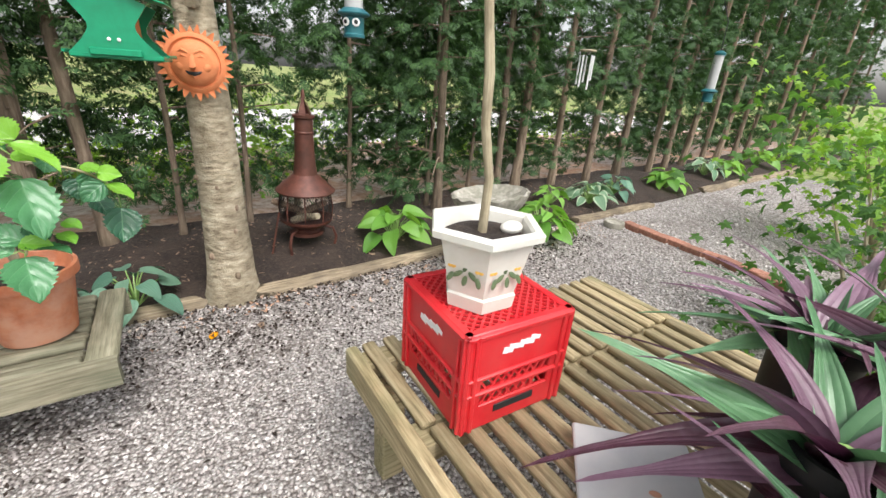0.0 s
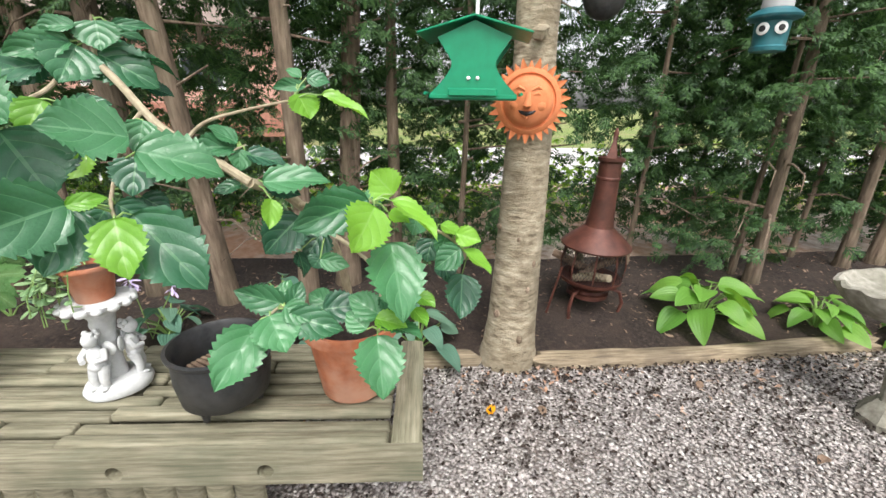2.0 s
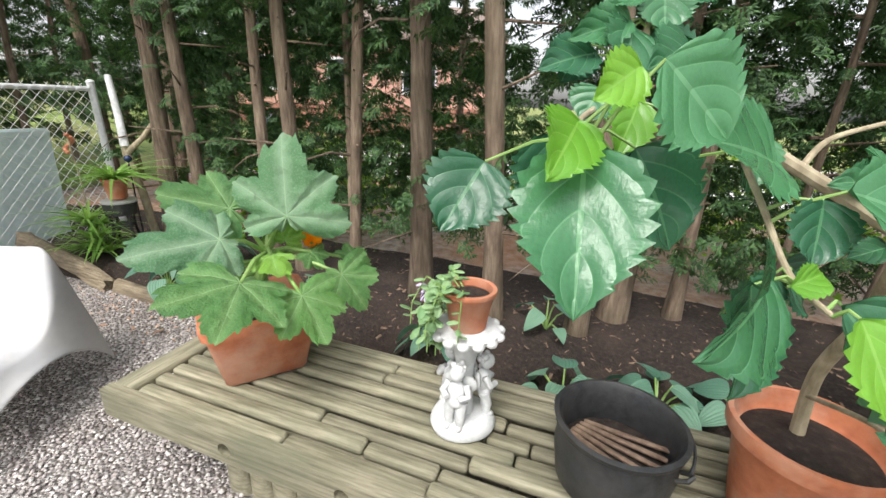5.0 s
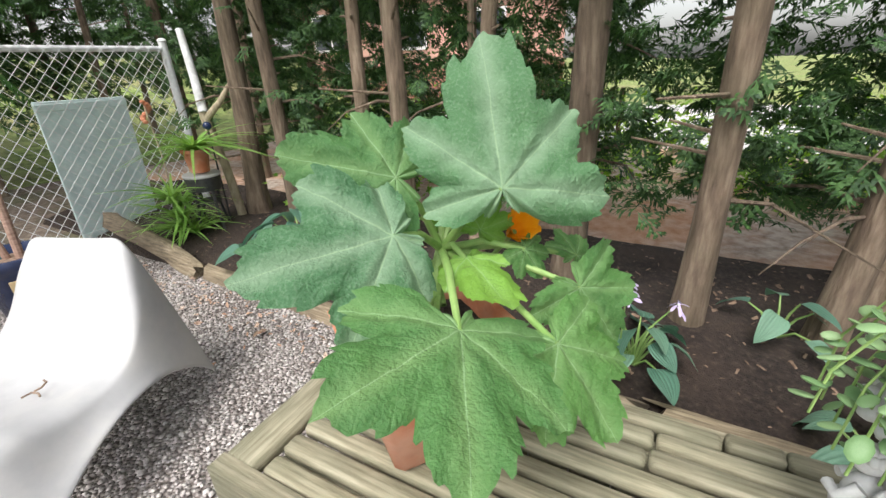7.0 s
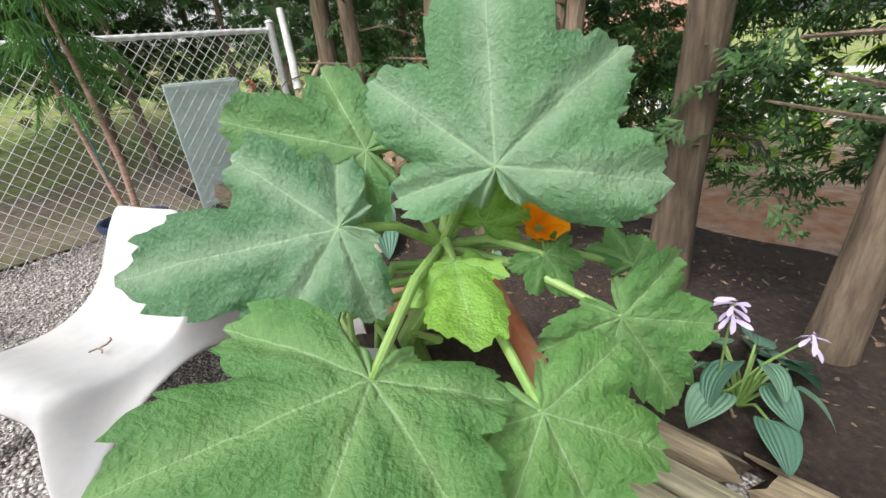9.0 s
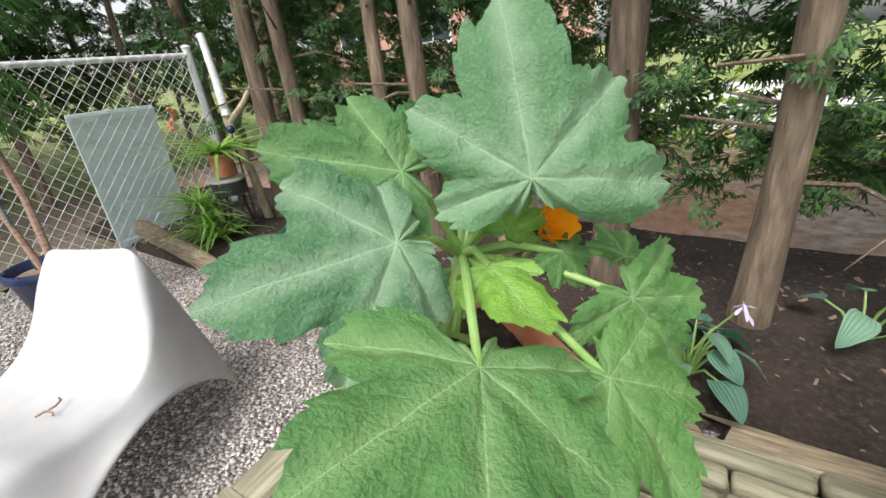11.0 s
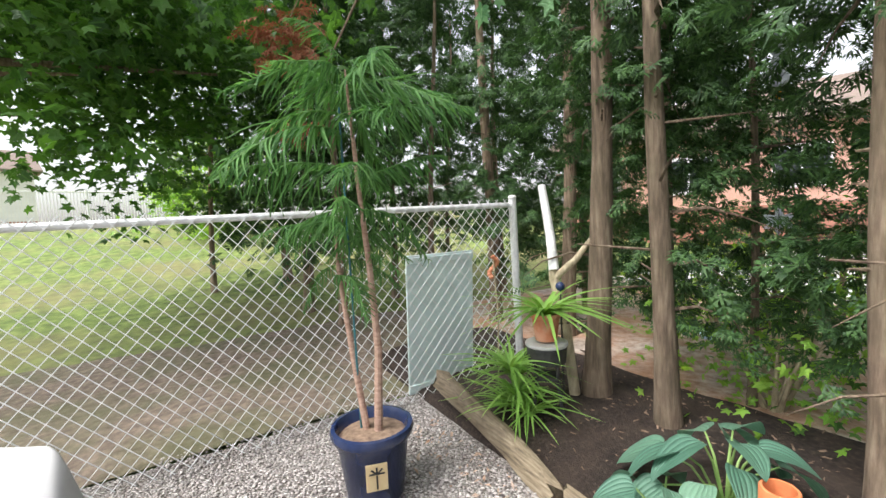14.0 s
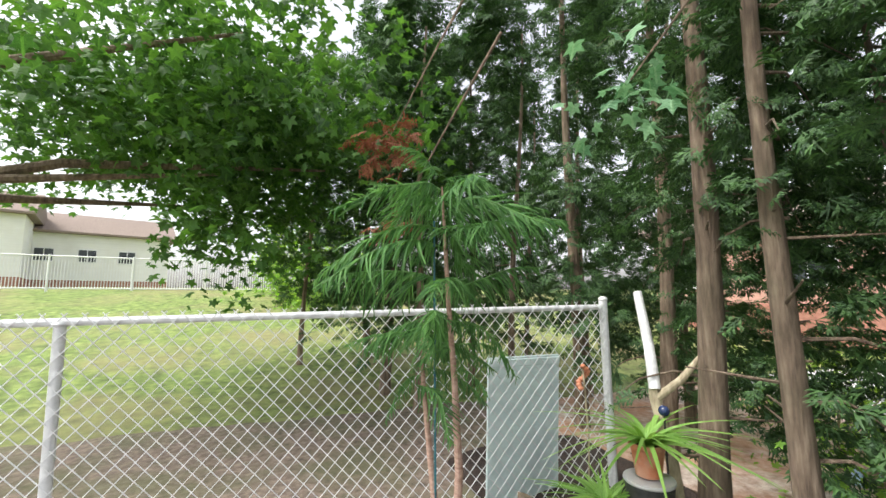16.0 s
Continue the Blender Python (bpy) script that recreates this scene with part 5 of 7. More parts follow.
def cherub_stand():
    g = Geo()
    g.lathe([(0.086, 0), (0.09, 0.012), (0.084, 0.024), (0.07, 0.036), (0.055, 0.042)], 32, wob=0.06)
    g.lathe([(0.03, 0.03), (0.026, 0.09), (0.024, 0.18), (0.034, 0.24), (0.055, 0.268), (0.083, 0.282), (0.086, 0.294), (0.076, 0.298)], 28)
    for k in range(14):
        a = 2 * math.pi * k / 14
        g.ball((0.083 * math.cos(a), 0.083 * math.sin(a), 0.286), (0.016, 0.016, 0.012), 8, 6)
    for k in range(3):
        m = pose(0, 0, 0, 0, 0, 120 * k + 55) @ pose(0.052, 0, 0.03)
        for sg in (-1, 1):
            g.tube([(0.006, sg * 0.014, 0), (0.012, sg * 0.016, 0.035), (0.0, sg * 0.014, 0.075)], [0.010, 0.013, 0.017], 10, m)
            g.ball((0.016, sg * 0.016, 0.004), (0.016, 0.009, 0.008), 8, 6, m)
            g.tube([(-0.002, sg * 0.024, 0.128), (0.012, sg * 0.036, 0.105), (0.03, sg * 0.016, 0.102)], [0.010, 0.009, 0.008], 8, m)
            g.ball((-0.02, sg * 0.025, 0.12), (0.008, 0.022, 0.024), 8, 6, m)
        g.ball((0.0, 0, 0.10), (0.021, 0.025, 0.038), 14, 10, m)
        g.ball((0.004, 0, 0.078), (0.023, 0.026, 0.02), 14, 8, m)
        g.ball((0.006, 0, 0.162), (0.021, 0.020, 0.023), 14, 10, m)
        for q in range(9):
            a = q * 0.7
            g.ball((-0.002 + 0.013 * math.cos(a), 0.014 * math.sin(a), 0.174 + 0.006 * math.sin(q * 2)), 0.0085, 7, 5, m)
    solid("cherub_pedestal", g, WHITE_STONE, "white stone pedestal of carved cherubs standing on the bench", "statue", m=pose(-2.31, 1.06, 0.399) @ Matrix.Scale(1.15, 4), sharp=60)


cherub_stand()


def succulent():
    clay_pot("small_pot", -2.31, 1.06, 0.740, 0.078, 0.125, "small terracotta pot standing on the cherub pedestal")
    s = thing("trailing_succulent", pose(-2.31, 1.06, 0.85), "pale green trailing succulent with oval leaves", "plant")
    rnd = random.Random(6)
    lf = [Geo().ball((0, 0.5, 0), (0.33, 0.5, 0.1), 9, 6).mesh("leaf", SUCCULENT) for _ in range(1)]
    for k in range(15):
        a = radians(215 + rnd.gauss(0, 45))
        l = rnd.uniform(0.09, 0.17)
        drop = rnd.uniform(0.04, 0.24)
        pts = [Vector((math.cos(a) * 0.04, math.sin(a) * 0.04, 0.0)), Vector((math.cos(a) * l * 0.75, math.sin(a) * l * 0.75, 0.035)), Vector((math.cos(a) * l, math.sin(a) * l, -drop * 0.4)), Vector((math.cos(a) * l * 1.03, math.sin(a) * l * 1.03, -drop))]
        part("stem", Geo().tube(pts, 0.002, 5), STEM_GREEN, s)
        for q in range(8):
            f = 0.5 + q / 8 * 2.45
            i = min(int(f), 2)
            p = pts[i].lerp(pts[i + 1], f - i)
            d = Vector((rnd.gauss(0, 1), rnd.gauss(0, 1), rnd.uniform(-0.8, 0.3)))
            leaf_at(s, p, d, rnd.uniform(0.026, 0.042), rnd, lf)


succulent()


# ---------- squash in its square pot ----------
def squash_leaf(size, seed, reach, cup=0.10, deep=0.33):
    """A lobed, toothed, puckered blade around its stalk; the tip runs along +y. reach: the seven lobes' lengths."""
    g = Geo()
    na, nr = 216, 18
    lobes = (0, 50, -50, 100, -100, 146, -146)
    vs, fs, uv = [(0, 0, 0)], [], [(0.5, 0.5)]
    rim = []
    for k in range(na):
        a = 360 * k / na - 180
        best = 0.0
        for c, r in zip(lobes, reach):
            dl = abs((a - c + 180) % 360 - 180)
            best = max(best, r * (1 - deep * (dl / 26) ** 1.8))
        notch = min(1, (180 - abs(a)) / 26)
        saw = (k % 6) / 6 if a < 0 else 1 - (k % 6) / 6
        rim.append(size * max(best, 0.12) * (0.12 + 0.88 * notch ** 0.7) * (1 + 0.08 * noise.noise(Vector((a * 0.07, seed, 0))) + 0.085 * (saw - 0.5) + 0.06 * noise.noise(Vector((a * 0.35, seed, 3)))))
    for i in range(1, nr + 1):
        q = i / nr
        for k in range(na):
            a = 360 * k / na - 180
            rad = rim[k] if q > 0.93 else 0.5 * rim[k] + 0.25 * (rim[(k + 2) % na] + rim[k - 2])
            x, y = math.sin(radians(a)) * rad * q, math.cos(radians(a)) * rad * q
            vein = min(abs((a - c + 180) % 360 - 180) for c in lobes)
            z = -cup * size * q * q + 0.07 * size * q * (1 - math.exp(-(vein / 8) ** 2)) + 0.07 * size * q * noise.noise(Vector((x * 2.2 / size, y * 2.2 / size, seed))) + 0.03 * size * noise.noise(Vector((x * 9 / size, y * 9 / size, seed)))
            z += 0.05 * size * q ** 3 * math.sin(radians(a) * 5 + seed)
            vs.append((x, y, z))
            uv.append((0.5 + 0.5 * x / size, 0.5 + 0.5 * y / size))
    for k in range(na):
        fs.append((0, 1 + (k + 1) % na, 1 + k))
        for i in range(nr - 1):
            j = (k + 1) % na
            a, b = 1 + i * na, 1 + (i + 1) * na
            fs.append((a + k, a + j, b + j, b + k))
    return g.add(vs, fs, None, uv)


def squash_surface(name, dark, light, fleck):
    """Veins run out from the stalk along each lobe and fork to the sides; silvery flecks between."""
    mt, t, p = nodes_of(name)
    c = t.nodes.new("ShaderNodeTexCoord")
    sp = t.nodes.new("ShaderNodeSeparateXYZ")
    t.links.new(c.outputs["UV"], sp.inputs[0])
    x = mth(t, "MULTIPLY_ADD", sp.outputs[0], 2.0, -1.0)
    y = mth(t, "MULTIPLY_ADD", sp.outputs[1], 2.0, -1.0)
    r = mth(t, "SQRT", mth(t, "ADD", mth(t, "MULTIPLY", x, x), mth(t, "MULTIPLY", y, y)))
    th = mth(t, "ARCTAN2", x, y)
    step = radians(50)
    off = mth(t, "MULTIPLY", mth(t, "SUBTRACT", mth(t, "FRACT", mth(t, "ADD", mth(t, "DIVIDE", th, step), 0.5)), 0.5), step)
    dist = mth(t, "ABSOLUTE", mth(t, "MULTIPLY", off, r))
    main = mth(t, "SUBTRACT", 1.0, mth(t, "SMOOTH_MIN", mth(t, "DIVIDE", dist, mth(t, "MULTIPLY_ADD", r, -0.007, 0.010)), 1.0, 0.1))
    fk = mth(t, "PINGPONG", mth(t, "MULTIPLY", mth(t, "SUBTRACT", r, mth(t, "MULTIPLY", dist, 1.25)), 15.0), 1.0)
    side = mth(t, "MULTIPLY", mth(t, "GREATER_THAN", fk, 0.955), 0.14)
    net = noise_tex(t, 170, 6)
    vein = mth(t, "MAXIMUM", main, side)
    o = t.nodes.new("ShaderNodeObjectInfo")
    fac = mth(t, "MULTIPLY_ADD", noise_tex(t, 9, 4), 0.6, mth(t, "MULTIPLY_ADD", o.outputs["Random"], 0.6, -0.2))
    col = mixc(t, fac, dark, light)
    col = mixc(t, mth(t, "MULTIPLY", ramp(t, net, [(0.48, (0, 0, 0)), (0.66, (1, 1, 1))]), 0.22), col, fleck)
    band = mth(t, "SUBTRACT", 1.0, mth(t, "MINIMUM", mth(t, "DIVIDE", dist, mth(t, "MULTIPLY_ADD", noise_tex(t, 30, 4), 0.22, 0.02)), 1.0))
    col = mixc(t, mth(t, "MULTIPLY", band, 0.55), col, fleck)
    col = mixc(t, mth(t, "MULTIPLY", vein, 0.6), col, (0.34, 0.50, 0.29))
    t.links.new(col, p.inputs["Base Color"])
    p.inputs["Roughness"].default_value = 0.55
    cell = t.nodes.new("ShaderNodeTexVoronoi")
    cell.feature = "DISTANCE_TO_EDGE"
    cell.inputs["Scale"].default_value = 85
    t.links.new(c.outputs["Object"], cell.inputs["Vector"])
    pucker = mth(t, "SQRT", mth(t, "MINIMUM", mth(t, "MULTIPLY", cell.outputs["Distance"], 2.4), 1.0))
    low = mth(t, "ADD", mth(t, "MULTIPLY", mth(t, "POWER", fk, 4.0), -0.15), mth(t, "MULTIPLY", pucker, 0.17))
    bump(t, p, mth(t, "ADD", low, net), 0.9, 0.006)
    tr = t.nodes.new("ShaderNodeBsdfTranslucent")
    hs = t.nodes.new("ShaderNodeHueSaturation")
    hs.inputs["Value"].default_value, hs.inputs["Hue"].default_value = 1.7, 0.485
    t.links.new(col, hs.inputs["Color"])
    t.links.new(hs.outputs[0], tr.inputs[0])
    mx = t.nodes.new("ShaderNodeMixShader")
    mx.inputs[0].default_value = 0.28
    t.links.new(p.outputs[0], mx.inputs[1])
    t.links.new(tr.outputs[0], mx.inputs[2])
    t.links.new(mx.outputs[0], t.nodes["Material Output"].inputs[0])
    return mt


SQUASH_LEAF = squash_surface("squash_leaf", (0.05, 0.155, 0.045), (0.13, 0.30, 0.065), (0.21, 0.36, 0.14))
SILVER_LEAF = squash_surface("silvery_squash_leaf", (0.055, 0.16, 0.07), (0.12, 0.27, 0.11), (0.32, 0.45, 0.31))
YOUNG_LEAF = squash_surface("young_squash_leaf", (0.11, 0.27, 0.035), (0.24, 0.46, 0.06), (0.27, 0.48, 0.12))


def square_pot():
    p = thing("square_pot", pose(-3.045, 0.69, 0.40, 0, 0, -10) @ Matrix.Diagonal((1.04, 1.04, 0.95, 1)), "square tapered terracotta pot on the bench end", "pot")
    g, vs, fs = Geo(), [], []
    prof = [(0.128, 0.0), (0.132, 0.005), (0.170, 0.215), (0.180, 0.22), (0.187, 0.262), (0.183, 0.268), (0.164, 0.268), (0.158, 0.255), (0.15, 0.215)]
    for r, z in prof:
        c = r * 0.88
        for px, py in ((-c, -r), (c, -r), (r, -c), (r, c), (c, r), (-c, r), (-r, c), (-r, -c)):
            vs.append((px, py, z))
    for i in range(len(prof) - 1):
        for k in range(8):
            j = (k + 1) % 8
            fs.append((i * 8 + k, i * 8 + j, i * 8 + 8 + j, i * 8 + 8 + k))
    fs.append(tuple(range(7, -1, -1)))
    part("body", g.add(vs, fs), TERRACOTTA, p, sharp=50)
    so, n = Geo(), 14
    so.add([(0.151 * (2 * i / n - 1), 0.151 * (2 * j / n - 1), 0.214 + 0.012 * noise.noise(Vector((i * 0.7, j * 0.7, 1)))) for i in range(n + 1) for j in range(n + 1)],
           [(i * (n + 1) + j, (i + 1) * (n + 1) + j, (i + 1) * (n + 1) + j + 1, i * (n + 1) + j + 1) for i in range(n) for j in range(n)])
    part("soil", so, SOIL, p, "dark potting soil")
    part("plant_tag", Geo().box((0.046, 0.003, 0.13), None, 0.001), TRIM, p, "white plastic plant tag", m=pose(-0.105, -0.125, 0.255, 0, 0, 0) @ pose(0, 0, 0, 0, 0, 72) @ pose(0, 0, 0, 8, 0, 0))


square_pot()


def squash():
    o = Vector((-3.04, 0.69, 0.60))
    h = thing("squash_plant", Matrix.Translation(o), "large squash plant with broad lobed leaves and an orange flower", "plant")
    rnd = random.Random(21)
    core = Vector((-3.07, 0.755, 0.815))
    part("stem", Geo().tube([Vector((0, 0, -0.03)), Vector((-0.01, -0.02, 0.06)), Vector((0.0, 0.02, 0.13)), core - o], [0.022, 0.022, 0.019, 0.015], 10), STEM_GREEN, h, "thick knotted green stem")
    for k in range(8):
        a, r = k * 0.8 + 2.6, rnd.uniform(0.05, 0.085)
        pts = [core - o + Vector((0, -0.01, -0.03 - 0.012 * k)), Vector((r * math.cos(a), -0.05 + r * math.sin(a), 0.19 - 0.012 * k)), Vector((1.3 * r * math.cos(a + 0.5), -0.06 + 1.3 * r * math.sin(a + 0.5), 0.10)), Vector((0.7 * r * math.cos(a + 1.4), -0.05 + 0.7 * r * math.sin(a + 1.4), 0.04))]
        part("old_stalk", Geo().tube(pts, [0.008, 0.008, 0.0075, 0.005], 7), STEM_GREEN, h, "bent pale leafless stalk")
    # stalk end, run of the midrib, facing, size, the seven lobes
    plain = (1.0, 0.9, 0.9, 0.8, 0.8, 0.35, 0.35)
    blades = (
        ((-2.908, 0.783, 0.985), (-0.12, 0.047, 0.272), (0.78, -0.46, 0.43), 0.285, (1.0, 0.74, 0.72, 0.72, 0.52, 0.2, 0.2), 1),
        ((-3.063, 0.651, 0.997), (-0.08, -0.19, 0.06), (0.84, -0.19, 0.5), 0.212, (1.0, 0.72, 0.75, 0.62, 0.65, 0.3, 0.3), 0),
        ((-2.965, 0.585, 0.925), (-0.014, -0.266, -0.009), (0.72, -0.08, 0.68), 0.255, (1.0, 0.72, 0.8, 0.5, 0.5, 0.22, 0.22), 1),
        ((-2.763, 0.577, 0.846), (0.16, -0.10, -0.045), (0.41, 0.08, 0.9), 0.215, (1.0, 1.0, 0.85, 0.78, 0.68, 0.25, 0.3), 0),
    )
    smaller = (
        ((-2.717, 0.736, 0.778), (0.11, 0.02, -0.10), (0.68, 0.0, 0.72), 0.165, plain, 0),
        ((-2.827, 0.93, 0.765), (0.07, 0.05, -0.11), (0.85, -0.3, 0.42), 0.155, plain, 0),
        ((-2.918, 1.03, 0.776), (-0.05, 0.09, 0.03), (0.75, -0.3, 0.5), 0.095, plain, 0),
        ((-2.955, 0.735, 0.842), (0.19, -0.045, 0.0), (0.3, -0.1, 0.9), 0.18, (1.0, 0.5, 0.45, 0.32, 0.32, 0.2, 0.2), 2),
        ((-2.99, 0.80, 0.875), (0.02, 0.03, 0.08), (0.8, -0.3, 0.45), 0.08, plain, 2),
        ((-2.927, 0.869, 0.833), (0.05, 0.02, -0.06), (0.8, -0.2, 0.5), 0.07, plain, 0),
        ((-3.118, 0.792, 0.881), (0.0, -0.05, 0.0), (0.8, -0.1, 0.4), 0.055, plain, 2),
        ((-3.106, 0.842, 0.901), (0.0, 0.04, 0.03), (0.8, -0.1, 0.4), 0.055, plain, 2),
    )
    for i, (p, d, n, size, reach, kind) in enumerate(blades + smaller):
        p, d, n = Vector(p), Vector(d).normalized(), Vector(n).normalized()
        x = d.cross(n).normalized()
        n = x.cross(d)
        mid = core.lerp(p, 0.5) + Vector((0, 0, 0.02))
        part("leaf_stalk", Geo().tube([core - o, mid - o, p - n * 0.003 - o], [0.0095, 0.0075, 0.0055], 9), STEM_GREEN, h)
        leaf = part("leaf", squash_leaf(size, i, reach, 0.10 if size > 0.14 else 0.22), (SQUASH_LEAF, SILVER_LEAF, YOUNG_LEAF)[kind], h, sharp=180)
        leaf.matrix_local = Matrix.Translation(p - o) @ Matrix((x, d, n)).transposed().to_4x4()
    fl = thing("squash_flower", pose(-3.0, 0.90, 0.838, 20, 48, 10) @ Matrix.Scale(1.12, 4), "crumpled bright orange squash flower", "flower")
    for k in range(6):
        m = pose(0, 0, 0, 0, 0, 60 * k) @ pose(0, 0, 0, 58, 0, 0)
        part("petal", leaf_geo(0.075, 0.05, lambda v: math.sin(math.pi * min(v * 0.8 + 0.12, 1)), 8, 4, -0.1, 0.2, 0.06, seed=k), PETAL, fl, m=m, sharp=180)
    part("stalk", Geo().tube([(0, 0, 0.01), (0, 0.01, -0.05), (0.01, 0.0, -0.13)], 0.006, 7), STEM_GREEN, fl)
    box = thing("plastic_box", pose(-2.985, 0.60, 0.612, 6, 0, -35) @ Matrix.Scale(1.15, 4), "small white plastic box with dark slots on the potting soil", "box")
    part("body", Geo().box((0.09, 0.11, 0.06), pose(0, 0, 0.028), 0.014), WHITE_PLASTIC, box)
    # the lid stays closed; dark bars colour in the shade of its slots
    for k in (-1, 1):
        part("slot", Geo().box((0.018, 0.03, 0.006), None, 0.002), SOIL, box, "dark bar for the shade in a slot", m=pose(0.022 * k, 0.03, 0.0585))


squash()


# ---------- hung on and by the pale trunk ----------
def sun_plaque():
    s = thing("sun_plaque", Matrix.Translation((-1.232, 2.315, 1.385)) @ pose(0, 0, 0, 90, 0, 12), "terracotta sun face plaque fixed to the pale trunk", "plaque")
    part("disc", Geo().lathe([(0.0, -0.012), (0.135, -0.012), (0.14, 0.0), (0.132, 0.010), (0.118, 0.014), (0.112, 0.006), (0.106, 0.008), (0.099, 0.026), (0.08, 0.040), (0.05, 0.050), (0.002, 0.054)], 48), SUN_CLAY, s, sharp=50)
    ray = leaf_geo(0.052, 0.036, lambda v: (1 - v) ** 0.7, 6, 4, -0.05, 0.25).mesh("ray", SUN_CLAY, sharp=180)
    ray2 = leaf_geo(0.042, 0.032, lambda v: (1 - v) ** 0.8, 6, 4, 0.2, -0.3).mesh("ray", SUN_CLAY, sharp=180)
    for k in range(30):
        r = part("ray", ray if k % 2 else ray2, None, s)
        r.matrix_local = pose(0, 0, 0, 0, 0, 360 / 30 * k) @ pose(0, 0.126, 0.001, 4)
    part("nose", Geo().tube([(0, 0.035, 0.048), (0.002, 0.010, 0.062), (0, -0.014, 0.072), (0, -0.022, 0.054)], [0.009, 0.012, 0.018, 0.010], 10), SUN_CLAY, s)
    for sg in (-1, 1):
        part("eye", Geo().tube([(sg * 0.020, 0.026, 0.049), (sg * 0.040, 0.034, 0.046), (sg * 0.060, 0.025, 0.040)], [0.004, 0.009, 0.004], 8), SUN_CLAY, s)
        part("brow", Geo().tube([(sg * 0.014, 0.046, 0.050), (sg * 0.040, 0.058, 0.044), (sg * 0.066, 0.044, 0.034)], [0.005, 0.008, 0.004], 8), SUN_CLAY, s)
        part("cheek", Geo().ball((sg * 0.052, -0.016, 0.036), (0.028, 0.025, 0.016), 12, 8), SUN_CLAY, s)
    # no opening is cut: the mouth's inner shade is a matt black tube
    part("mouth", Geo().tube([(-0.044, -0.030, 0.044), (-0.022, -0.044, 0.050), (0.0, -0.049, 0.053), (0.022, -0.044, 0.050), (0.044, -0.030, 0.044)], [0.002, 0.007, 0.010, 0.007, 0.002], 8), DARK, s, "black bar for the shade of the open mouth")
    part("lip", Geo().tube([(-0.044, -0.038, 0.040), (0.0, -0.064, 0.048), (0.044, -0.038, 0.040)], [0.004, 0.009, 0.004], 8), SUN_CLAY, s)


sun_plaque()


def house_feeder():
    f = thing("bird_feeder", Matrix.Translation((-1.345, 1.96, 1.40)) @ pose(0, 0, 0, 0, 0, 18) @ Matrix.Scale(1.14, 4), "green metal house-shaped bird feeder hanging on a rod", "bird feeder")
    for sg in (-1, 1):
        vs, fs, n = [], [], 10
        prof = []
        for i in range(n + 1):
            k = i / n
            prof.append((0.135 - 0.075 * math.sin(min(k * 1.45, 1) * math.pi / 2) + 0.05 * max(0, k - 0.55) / 0.45, 0.16 * k))
        prof.append((0.0, 0.205))
        outl = [(-x, z) for x, z in prof[:-1]] + [prof[-1]] + [(x, z) for x, z in reversed(prof[:-1])]
        m = len(outl)
        for y in (0.0, 0.004):
            vs += [(x, y, z) for x, z in outl]
        fs = [tuple(range(m - 1, -1, -1)), tuple(range(m, 2 * m))] + [(i, (i + 1) % m, m + (i + 1) % m, m + i) for i in range(m)]
        part("end_plate", Geo().add(vs, fs), GREEN_PAINT, f, m=pose(0, sg * 0.085 - 0.002, 0), smooth=False)
        part("roof_panel", Geo().box((0.178, 0.225, 0.006), None, 0.002), GREEN_PAINT, f, m=pose(sg * 0.083, 0, 0.192, 0, sg * 15, 0))
        part("perch", Geo().tube([(sg * 0.148, -0.085, 0.005), (sg * 0.148, 0.085, 0.005)], 0.005, 8), GREEN_PAINT, f)
        part("screw", Geo().ball((0, 0, 0), (0.006, 0.004, 0.006), 8, 6), TRIM, f, "bright round screw head", m=pose(sg * 0.014, -0.091, 0.048))
    part("hopper", Geo().box((0.10, 0.16, 0.17), None, 0.003), SUN_CLAY, f, "orange seed hopper", m=pose(0, 0, 0.10))
    part("seed_tray", Geo().box((0.27, 0.176, 0.018), None, 0.004), GREEN_PAINT, f, m=pose(0, 0, -0.004))
    part("tray_lip", Geo().box((0.15, 0.012, 0.024), None, 0.004), GREEN_PAINT, f, m=pose(0, -0.094, 0.008))
    part("hanging_rod", Geo().tube([(0, 0, 0.2), (0.004, 0.0, 0.6), (0, 0.0, 1.3)], 0.006, 8), TRIM, f, "pale hanging rod")


house_feeder()


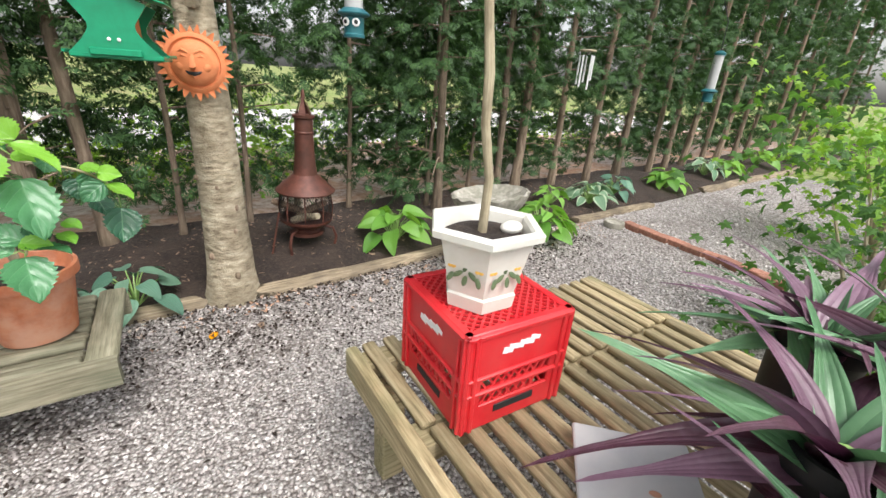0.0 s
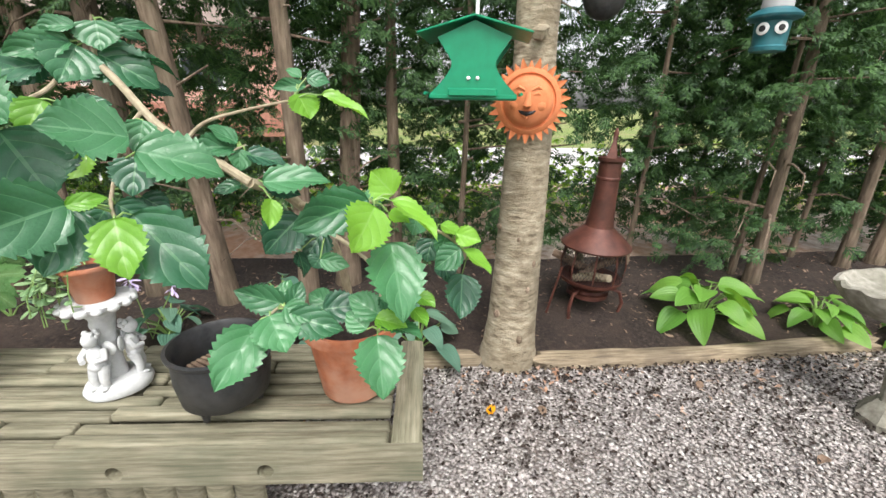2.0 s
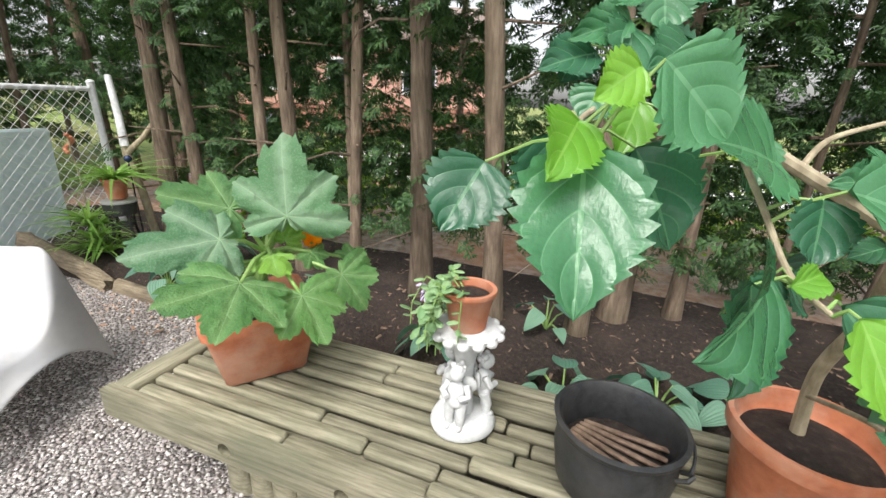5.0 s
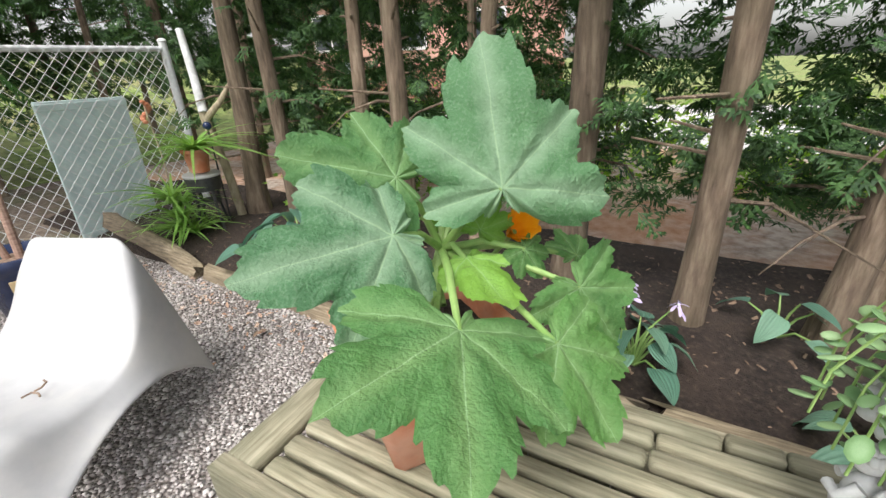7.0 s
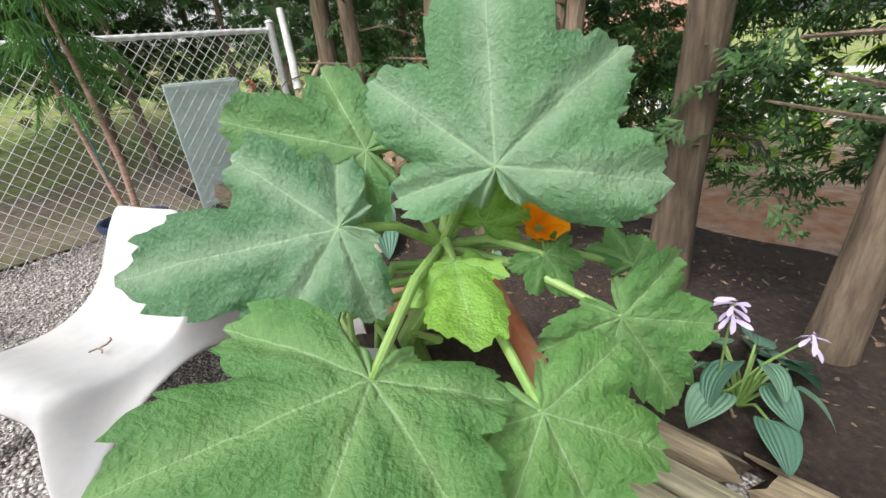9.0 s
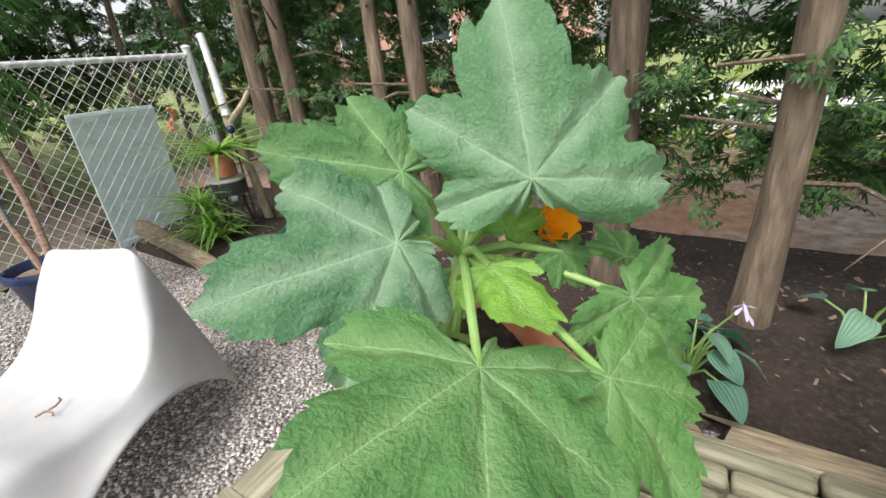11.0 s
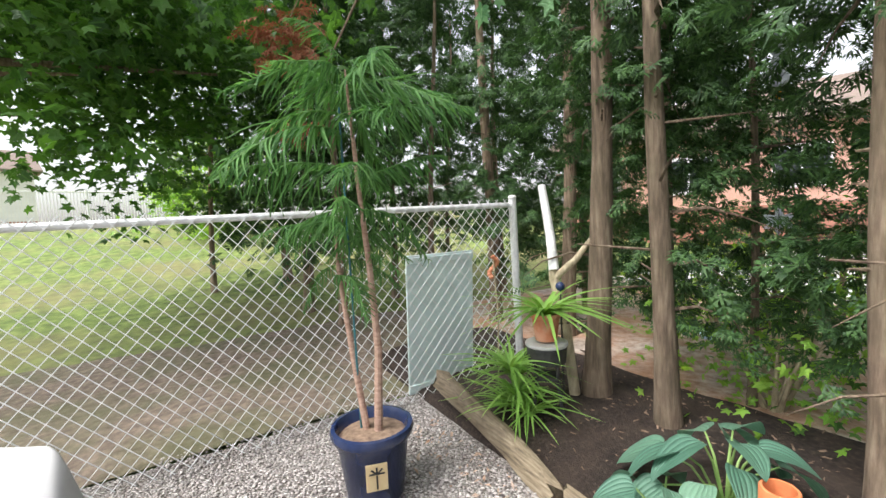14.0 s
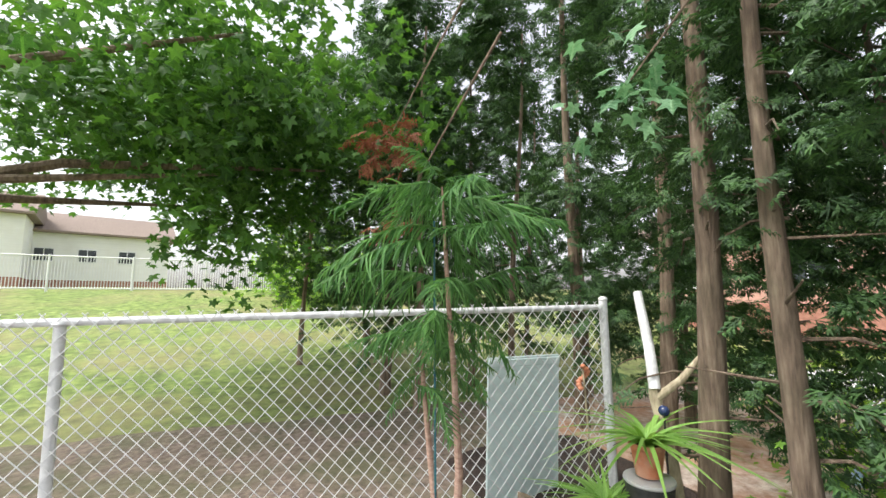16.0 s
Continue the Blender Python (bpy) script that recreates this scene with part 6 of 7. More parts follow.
def tube_feeder(x, y, z, eyes, label, s=1.0):
    f = thing("tube_feeder", pose(x, y, z, 0, 0, -10) @ Matrix.Scale(s, 4), label, "bird feeder", "hanging tube feeders")
    part("base", Geo().lathe([(0.0, 0), (0.048, 0.0), (0.05, 0.012), (0.046, 0.016), (0.048, 0.085), (0.05, 0.09)], 24), TEAL_PAINT, f)
    part("brim", Geo().lathe([(0.05, 0.085), (0.072, 0.094), (0.075, 0.1), (0.06, 0.112), (0.045, 0.122)], 28), TEAL_PAINT, f)
    part("clear_tube", Geo().lathe([(0.042, 0.12), (0.042, 0.42)], 20), WHITE_PLASTIC, f, "whitish seed tube")
    part("lid", Geo().lathe([(0.05, 0.42), (0.052, 0.44), (0.02, 0.46), (0.002, 0.462)], 20), TEAL_PAINT, f)
    part("hanging_wire", Geo().tube([(0, 0, 0.46), (0, 0, 1.0)] if eyes else [(0, 0, 0.46), (0, 0.02, 0.7), (0.05, 0.34, 0.95)], 0.002 if eyes else 0.004, 6), DARK, f)
    if eyes:
        part("hanger_arm", Geo().tube([(0, 0, 0.99), (-0.3, 0.03, 1.06), (-0.857, 0.082, 1.04)], 0.006, 6), DARK, f)
        for sg in (-1, 1):
            e = part("eye", Geo().lathe([(0.0, 0), (0.017, 0.0), (0.018, 0.004), (0.013, 0.007), (0.002, 0.007)], 18), TRIM, f, "white feeding port ring", m=pose(sg * 0.022, -0.044, 0.062, 90, 0, sg * 24))
            # raised black disc in place of the shaded hole
            part("port_shade", Geo().lathe([(0.0, 0.005), (0.010, 0.006), (0.008, 0.010), (0.001, 0.011)], 14), DARK, e, "black disc for the shade in the port hole")


tube_feeder(-0.44, 2.21, 1.545, True, "teal tube bird feeder with two white-ringed ports")
tube_feeder(4.55, 6.55, 1.28, False, "blue-green tube bird feeder hanging by the hedge", 1.6)
sack = Geo()
sack.ball((0, 0, 0), (0.10, 0.08, 0.11), 18, 12)
solid("seed_sack", sack, BLACK_IRON, "dark net seed ball hanging among branches", "bird feeder", m=pose(-1.02, 2.72, 1.86))
part("hanging_wire", Geo().tube([(0, 0, 0.1), (0, 0, 0.9)], 0.002, 5), DARK, bpy.data.objects["seed_sack"])
pole = Geo().tube([(0, 0, 0), (0.01, 0, 0.8), (0.0, 0.02, 1.7), (0.03, 0.0, 2.6)], [0.014, 0.012, 0.011, 0.009], 8)
solid("thin_pole", pole, TWIG, "thin bare wooden pole standing in the bed", "pole", m=pose(0.07, 4.61, 0.07, 0, -3, 0))




def wind_chime():
    c = thing("wind_chime", pose(1.87, 5.05, 1.36), "wind chime of pale tubes hanging in the hedge", "wind chime")
    part("top_disc", Geo().lathe([(0.0, 0.40), (0.09, 0.40), (0.095, 0.41), (0.09, 0.42), (0.002, 0.425)], 20), TWIG, c)
    part("hanging_wire", Geo().tube([(0, 0, 0.42), (0, 0, 1.1)], 0.002, 5), DARK, c)
    for k in range(5):
        a = 2 * math.pi * k / 5
        x, y, l = 0.08 * math.cos(a), 0.08 * math.sin(a), 0.26 + 0.025 * k
        tube = part("chime_tube", Geo().tube([(0, 0, -l), (0, 0, 0)], 0.011, 8), TRIM, c, m=pose(x, y, 0.36))
        part("cord", Geo().tube([(0, 0, 0), (0, 0, 0.045)], 0.0015, 4), DARK, tube)


wind_chime()


# ---------- chiminea ----------
def chiminea():
    c = thing("chiminea", pose(-0.945, 3.11, 0.085, 0, 2, 0) @ Matrix.Scale(1.04, 4), "rusty brown steel chiminea standing in the soil bed", "chiminea")
    part("fire_bowl", Geo().lathe([(0.06, 0.16), (0.13, 0.175), (0.185, 0.215), (0.19, 0.235), (0.175, 0.235), (0.12, 0.195), (0.05, 0.18)], 36), RUST, c, "rusted shallow fire bowl")
    part("base_ring", Geo().lathe([(0.10, 0.10), (0.125, 0.11), (0.125, 0.135), (0.10, 0.14), (0.08, 0.165)], 30), RUST, c)
    for k in range(9):
        a = 2 * math.pi * k / 9
        part("upright", Geo().tube([(0.182 * math.cos(a), 0.182 * math.sin(a), 0.23), (0.192 * math.cos(a), 0.192 * math.sin(a), 0.33), (0.172 * math.cos(a), 0.172 * math.sin(a), 0.44)], 0.005, 6), RUST, c)
    mesh = Geo()
    for i in range(60):
        for sg in (-1, 1):
            pts = []
            for q in range(7):
                a = 2 * math.pi * (i + sg * q * 0.9) / 60
                z = 0.235 + 0.21 * q / 6
                r = 0.187 + 0.008 * math.sin(q / 6 * math.pi) - 0.016 * q / 6
                pts.append((r * math.cos(a), r * math.sin(a), z))
            mesh.tube(pts, 0.0011, 3)
    part("spark_mesh", mesh, DARK, c, "dark woven spark mesh")
    part("hood", Geo().lathe([(0.205, 0.435), (0.208, 0.445), (0.16, 0.495), (0.11, 0.535), (0.085, 0.56)], 36), RUST, c)
    part("flue", Geo().lathe([(0.085, 0.555), (0.075, 0.62), (0.066, 0.74), (0.063, 0.84), (0.067, 0.845), (0.067, 0.855), (0.063, 0.86), (0.062, 0.94), (0.074, 0.95), (0.075, 0.965), (0.06, 0.97)], 30), RUST, c)
    for k in range(4):
        a = radians(90 * k)
        vs = [(0.05, -0.028, 0.965), (0.05, 0.028, 0.965), (0.008, 0.0, 1.10), (0.046, -0.024, 0.965), (0.046, 0.024, 0.965)]
        part("cap_fin", Geo().add(vs, [(0, 1, 2), (3, 2, 4), (0, 2, 3), (1, 4, 2), (0, 3, 4, 1)], pose(0, 0, 0, 0, 0, 90 * k)), RUST, c, smooth=False)
    part("finial", Geo().lathe([(0.012, 1.06), (0.014, 1.10), (0.004, 1.13)], 10), RUST, c)
    for k in range(3):
        a = radians(120 * k + 250)
        ca, sa = math.cos(a), math.sin(a)
        part("leg", Geo().tube([(0.11 * ca, 0.11 * sa, 0.17), (0.19 * ca, 0.19 * sa, 0.15), (0.215 * ca, 0.215 * sa, 0.08), (0.20 * ca, 0.20 * sa, 0.0), (0.225 * ca, 0.225 * sa, -0.03)], 0.011, 8), RUST, c)
    part("poker", Geo().tube([(-0.16, -0.13, 0.30), (-0.21, -0.19, -0.03)], 0.007, 6), RUST, c, "rusty poker rod")


chiminea()
for k in range(4):
    lg = Geo().tube([(0, 0, 0), (0.12, 0.02, 0.03), (0.26, 0.0, 0.05)], [0.026, 0.03, 0.024], 10)
    solid("fire_log", lg, SOIL_CHIP if k % 2 else PALE_BARK, "charred split firewood in the chiminea bowl", "firewood", "chiminea firewood", m=pose(-1.03 + 0.03 * k, 3.06 + 0.025 * k, 0.31 + 0.014 * k, 0, -8, 70 * k - 30))


# ---------- bird bath ----------
def bird_bath():
    b = thing("bird_bath", pose(0.50, 2.74, 0.0, -3, -7, 0), "weathered concrete bird bath with a scalloped bowl", "bird bath")
    vs, fs, seg = [], [], 64
    prof = [(0.05, 0.505), (0.10, 0.51), (0.17, 0.535), (0.235, 0.60), (0.262, 0.665), (0.266, 0.682), (0.25, 0.686), (0.225, 0.655), (0.15, 0.622), (0.02, 0.612)]
    for r, z in prof:
        for k in range(seg):
            a = 2 * math.pi * k / seg
            q = r * (1 + 0.055 * abs(math.sin(a * 7)) * (r / 0.26) ** 2)
            vs.append((q * math.cos(a), q * math.sin(a), z - 0.012 * abs(math.sin(a * 7)) * (r / 0.26) ** 4))
    for i in range(len(prof) - 1):
        for k in range(seg):
            j = (k + 1) % seg
            fs.append((i * seg + k, i * seg + j, (i + 1) * seg + j, (i + 1) * seg + k))
    fs += [tuple(range(seg - 1, -1, -1)), tuple(range((len(prof) - 1) * seg, len(prof) * seg))]
    part("bowl", Geo().add(vs, fs), CONCRETE, b, sharp=60)
    vs, fs, seg = [], [], 48
    prof = [(0.072, 0.10), (0.062, 0.14), (0.058, 0.30), (0.062, 0.44), (0.072, 0.49), (0.085, 0.515)]
    for r, z in prof:
        for k in range(seg):
            a = 2 * math.pi * k / seg
            q = r * (1 - 0.10 * (k % 4 == 0))
            vs.append((q * math.cos(a), q * math.sin(a), z))
    for i in range(len(prof) - 1):
        for k in range(seg):
            j = (k + 1) % seg
            fs.append((i * seg + k, i * seg + j, (i + 1) * seg + j, (i + 1) * seg + k))
    part("column", Geo().add(vs, fs), CONCRETE, b, sharp=60)
    part("foot", Geo().lathe([(0.135, -0.01), (0.14, 0.04), (0.125, 0.055), (0.115, 0.075), (0.09, 0.10), (0.074, 0.12)], 8), CONCRETE, b, sharp=30)


bird_bath()


# ---------- hostas ----------
HOSTA_MESH = {}
for key, mt in (("light", HOSTA_LIGHT), ("blue", HOSTA_BLUE), ("pale", HOSTA_PALE)):
    HOSTA_MESH[key] = [leaf_geo(1.0, 0.90, heart, 16, 8, 0.35 + 0.12 * k, 0.22, 0.012, seed=k).mesh("leaf", mt, sharp=180) for k in range(3)]


def hosta(x, y, n, size, key, label, seed, spread=1.0, flower=False):
    lay, ground_z = (west, on_west) if x < -2.5 else (pose, on_bed)
    h = thing("hosta", lay(x, y, ground_z(x, y) - 0.015), label, "plant", "hostas")
    rnd = random.Random(seed)
    for k in range(n):
        a = k * 2.4 + rnd.uniform(-0.3, 0.3)
        q = (k + 0.5) / n
        up = 1.7 - 1.1 * q
        reach = size * (0.3 + 1.0 * q) * spread
        tip = Vector((math.cos(a) * reach, math.sin(a) * reach, size * up * 0.9 + 0.02))
        part("stalk", Geo().tube([(0, 0, 0), tip * 0.55 + Vector((0, 0, size * 0.25)), tip], [0.006, 0.005, 0.0035], 5), STEM_GREEN, h)
        d = Vector((math.cos(a), math.sin(a), rnd.uniform(-0.2, 0.35) - 0.25 * q))
        leaf_at(h, tip, d, 1.15 * size * rnd.uniform(0.75, 1.15), rnd, HOSTA_MESH[key])
    return h


LH, BH = "hosta with broad light green leaves in the bed", "blue-green hosta with broad ribbed leaves in the bed"
for i, (x, y, n, s, key) in enumerate(((-0.25, 3.33, 22, 0.17, "light"), (0.42, 3.6, 20, 0.13, "light"), (1.12, 3.62, 26, 0.19, "light"), (2.1, 4.75, 22, 0.16, "pale"), (2.6, 5.15, 16, 0.15, "blue"), (3.72, 5.75, 24, 0.17, "light"), (5.0, 6.7, 20, 0.17, "pale"), (5.6, 6.95, 22, 0.17, "light"),
                                       (7.1, 8.0, 20, 0.19, "light"), (8.6, 8.9, 22, 0.2, "light"), (10.0, 9.7, 22, 0.2, "light"), (11.6, 10.7, 20, 0.22, "light"), (1.55, 4.6, 14, 0.12, "light"))):
    hosta(x, y, n, s, key, LH if key == "light" else BH, i + 1)
hosta(-4.92, 0.62, 16, 0.20, "blue", BH, 40)
hosta(-4.86, 0.34, 7, 0.14, "blue", BH, 41)
hosta(-4.12, 1.1, 5, 0.08, "blue", "small young hosta in the dark soil", 42)
hosta(-3.08, 1.5, 16, 0.13, "blue", "dark green hosta with lilac flowers near the bench", 43)
hosta(-2.85, 2.1, 6, 0.12, "blue", BH, 44)
hosta(-2.35, 1.75, 12, 0.13, "blue", BH, 45)
hosta(-1.75, 2.25, 14, 0.14, "blue", "dark blue-green hosta behind the bench end", 46)
hosta(-2.05, 2.05, 12, 0.12, "blue", BH, 47)


def hosta_flower():
    f = thing("hosta_flower", west(-3.08, 1.40, 0.1), "lilac hosta flower spike with drooping bells", "flower")
    part("stalk", Geo().tube([(0, 0, 0), (0.005, -0.02, 0.2), (0.02, -0.05, 0.38)], 0.003, 6), STEM_GREEN, f)
    bell = leaf_geo(0.05, 0.018, lambda v: 0.3 + 0.7 * v if v < 0.8 else 3.2 * (1 - v) + 0.2, 6, 2, 0.3, 0.2).mesh("petal", LILAC, sharp=180)
    rnd = random.Random(2)
    for k in range(16):
        a = k * 2.4
        leaf_at(f, Vector((0.018, -0.045, 0.33 + 0.004 * k)), Vector((math.cos(a), math.sin(a), rnd.uniform(-0.9, 0.4))), rnd.uniform(0.8, 1.2), rnd, [bell], "petal")
    part("stalk", Geo().tube([(0, 0, 0), (0.06, 0.06, 0.18), (0.12, 0.10, 0.30)], 0.003, 6), STEM_GREEN, f)
    for k in range(7):
        a = k * 2.4
        leaf_at(f, Vector((0.12, 0.10, 0.29 + 0.004 * k)), Vector((math.cos(a), math.sin(a), rnd.uniform(-0.9, 0.4))), rnd.uniform(0.8, 1.1), rnd, [bell], "petal")


hosta_flower()


# ---------- oyster plants on the table ----------
def oyster(x, y, z, n, size, seed, lean=(0, 0)):
    pz = thing("plastic_pot", pose(x, y, 0.541), "dark plastic nursery pot on the slatted table", "pot", "nursery pots")
    part("body", Geo().lathe(pot_geo(0.10, z - 0.541, 0.72, 0.12), 28), DARK, pz, sharp=50)
    part("soil", Geo().lathe([(0.086, (z - 0.541) * 0.8), (0.002, (z - 0.541) * 0.84)], 18), SOIL, pz, "dark potting soil")
    o = thing("oyster_plant", pose(x, y, z - 0.06), "oyster plant with long green leaves, purple underneath", "plant", "oyster plants")
    rnd = random.Random(seed)
    kinds = [leaf_geo(1.0, 0.20, lance, 14, 4, 0.25 + 0.12 * k, 0.5, 0.0, seed=k).mesh("leaf", OYSTER if k < 2 else OYSTER_PURPLE, sharp=180) for k in range(4)]
    for k in range(n):
        a = k * 2.4 + rnd.uniform(-0.3, 0.3)
        up = rnd.uniform(0.1, 1.5)
        d = Vector((math.cos(a) + lean[0], math.sin(a) + lean[1], up))
        leaf_at(o, Vector((math.cos(a) * 0.02, math.sin(a) * 0.02, 0.01 * k / n)), d, size * rnd.uniform(0.7, 1.2), rnd, kinds)
    part("stem", Geo().tube([(0, 0, -0.08), (0, 0, 0.05)], 0.018, 8), STEM_GREEN, o)


oyster(0.54, 0.42, 0.90, 34, 0.38, 1)
oyster(0.80, 0.72, 0.92, 34, 0.38, 2)
oyster(0.42, 0.20, 0.86, 26, 0.34, 3)
oyster(0.84, 0.46, 0.95, 30, 0.38, 4)
wb = thing("white_board", pose(0.375, 0.635, 0.575, 4, 0, -17), "white foam board lying on the slatted table", "board")
part("panel", Geo().box((0.28, 0.22, 0.016), None, 0.004), WHITE_PLASTIC, wb)
part("stain", Geo().ball((0.03, -0.05, 0.0085), (0.014, 0.008, 0.0012), 10, 6), TERRACOTTA, wb, "small rusty spot")


# ---------- far corner: stool, spider plants, peeled branch, board ----------
def stool():
    s = thing("plant_stool", west(-5.84, 0.14, on_west(-5.84, 0.14) - 0.01), "small black metal stool with a round white top", "stool")
    h = 0.53 - on_west(-5.84, 0.14)
    part("top", Geo().lathe([(0.0, h - 0.02), (0.125, h - 0.02), (0.13, h - 0.012), (0.128, h), (0.0, h + 0.001)], 32), WHITE_PLASTIC, s, "round white top")
    part("apron", Geo().lathe([(0.108, h - 0.12), (0.114, h - 0.12), (0.124, h - 0.018), (0.12, h - 0.018)], 28), BLACK_IRON, s)
    for k in range(4):
        a = radians(90 * k + 30)
        part("leg", Geo().tube([(0.10 * math.cos(a), 0.10 * math.sin(a), h - 0.03), (0.085 * math.cos(a), 0.085 * math.sin(a), h * 0.5), (0.125 * math.cos(a), 0.125 * math.sin(a), 0.0)], 0.011, 8), BLACK_IRON, s)
    part("stretcher", Geo().lathe([(0.082, h * 0.5), (0.09, h * 0.5), (0.09, h * 0.53), (0.082, h * 0.53)], 24), BLACK_IRON, s)


stool()
clay_pot("spider_pot", *(WEST @ Vector((-5.84, 0.14, 0.531))), 0.095, 0.17, "terracotta pot standing on the white-topped stool")


def spider(x, y, z, n, size, seed, label, droop=0.9):
    s = thing("spider_plant", west(x, y, z), label, "plant", "spider plants")
    rnd = random.Random(seed)
    kinds = [leaf_geo(1.0, 0.10, lambda v: (0.5 + 0.5 * min(1, v * 5)) * (1 - v) ** 0.6, 14, 2, droop + 0.25 * k, 0.5).mesh("leaf", SPIDER, sharp=180) for k in range(3)]
    for k in range(n):
        a = k * 2.4
        leaf_at(s, Vector((math.cos(a) * 0.02, math.sin(a) * 0.02, 0)), Vector((math.cos(a), math.sin(a), rnd.uniform(0.6, 3.0))), size * rnd.uniform(0.6, 1.15), rnd, kinds)
    return s


spider(-5.84, 0.14, 0.68, 60, 0.34, 3, "yellow-green striped spider plant in a pot on the stool")
for k, (x, y, z) in enumerate(((-5.84, -0.10, 0.12), (-5.74, 0.0, 0.11), (-5.92, -0.04, 0.28), (-5.82, -0.09, 0.36), (-5.78, -0.06, 0.22))):
    spider(x, y, z, 40, 0.27, 10 + k, "small spider plant offset spilling beside the stool", 0.7)
gz = thing("gazing_ball", west(-5.93, 0.26, on_west(-5.93, 0.26)), "small dark blue ball on a thin stake", "ornament")
part("stake", Geo().tube([(0, 0, 0), (0, 0, 0.72)], 0.006, 6), BLACK_IRON, gz)
part("ball", Geo().ball((0, 0, 0.74), 0.03, 16, 10), BLUE_GLAZE, gz)
dry = thing("dried_flower", west(-6.3, -0.12, 0.0), "dry brownish flower head on a stalk by the fence", "flower")
part("stalk", Geo().tube([(0, 0, 0), (0.01, 0.02, 0.6), (0.0, 0.0, 1.02)], 0.006, 6), TWIG, dry)
for k in range(9):
    part("petal", Geo().ball((0.022 * math.cos(k * 0.7), 0.03 * math.sin(k * 0.7), 1.02 - 0.018 * k), (0.02, 0.02, 0.016), 8, 6), TERRACOTTA, dry)


def peeled_branch():
    b = thing("peeled_branch", west(-6.02, 0.36, on_west(-6.02, 0.36) - 0.03), "forked pale peeled branch standing in the bed", "branch")
    part("limb", Geo().tube([(0, 0, 0), (-0.02, -0.04, 0.45), (-0.06, -0.10, 0.80), (-0.13, -0.1, 1.1), (-0.26, -0.115, 1.42)], [0.036, 0.034, 0.032, 0.028, 0.024], 12), TWIG, b)
    part("white_limb", Geo().tube([(-0.055, -0.10, 0.86), (-0.13, -0.1, 1.1), (-0.265, -0.115, 1.435)], [0.034, 0.031, 0.027], 12), WHITE_STONE, b, "pale barkless upper limb")
    part("side_limb", Geo().tube([(-0.06, -0.10, 0.80), (-0.0, 0.03, 0.93), (0.03, 0.14, 1.08)], [0.026, 0.022, 0.014], 10), TWIG, b)


peeled_branch()
bd = thing("mint_board", Matrix.Translation(F0 + FD * 0.70 - FN * 0.12) @ pose(0, 0, 0, 0, 0, math.degrees(math.atan2(FD.y, FD.x))) @ pose(0, 0, 0, -4, 0, 0), "pale mint green board leaning behind the wire fence", "board")
part("panel", Geo().box((0.58, 0.02, 1.06), None, 0.004), MINT_BOARD, bd, m=pose(0, 0, 0.53))
for z in (0.05, 1.02):
    part("batten", Geo().box((0.58, 0.012, 0.05), None, 0.003), MINT_BOARD, bd, m=pose(0, 0.014, z))


# ---------- clay tube, blue pot with a soft pine ----------
tb = thing("clay_tube", west(-4.66, 0.62, on_west(-4.66, 0.62) - 0.02, 0, 1.5, 0), "upright terracotta tube with a whitish lower half, set in soil", "clay tube")
part("upper_half", Geo().lathe([(0.056, 0.16), (0.057, 0.29), (0.054, 0.296), (0.046, 0.296), (0.045, 0.2), (0.044, 0.16)], 28), SUN_CLAY, tb, sharp=50)
PALE_CLAY = surface("limed_clay", [(0.3, (0.48, 0.25, 0.18)), (0.7, (0.62, 0.46, 0.40))], 12, 0.9, 0.3, 40, stain=(0.62, 0.54, 0.5), stain_scale=8)
part("lower_half", Geo().lathe([(0.055, 0.0), (0.0565, 0.16), (0.044, 0.161)], 28), PALE_CLAY, tb, "lime-whitened lower half", sharp=50)


def blue_pot():
    p = thing("blue_pot", west(-5.25, -0.84, 0.0, 0, 0, 20) @ Matrix.Scale(1.14, 4), "dark blue glazed pot on the gravel with a beige palm panel", "pot")
    part("body", Geo().lathe([(0.11, 0.0), (0.118, 0.006), (0.15, 0.25), (0.168, 0.262), (0.175, 0.285), (0.17, 0.302), (0.155, 0.304), (0.148, 0.29), (0.14, 0.255)], 40), BLUE_GLAZE, p, sharp=50)
    part("soil", Geo().lathe([(0.142, 0.258), (0.08, 0.268), (0.002, 0.272)], 22), SOIL_CHIP, p, "coarse brown bark mulch")
    beige = surface("beige_panel", [(0.3, (0.55, 0.42, 0.22)), (0.7, (0.66, 0.53, 0.32))], 20, 0.5, 0.1)
    pm = pose(0, 0, 0, 0, 0, -5) @ pose(0.1365, 0, 0.145, 0, 7.5, 0) @ pose(0, 0, 0, 0, 0, 90)
    pn = part("panel", Geo().box((0.085, 0.006, 0.12), None, 0.002), beige, p, "beige square panel", m=pm)
    part("palm_trunk", Geo().box((0.007, 0.003, 0.06), None, 0.001), DARK, pn, "dark palm trunk motif", m=pose(0, -0.004, -0.02))
    for k in range(5):
        part("palm_frond", Geo().box((0.034, 0.003, 0.007), None, 0.001), DARK, pn, "dark palm frond motif", m=pose(0.014 * math.cos(k * 0.79), -0.004, 0.018 + 0.012 * math.sin(k * 0.79), 0, -k * 45, 0))


blue_pot()


PINE_BARK = surface("pinkish_bark", [(0.3, (0.24, 0.14, 0.10)), (0.7, (0.50, 0.34, 0.27))], 24, 0.85, 0.6, stretch=(1, 1, 3))


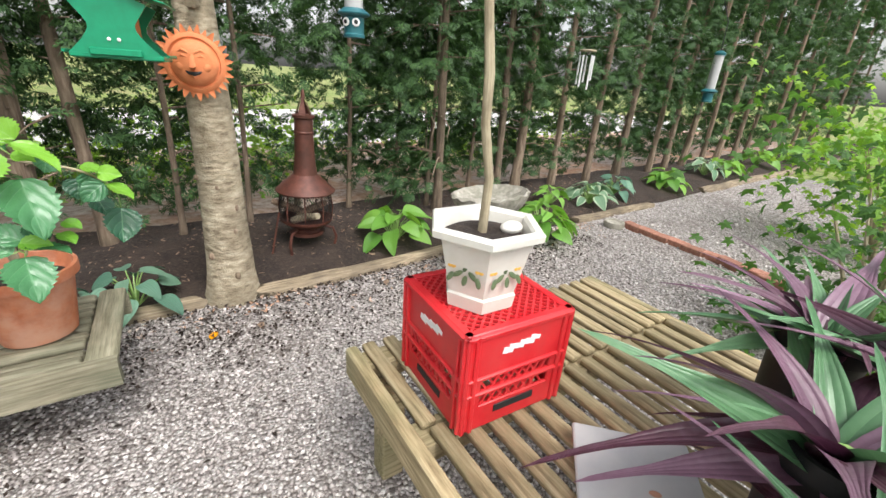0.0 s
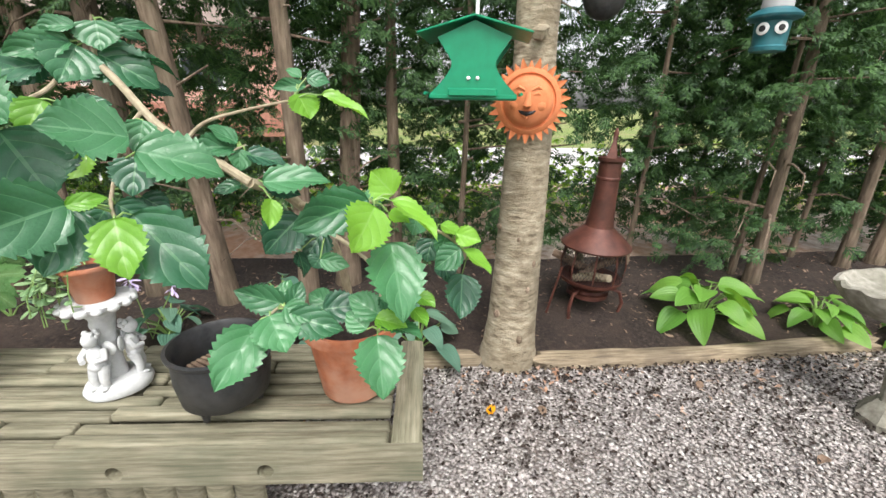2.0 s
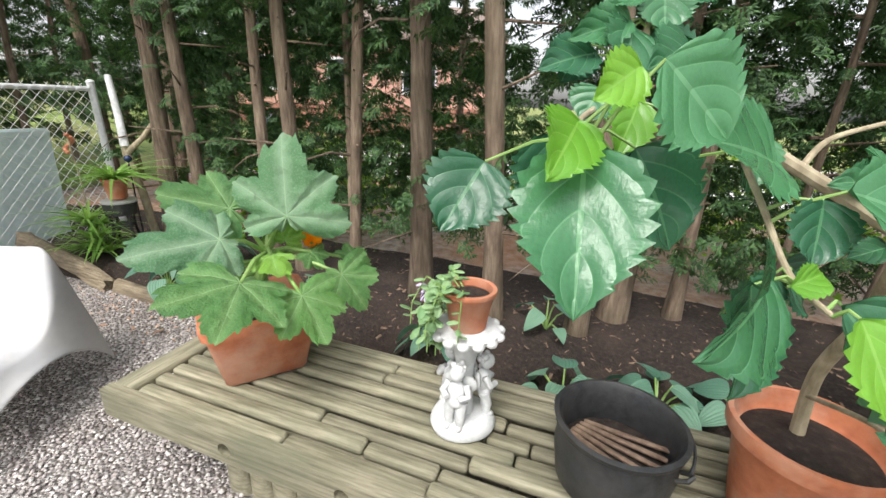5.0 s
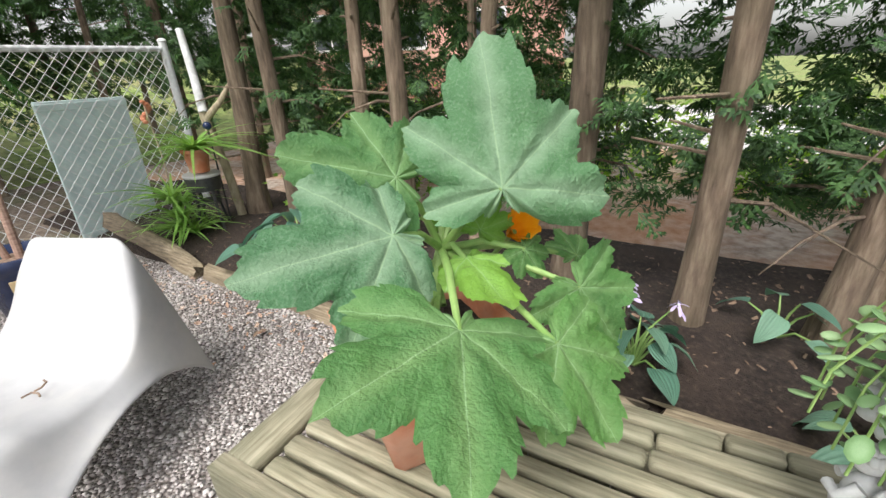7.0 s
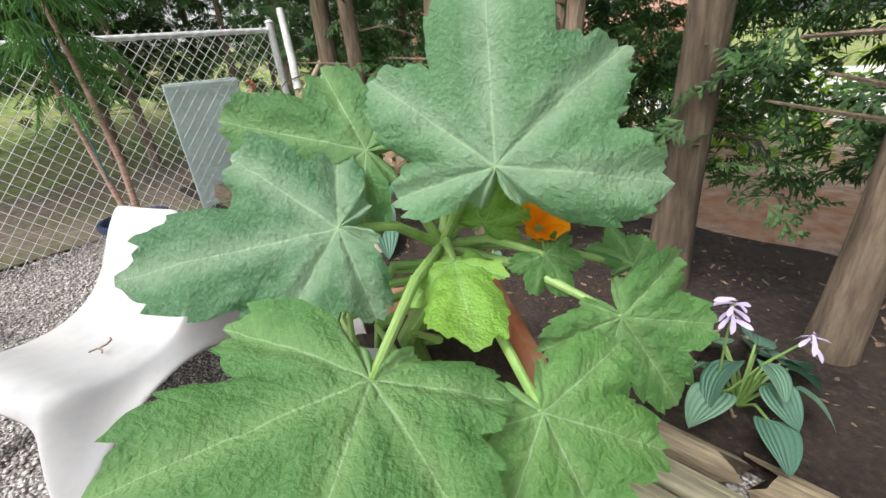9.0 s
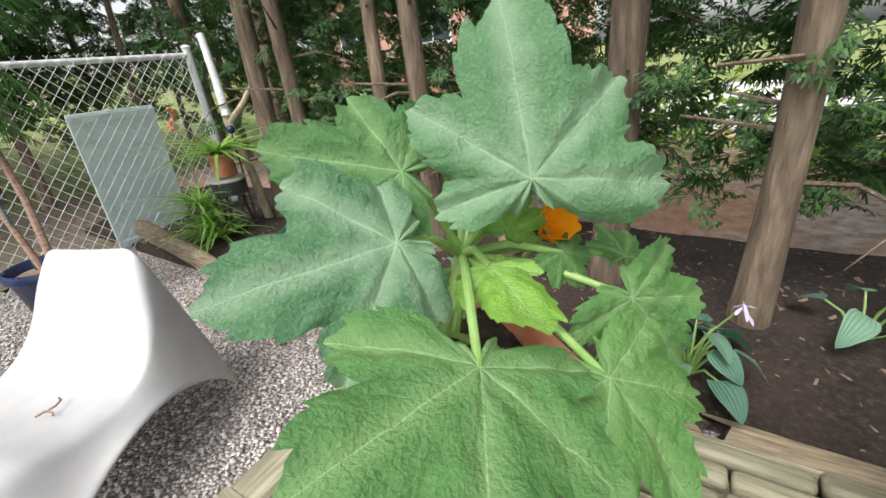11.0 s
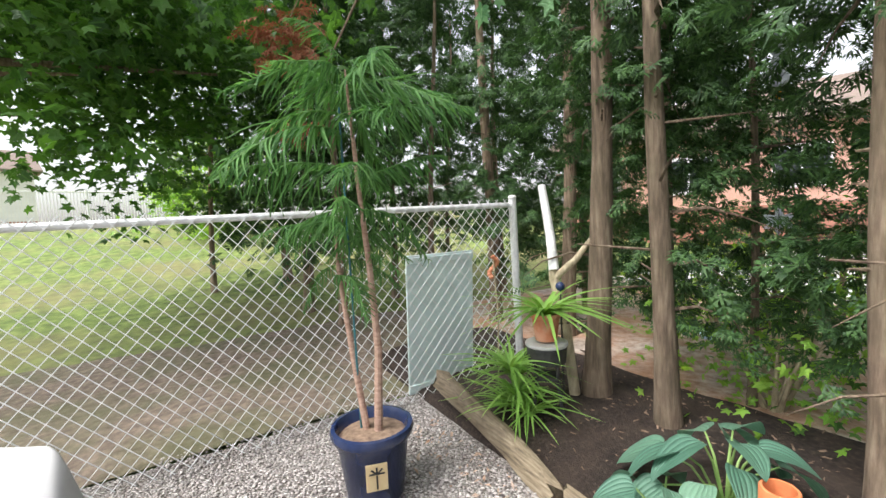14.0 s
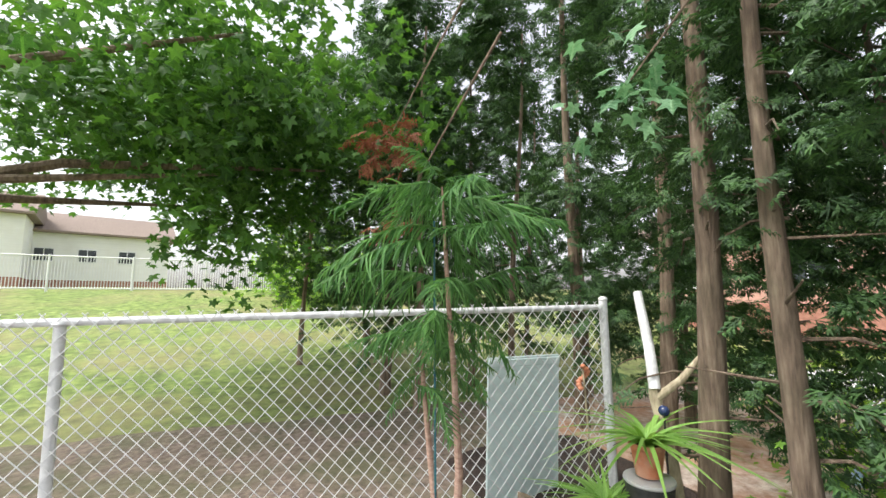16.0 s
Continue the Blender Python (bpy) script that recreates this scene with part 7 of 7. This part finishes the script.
def soft_pine():
    o = Vector((-5.25, -0.84, 0.30))
    t = thing("potted_pine", WEST @ Matrix.Translation(o), "tall thin potted pine with drooping feathery fronds", "plant")
    rnd = random.Random(9)
    a = [Vector(p) for p in ((0.0, 0.03, 0), (-0.02, 0.05, 0.4), (-0.03, 0.03, 0.8), (-0.05, 0.0, 1.15), (-0.06, -0.02, 1.5), (-0.05, -0.03, 1.72))]
    b = [Vector(p) for p in ((-0.02, -0.03, 0), (-0.05, -0.08, 0.35), (-0.08, -0.13, 0.75), (-0.09, -0.14, 1.0))]
    part("trunk", Geo().tube(a, [0.021, 0.019, 0.015, 0.012, 0.009, 0.004], 9), PINE_BARK, t)
    part("trunk", Geo().tube(b, [0.018, 0.016, 0.012, 0.007], 9), PINE_BARK, t)
    part("green_stake", Geo().tube([(-0.03, -0.06, 0), (-0.05, -0.07, 1.55)], 0.005, 6), TEAL_PAINT, t, "thin green support stake")
    frond = []
    for v in range(4):
        g = Geo()
        sag = 0.12 + 0.07 * v
        axis = [(0.03 * math.sin(k * 0.4 + v), 0.40 * k / 14, 0.07 * k / 14 - sag * (k / 14) ** 2) for k in range(15)]
        g.tube(axis, [0.0035] * 14 + [0.001], 5)
        for k in range(2, 30):
            q = k / 30
            y, z = 0.40 * q, 0.07 * q - sag * q * q
            l = (0.13 * math.sin(math.pi * min(1, q * 0.8 + 0.18)) + 0.02) * rnd.uniform(0.6, 1.15)
            for sg in (-1, 1):
                m = aim((0.03 * math.sin(k * 14 / 30 * 0.4 + v), y, z), (sg * rnd.uniform(0.5, 1.0), rnd.uniform(0.3, 0.8), rnd.uniform(-1.3, -0.2)), rnd.uniform(-0.7, 0.7))
                leaf_geo(l, 0.011, lambda w: 1 - w * 0.7, 4, 2, rnd.uniform(0.3, 0.8), 0.6, g=g, m=m)
        frond.append(g.mesh("frond", NEEDLE, sharp=180))
    tiers = ((a[5], 5, 0.75, 0.4), (a[4] + Vector((0, 0, 0.1)), 6, 1.15, 0.3), (a[4] - Vector((0, 0, 0.06)), 5, 1.2, 0.0), (a[3] + Vector((0, 0, 0.1)), 4, 1.25, 0.25), (a[3] - Vector((0, 0, 0.08)), 4, 0.85, -0.1), (b[3], 5, 0.8, 0.2), (b[3] - Vector((0, 0, 0.18)), 3, 0.7, -0.2), (a[2] + Vector((0, 0, 0.1)), 2, 0.6, -0.2))
    for c, n, s, up in tiers:
        off = rnd.uniform(0, 6.28)
        for k in range(n):
            ag = off + 6.283 * k / n + rnd.uniform(-0.45, 0.45)
            leaf_at(t, c + Vector((0, 0, rnd.uniform(-0.06, 0.06))), Vector((math.cos(ag), math.sin(ag), up + rnd.uniform(-0.35, 0.35))), 1.15 * s * rnd.uniform(0.7, 1.15), rnd, frond, "frond")


soft_pine()


# ---------- white plastic chair ----------
def lounge_chair():
    n, prof = 26, []
    ctrl = ((0.0, 0.685), (0.05, 0.60), (0.11, 0.47), (0.19, 0.375), (0.30, 0.33), (0.42, 0.335), (0.53, 0.365), (0.60, 0.36))
    for i in range(n + 1):
        f = i / n * (len(ctrl) - 1)
        k = min(int(f), len(ctrl) - 2)
        p0, p1, p2, p3 = (ctrl[max(0, min(len(ctrl) - 1, k + d))] for d in (-1, 0, 1, 2))
        u = f - k
        prof.append(tuple(0.5 * (2 * p1[c] + (p2[c] - p0[c]) * u + (2 * p0[c] - 5 * p1[c] + 4 * p2[c] - p3[c]) * u * u + (3 * p1[c] - p0[c] - 3 * p2[c] + p3[c]) * u ** 3) for c in (0, 1)))
    vs, fs = [], []
    for i, (x, z) in enumerate(prof):
        k = i / n
        half = 0.195 + 0.07 * math.sin(math.pi * min(k * 0.9, 1)) + 0.01 * k
        xb, zb, wb_ = -0.11 + 0.80 * k, 0.26 * max(0, math.sin(math.pi * k)) ** 0.7, half + 0.10 - 0.03 * math.sin(math.pi * k)
        row = []
        for j in range(7):                        # left flank, from the foot up
            q = j / 6
            row.append((xb + (x - xb) * q ** 1.6, -(wb_ + (half - wb_) * q ** 0.7), zb + (z - 0.015 - zb) * q))
        for j in range(1, 10):
            u = -1 + 2 * j / 10
            row.append((x, u * half, z + 0.012 * abs(u) ** 4 - 0.02 * (1 - u * u) * math.sin(math.pi * k)))
        for j in range(6, -1, -1):
            q = j / 6
            row.append((xb + (x - xb) * q ** 1.6, (wb_ + (half - wb_) * q ** 0.7), zb + (z - 0.015 - zb) * q))
        vs += row
    m = 23
    for i in range(n):
        for j in range(m - 1):
            fs.append((i * m + j, (i + 1) * m + j, (i + 1) * m + j + 1, i * m + j + 1))
    # rolled front apron
    o = len(vs)
    for j in range(m):
        p = vs[n * m + j]
        vs.append((p[0] + 0.03, p[1], max(p[2] - 0.06, min(p[2], 0.0))))
    for j in range(m - 1):
        fs.append((n * m + j, o + j, o + j + 1, n * m + j + 1))
    ob = solid("lounge_chair", Geo().add(vs, fs), WHITE_PLASTIC, "one-piece white plastic lounge chair on the gravel", "chair", "white lounge chairs", m=WEST @ Matrix.Translation((-4.09, -0.265, 0.004)) @ pose(0, 0, 0, 0, 0, -36.9), sharp=180)
    so = ob.modifiers.new("thickness", "SOLIDIFY")
    so.thickness, so.offset = 0.014, -1
    sb = ob.modifiers.new("smooth", "SUBSURF")
    sb.levels = sb.render_levels = 1


lounge_chair()
copy_thing(bpy.data.objects["lounge_chair"], pose(-4.715, -1.526, 0.004, 0, 0, -7))


# ---------- edging bricks, ring, dead sprig, maple twig ----------
for k in range(9):
    f = k / 8
    x, y = 2.3 + 0.55 * f + 0.02 * math.sin(k * 3), 4.0 - 1.25 * f
    solid("edging_brick", Geo().box((0.2, 0.1, 0.075), None, 0.008), BRICK, "worn red-brown brick edging the gravel path", "brick", "edging bricks", m=pose(x, y, 0.022 + (0.012 if k == 6 else 0), 2 * math.sin(k), 3 * math.cos(k * 2), -66 + 6 * math.sin(k * 5)))
ring = Geo().lathe([(0.07, 0.0), (0.105, 0.0), (0.11, 0.015), (0.105, 0.06), (0.095, 0.065), (0.075, 0.06), (0.07, 0.05)], 28)
solid("concrete_ring", ring, CONCRETE, "grey concrete ring lying on the gravel", "ring", m=pose(2.12, 4.08, -0.005), sharp=50)


def hanging_twig(name, p, n, size, mat_, label, seed, spread=0.16, kind="maple"):
    t = thing(name, WEST @ Matrix.Translation(p), label, "branch")
    rnd = random.Random(seed)
    part("twig", Geo().tube([(0, 0, 0.0), (0.1, 0.2, 0.25), (0.2, 0.5, 0.7), (0.3, 0.9, 1.3)], [0.003, 0.005, 0.008, 0.012], 6), BARK, t)
    g = Geo()
    for _ in range(n):
        q = Vector((rnd.gauss(0, spread), rnd.gauss(0, spread), rnd.gauss(0, spread * 0.8)))
        d = Vector((rnd.gauss(0, 1), rnd.gauss(0, 1), rnd.uniform(-1.3, 0)))
        if kind == "maple":
            lobed_leaf(g, aim(q, d, rnd.gauss(0, 0.5)), size * rnd.uniform(0.7, 1.2))
        else:
            spray_geo(g, aim(q, d, rnd.gauss(0, 0.5)), size * rnd.uniform(0.7, 1.2), rnd)
    tagged(part("leaf", g, mat_, t, smooth=False), kind="stuff")


PALE_MAPLE = leaf_surface("pale_maple_leaf", (0.09, 0.22, 0.10), (0.18, 0.36, 0.17), (0.2, 0.36, 0.18), 5, rough=0.5, trans=0.3)
hanging_twig("maple_branch", Vector((-4.84, -0.09, 2.24)), 34, 0.10, PALE_MAPLE, "overhanging twig of pale green maple leaves", 3, 0.10)
hanging_twig("dead_sprig", Vector((-6.5, -1.6, 2.75)), 60, 0.17, DEAD_CEDAR, "hanging sprig of dead rust-brown conifer foliage", 4, 0.13, "spray")
hanging_twig("dead_sprig", Vector((-6.4, -1.5, 2.05)), 26, 0.13, DEAD_CEDAR, "hanging sprig of dead rust-brown conifer foliage", 5, 0.08, "spray")
hanging_twig("dead_sprig", Vector((-6.7, 1.3, 2.5)), 20, 0.12, DEAD_CEDAR, "hanging sprig of dead rust-brown conifer foliage", 6, 0.06, "spray")

# hanging chain of glass discs with a flower below
GLASS_DISC = surface("milky_glass", [(0.3, (0.42, 0.46, 0.56)), (0.7, (0.66, 0.70, 0.78))], 40, 0.2, 0.1)
st = thing("hanging_ornament", west(-5.52, 1.30, 1.1), "hanging chain of milky glass discs above a white flower", "ornament")
part("wire", Geo().tube([(0, 0, 0.02), (0, 0, 1.5)], 0.002, 5), DARK, st)
for k in range(4):
    part("disc", Geo().lathe([(0.012, -0.006), (0.036, -0.009), (0.043, 0), (0.036, 0.009), (0.012, 0.006), (0.012, -0.006)], 20), GLASS_DISC, st, m=pose(0, 0, 0.83 + 0.072 * k, 90, 0, 60 + 12 * k))
part("bead", Geo().ball((0, 0, 0.745), (0.014, 0.014, 0.024), 12, 8), PETAL, st, "orange drop-shaped bead")
for k in range(6):
    part("petal", leaf_geo(0.075, 0.045, ovate, 7, 4, 0.15, 0.2, seed=k), GLASS_DISC, st, m=pose(0, 0, 0.10, 0, 0, 60) @ pose(0, 0, 0, 0, 60 * k, 0) @ pose(0, 0, 0, 90, 0, 0), sharp=180)

# low twigs and shoots among the trunks
for k, (x, y) in enumerate(((-5.75, 1.45), (-6.2, 1.9), (-5.3, 2.1), (-5.1, 2.6), (-6.9, 1.9))):
    bush("low_shrub", x, y, 0.0, (0.26, 0.26, 0.30), 420, 0.075, "low leafy undergrowth between the hedge trunks", MAPLE if k % 2 else BRIGHT, 70 + k)

# blue tarpaulin heap behind the hedge
BLUE_TARP = surface("blue_tarpaulin", [(0.3, (0.16, 0.30, 0.52)), (0.5, (0.30, 0.46, 0.66)), (0.7, (0.62, 0.68, 0.74))], 9, 0.45, 0.5, 20, dist=0.02)


def tarp():
    n, vs, fs = 28, [], []
    for i in range(n + 1):
        for k in range(n + 1):
            u, v = i / n - 0.5, k / n - 0.5
            d = max(0.0, 1 - (u * u + v * v) * 4)
            vs.append((u * 0.8, v * 0.4, 0.02 + 0.12 * d + 0.07 * d * noise.noise(Vector((u * 7, v * 5, 2))) + 0.03 * noise.noise(Vector((u * 17, v * 15, 4))) * d))
    for i in range(n):
        for k in range(n):
            o = i * (n + 1) + k
            fs.append((o, o + n + 1, o + n + 2, o + 1))
    solid("tarpaulin", Geo().add(vs, fs), BLUE_TARP, "crumpled blue and white tarpaulin on the ground behind the hedge", "tarpaulin", m=pose(-7.25, 2.62, 0.0, 0, 0, -40), sharp=180)


tarp()

# fence of slats far behind the corner
bf = thing("picket_fence", west(-7.9, 3.0, -0.04, 0, 0, 31), "low brown picket fence behind the hedge", "fence")
for k in range(26):
    part("picket", Geo().box((0.05, 0.02, 0.95), None, 0.005), BARK, bf, m=pose(k * 0.11, 0, 0.475))
for z in (0.25, 0.75):
    part("rail", Geo().box((2.85, 0.03, 0.06), None, 0.005), BARK, bf, m=pose(1.38, 0.025, z))

# fallen leaves
for k, (x, y) in enumerate(((-1.2, 1.93), (-0.26, 1.81), (0.14, 2.33), (-1.0, 2.1), (0.9, 2.2), (-0.3, 2.6), (0.6, 1.9), (-3.4, 0.9), (-4.3, 0.5))):
    solid("fallen_leaf", leaf_geo(0.075, 0.05, ovate, 8, 4, 0.1, 0.3, 0.04, seed=k), PETAL if k == 0 else SOIL_CHIP, "dry fallen leaf lying on the gravel", "leaf", "fallen leaves", m=pose(x, y, 0.018, 6, 4, 70 * k), sharp=180)


# ---------- loose gravel, bark chips, grass ----------
def pebble_field():
    rnd = random.Random(31)
    base = [Vector(p) for p in ((1, 0, 0), (-1, 0, 0), (0, 1, 0), (0, -1, 0), (0, 0, 1), (0, 0, -1))]
    tri = ((0, 2, 4), (2, 1, 4), (1, 3, 4), (3, 0, 4), (2, 0, 5), (1, 2, 5), (3, 1, 5), (0, 3, 5))
    vs, fs = [], []

    def scatter(n, s0, s1, d0, d1, small, large):
        for _ in range(n):
            p = bed(rnd.uniform(s0, s1), rnd.uniform(d0, d1))
            r = rnd.uniform(small, large)
            a, c, s = rnd.uniform(0, 6.28), rnd.uniform(0.7, 1.3), rnd.uniform(0.45, 0.8)
            ca, sa = math.cos(a), math.sin(a)
            o = len(vs)
            z = 0.012 * noise.noise(Vector((p.x * 1.3, p.y * 1.3, 1))) + r * 0.2
            for b in base:
                x, y, w = b.x * r * c * rnd.uniform(0.8, 1.15), b.y * r * rnd.uniform(0.8, 1.15), b.z * r * s
                vs.append((p.x + x * ca - y * sa, p.y + x * sa + y * ca, z + w))
            fs.extend(tuple(o + i for i in t) for t in tri)

    scatter(26000, 2.4, 7.5, -2.3, -0.03, 0.006, 0.014)
    scatter(9000, -1.6, 2.4, -1.6, -0.03, 0.006, 0.014)
    scatter(6000, 7.5, 13, -2.6, 0.0, 0.008, 0.018)
    me = bpy.data.meshes.new("loose_gravel")
    me.from_pydata(vs, [], fs)
    me.materials.append(STONE)
    me.shade_smooth()
    tagged(new("loose_gravel", me), "loose pale grey and pinkish gravel stones", "gravel", kind="stuff")


pebble_field()


def chips():
    rnd = random.Random(32)
    g = Geo()
    for _ in range(1700):
        s, d = rnd.uniform(-1.2, 9.5), rnd.uniform(0.06, BED_DEPTH)
        p = bed(s, d, bed_height(s, d) + 0.003)
        l = rnd.uniform(0.006, 0.022)
        m = Matrix.Translation(p) @ Euler((rnd.gauss(0, 0.35), rnd.gauss(0, 0.35), rnd.uniform(0, 6.28))).to_matrix().to_4x4()
        w = l * rnd.uniform(0.15, 0.5)
        g.add(((-l, -w, 0), (l, -w * 0.6, 0), (l * 0.9, w, 0.002), (-l * 0.8, w, 0.003), (0, 0, 0.005)), ((0, 1, 4), (1, 2, 4), (2, 3, 4), (3, 0, 4)), m)
    solid("bark_chips", g, SOIL_CHIP, "scattered bark chips and twigs on dark soil", "bark chips", kind="stuff", smooth=False)


chips()


def litter():
    """Dry reddish leaf bits along the foot of the border, and dark crumbs over the gravel."""
    rnd = random.Random(33)
    g, dark_crumbs = Geo(), Geo()
    for _ in range(900):
        s, d = rnd.uniform(-1.0, 8.0), -abs(rnd.gauss(0.05, 0.16)) - 0.06
        p = bed(s, d, 0.012 + rnd.uniform(0, 0.012))
        l = rnd.uniform(0.008, 0.024)
        m = Matrix.Translation(p) @ Euler((rnd.gauss(0, 0.4), rnd.gauss(0, 0.4), rnd.uniform(0, 6.28))).to_matrix().to_4x4()
        w = l * rnd.uniform(0.3, 0.6)
        g.add(((-l, 0, 0), (0, -w, 0.003), (l, 0, 0), (0, w, 0.004)), ((0, 1, 2, 3),), m)
    # soil-coloured crumbs that also darken the gravel for shade under the canopy
    for _ in range(3800):
        s, d = rnd.uniform(3.6, 7.6), -abs(rnd.gauss(0.0, 0.42)) - 0.05
        p = bed(s, d, 0.016 + rnd.uniform(0, 0.014))
        l = rnd.uniform(0.006, 0.016)
        m = Matrix.Translation(p) @ Euler((rnd.gauss(0, 0.4), rnd.gauss(0, 0.4), rnd.uniform(0, 6.28))).to_matrix().to_4x4()
        dark_crumbs.add(((-l, 0, 0), (0, -l * 0.6, 0.003), (l, 0, 0), (0, l * 0.6, 0.004)), ((0, 1, 2, 3),), m)
    solid("shade_and_soil_crumbs", dark_crumbs, SOIL, "dark crumbs for canopy shade and spilled soil on the gravel along the border", "soil", kind="stuff", smooth=False)
    solid("dry_leaf_litter", g, LITTER, "dry reddish-brown leaf bits along the border", "leaf litter", kind="stuff", smooth=False)


litter()
for k, (x, y, z) in enumerate(((-3.80, -0.40, 0.335), (-3.74, -0.44, 0.332))):
    solid("dry_twig", Geo().tube([(0, 0, 0.004), (0.02, 0.012, 0.007), (0.04, 0.004, 0.005), (0.05, -0.012, 0.004)], 0.003, 6), SOIL_CHIP, "curled dry twig lying on the white chair", "twig", "fallen twigs", m=west(x, y, z, 0, 0, 80 * k))
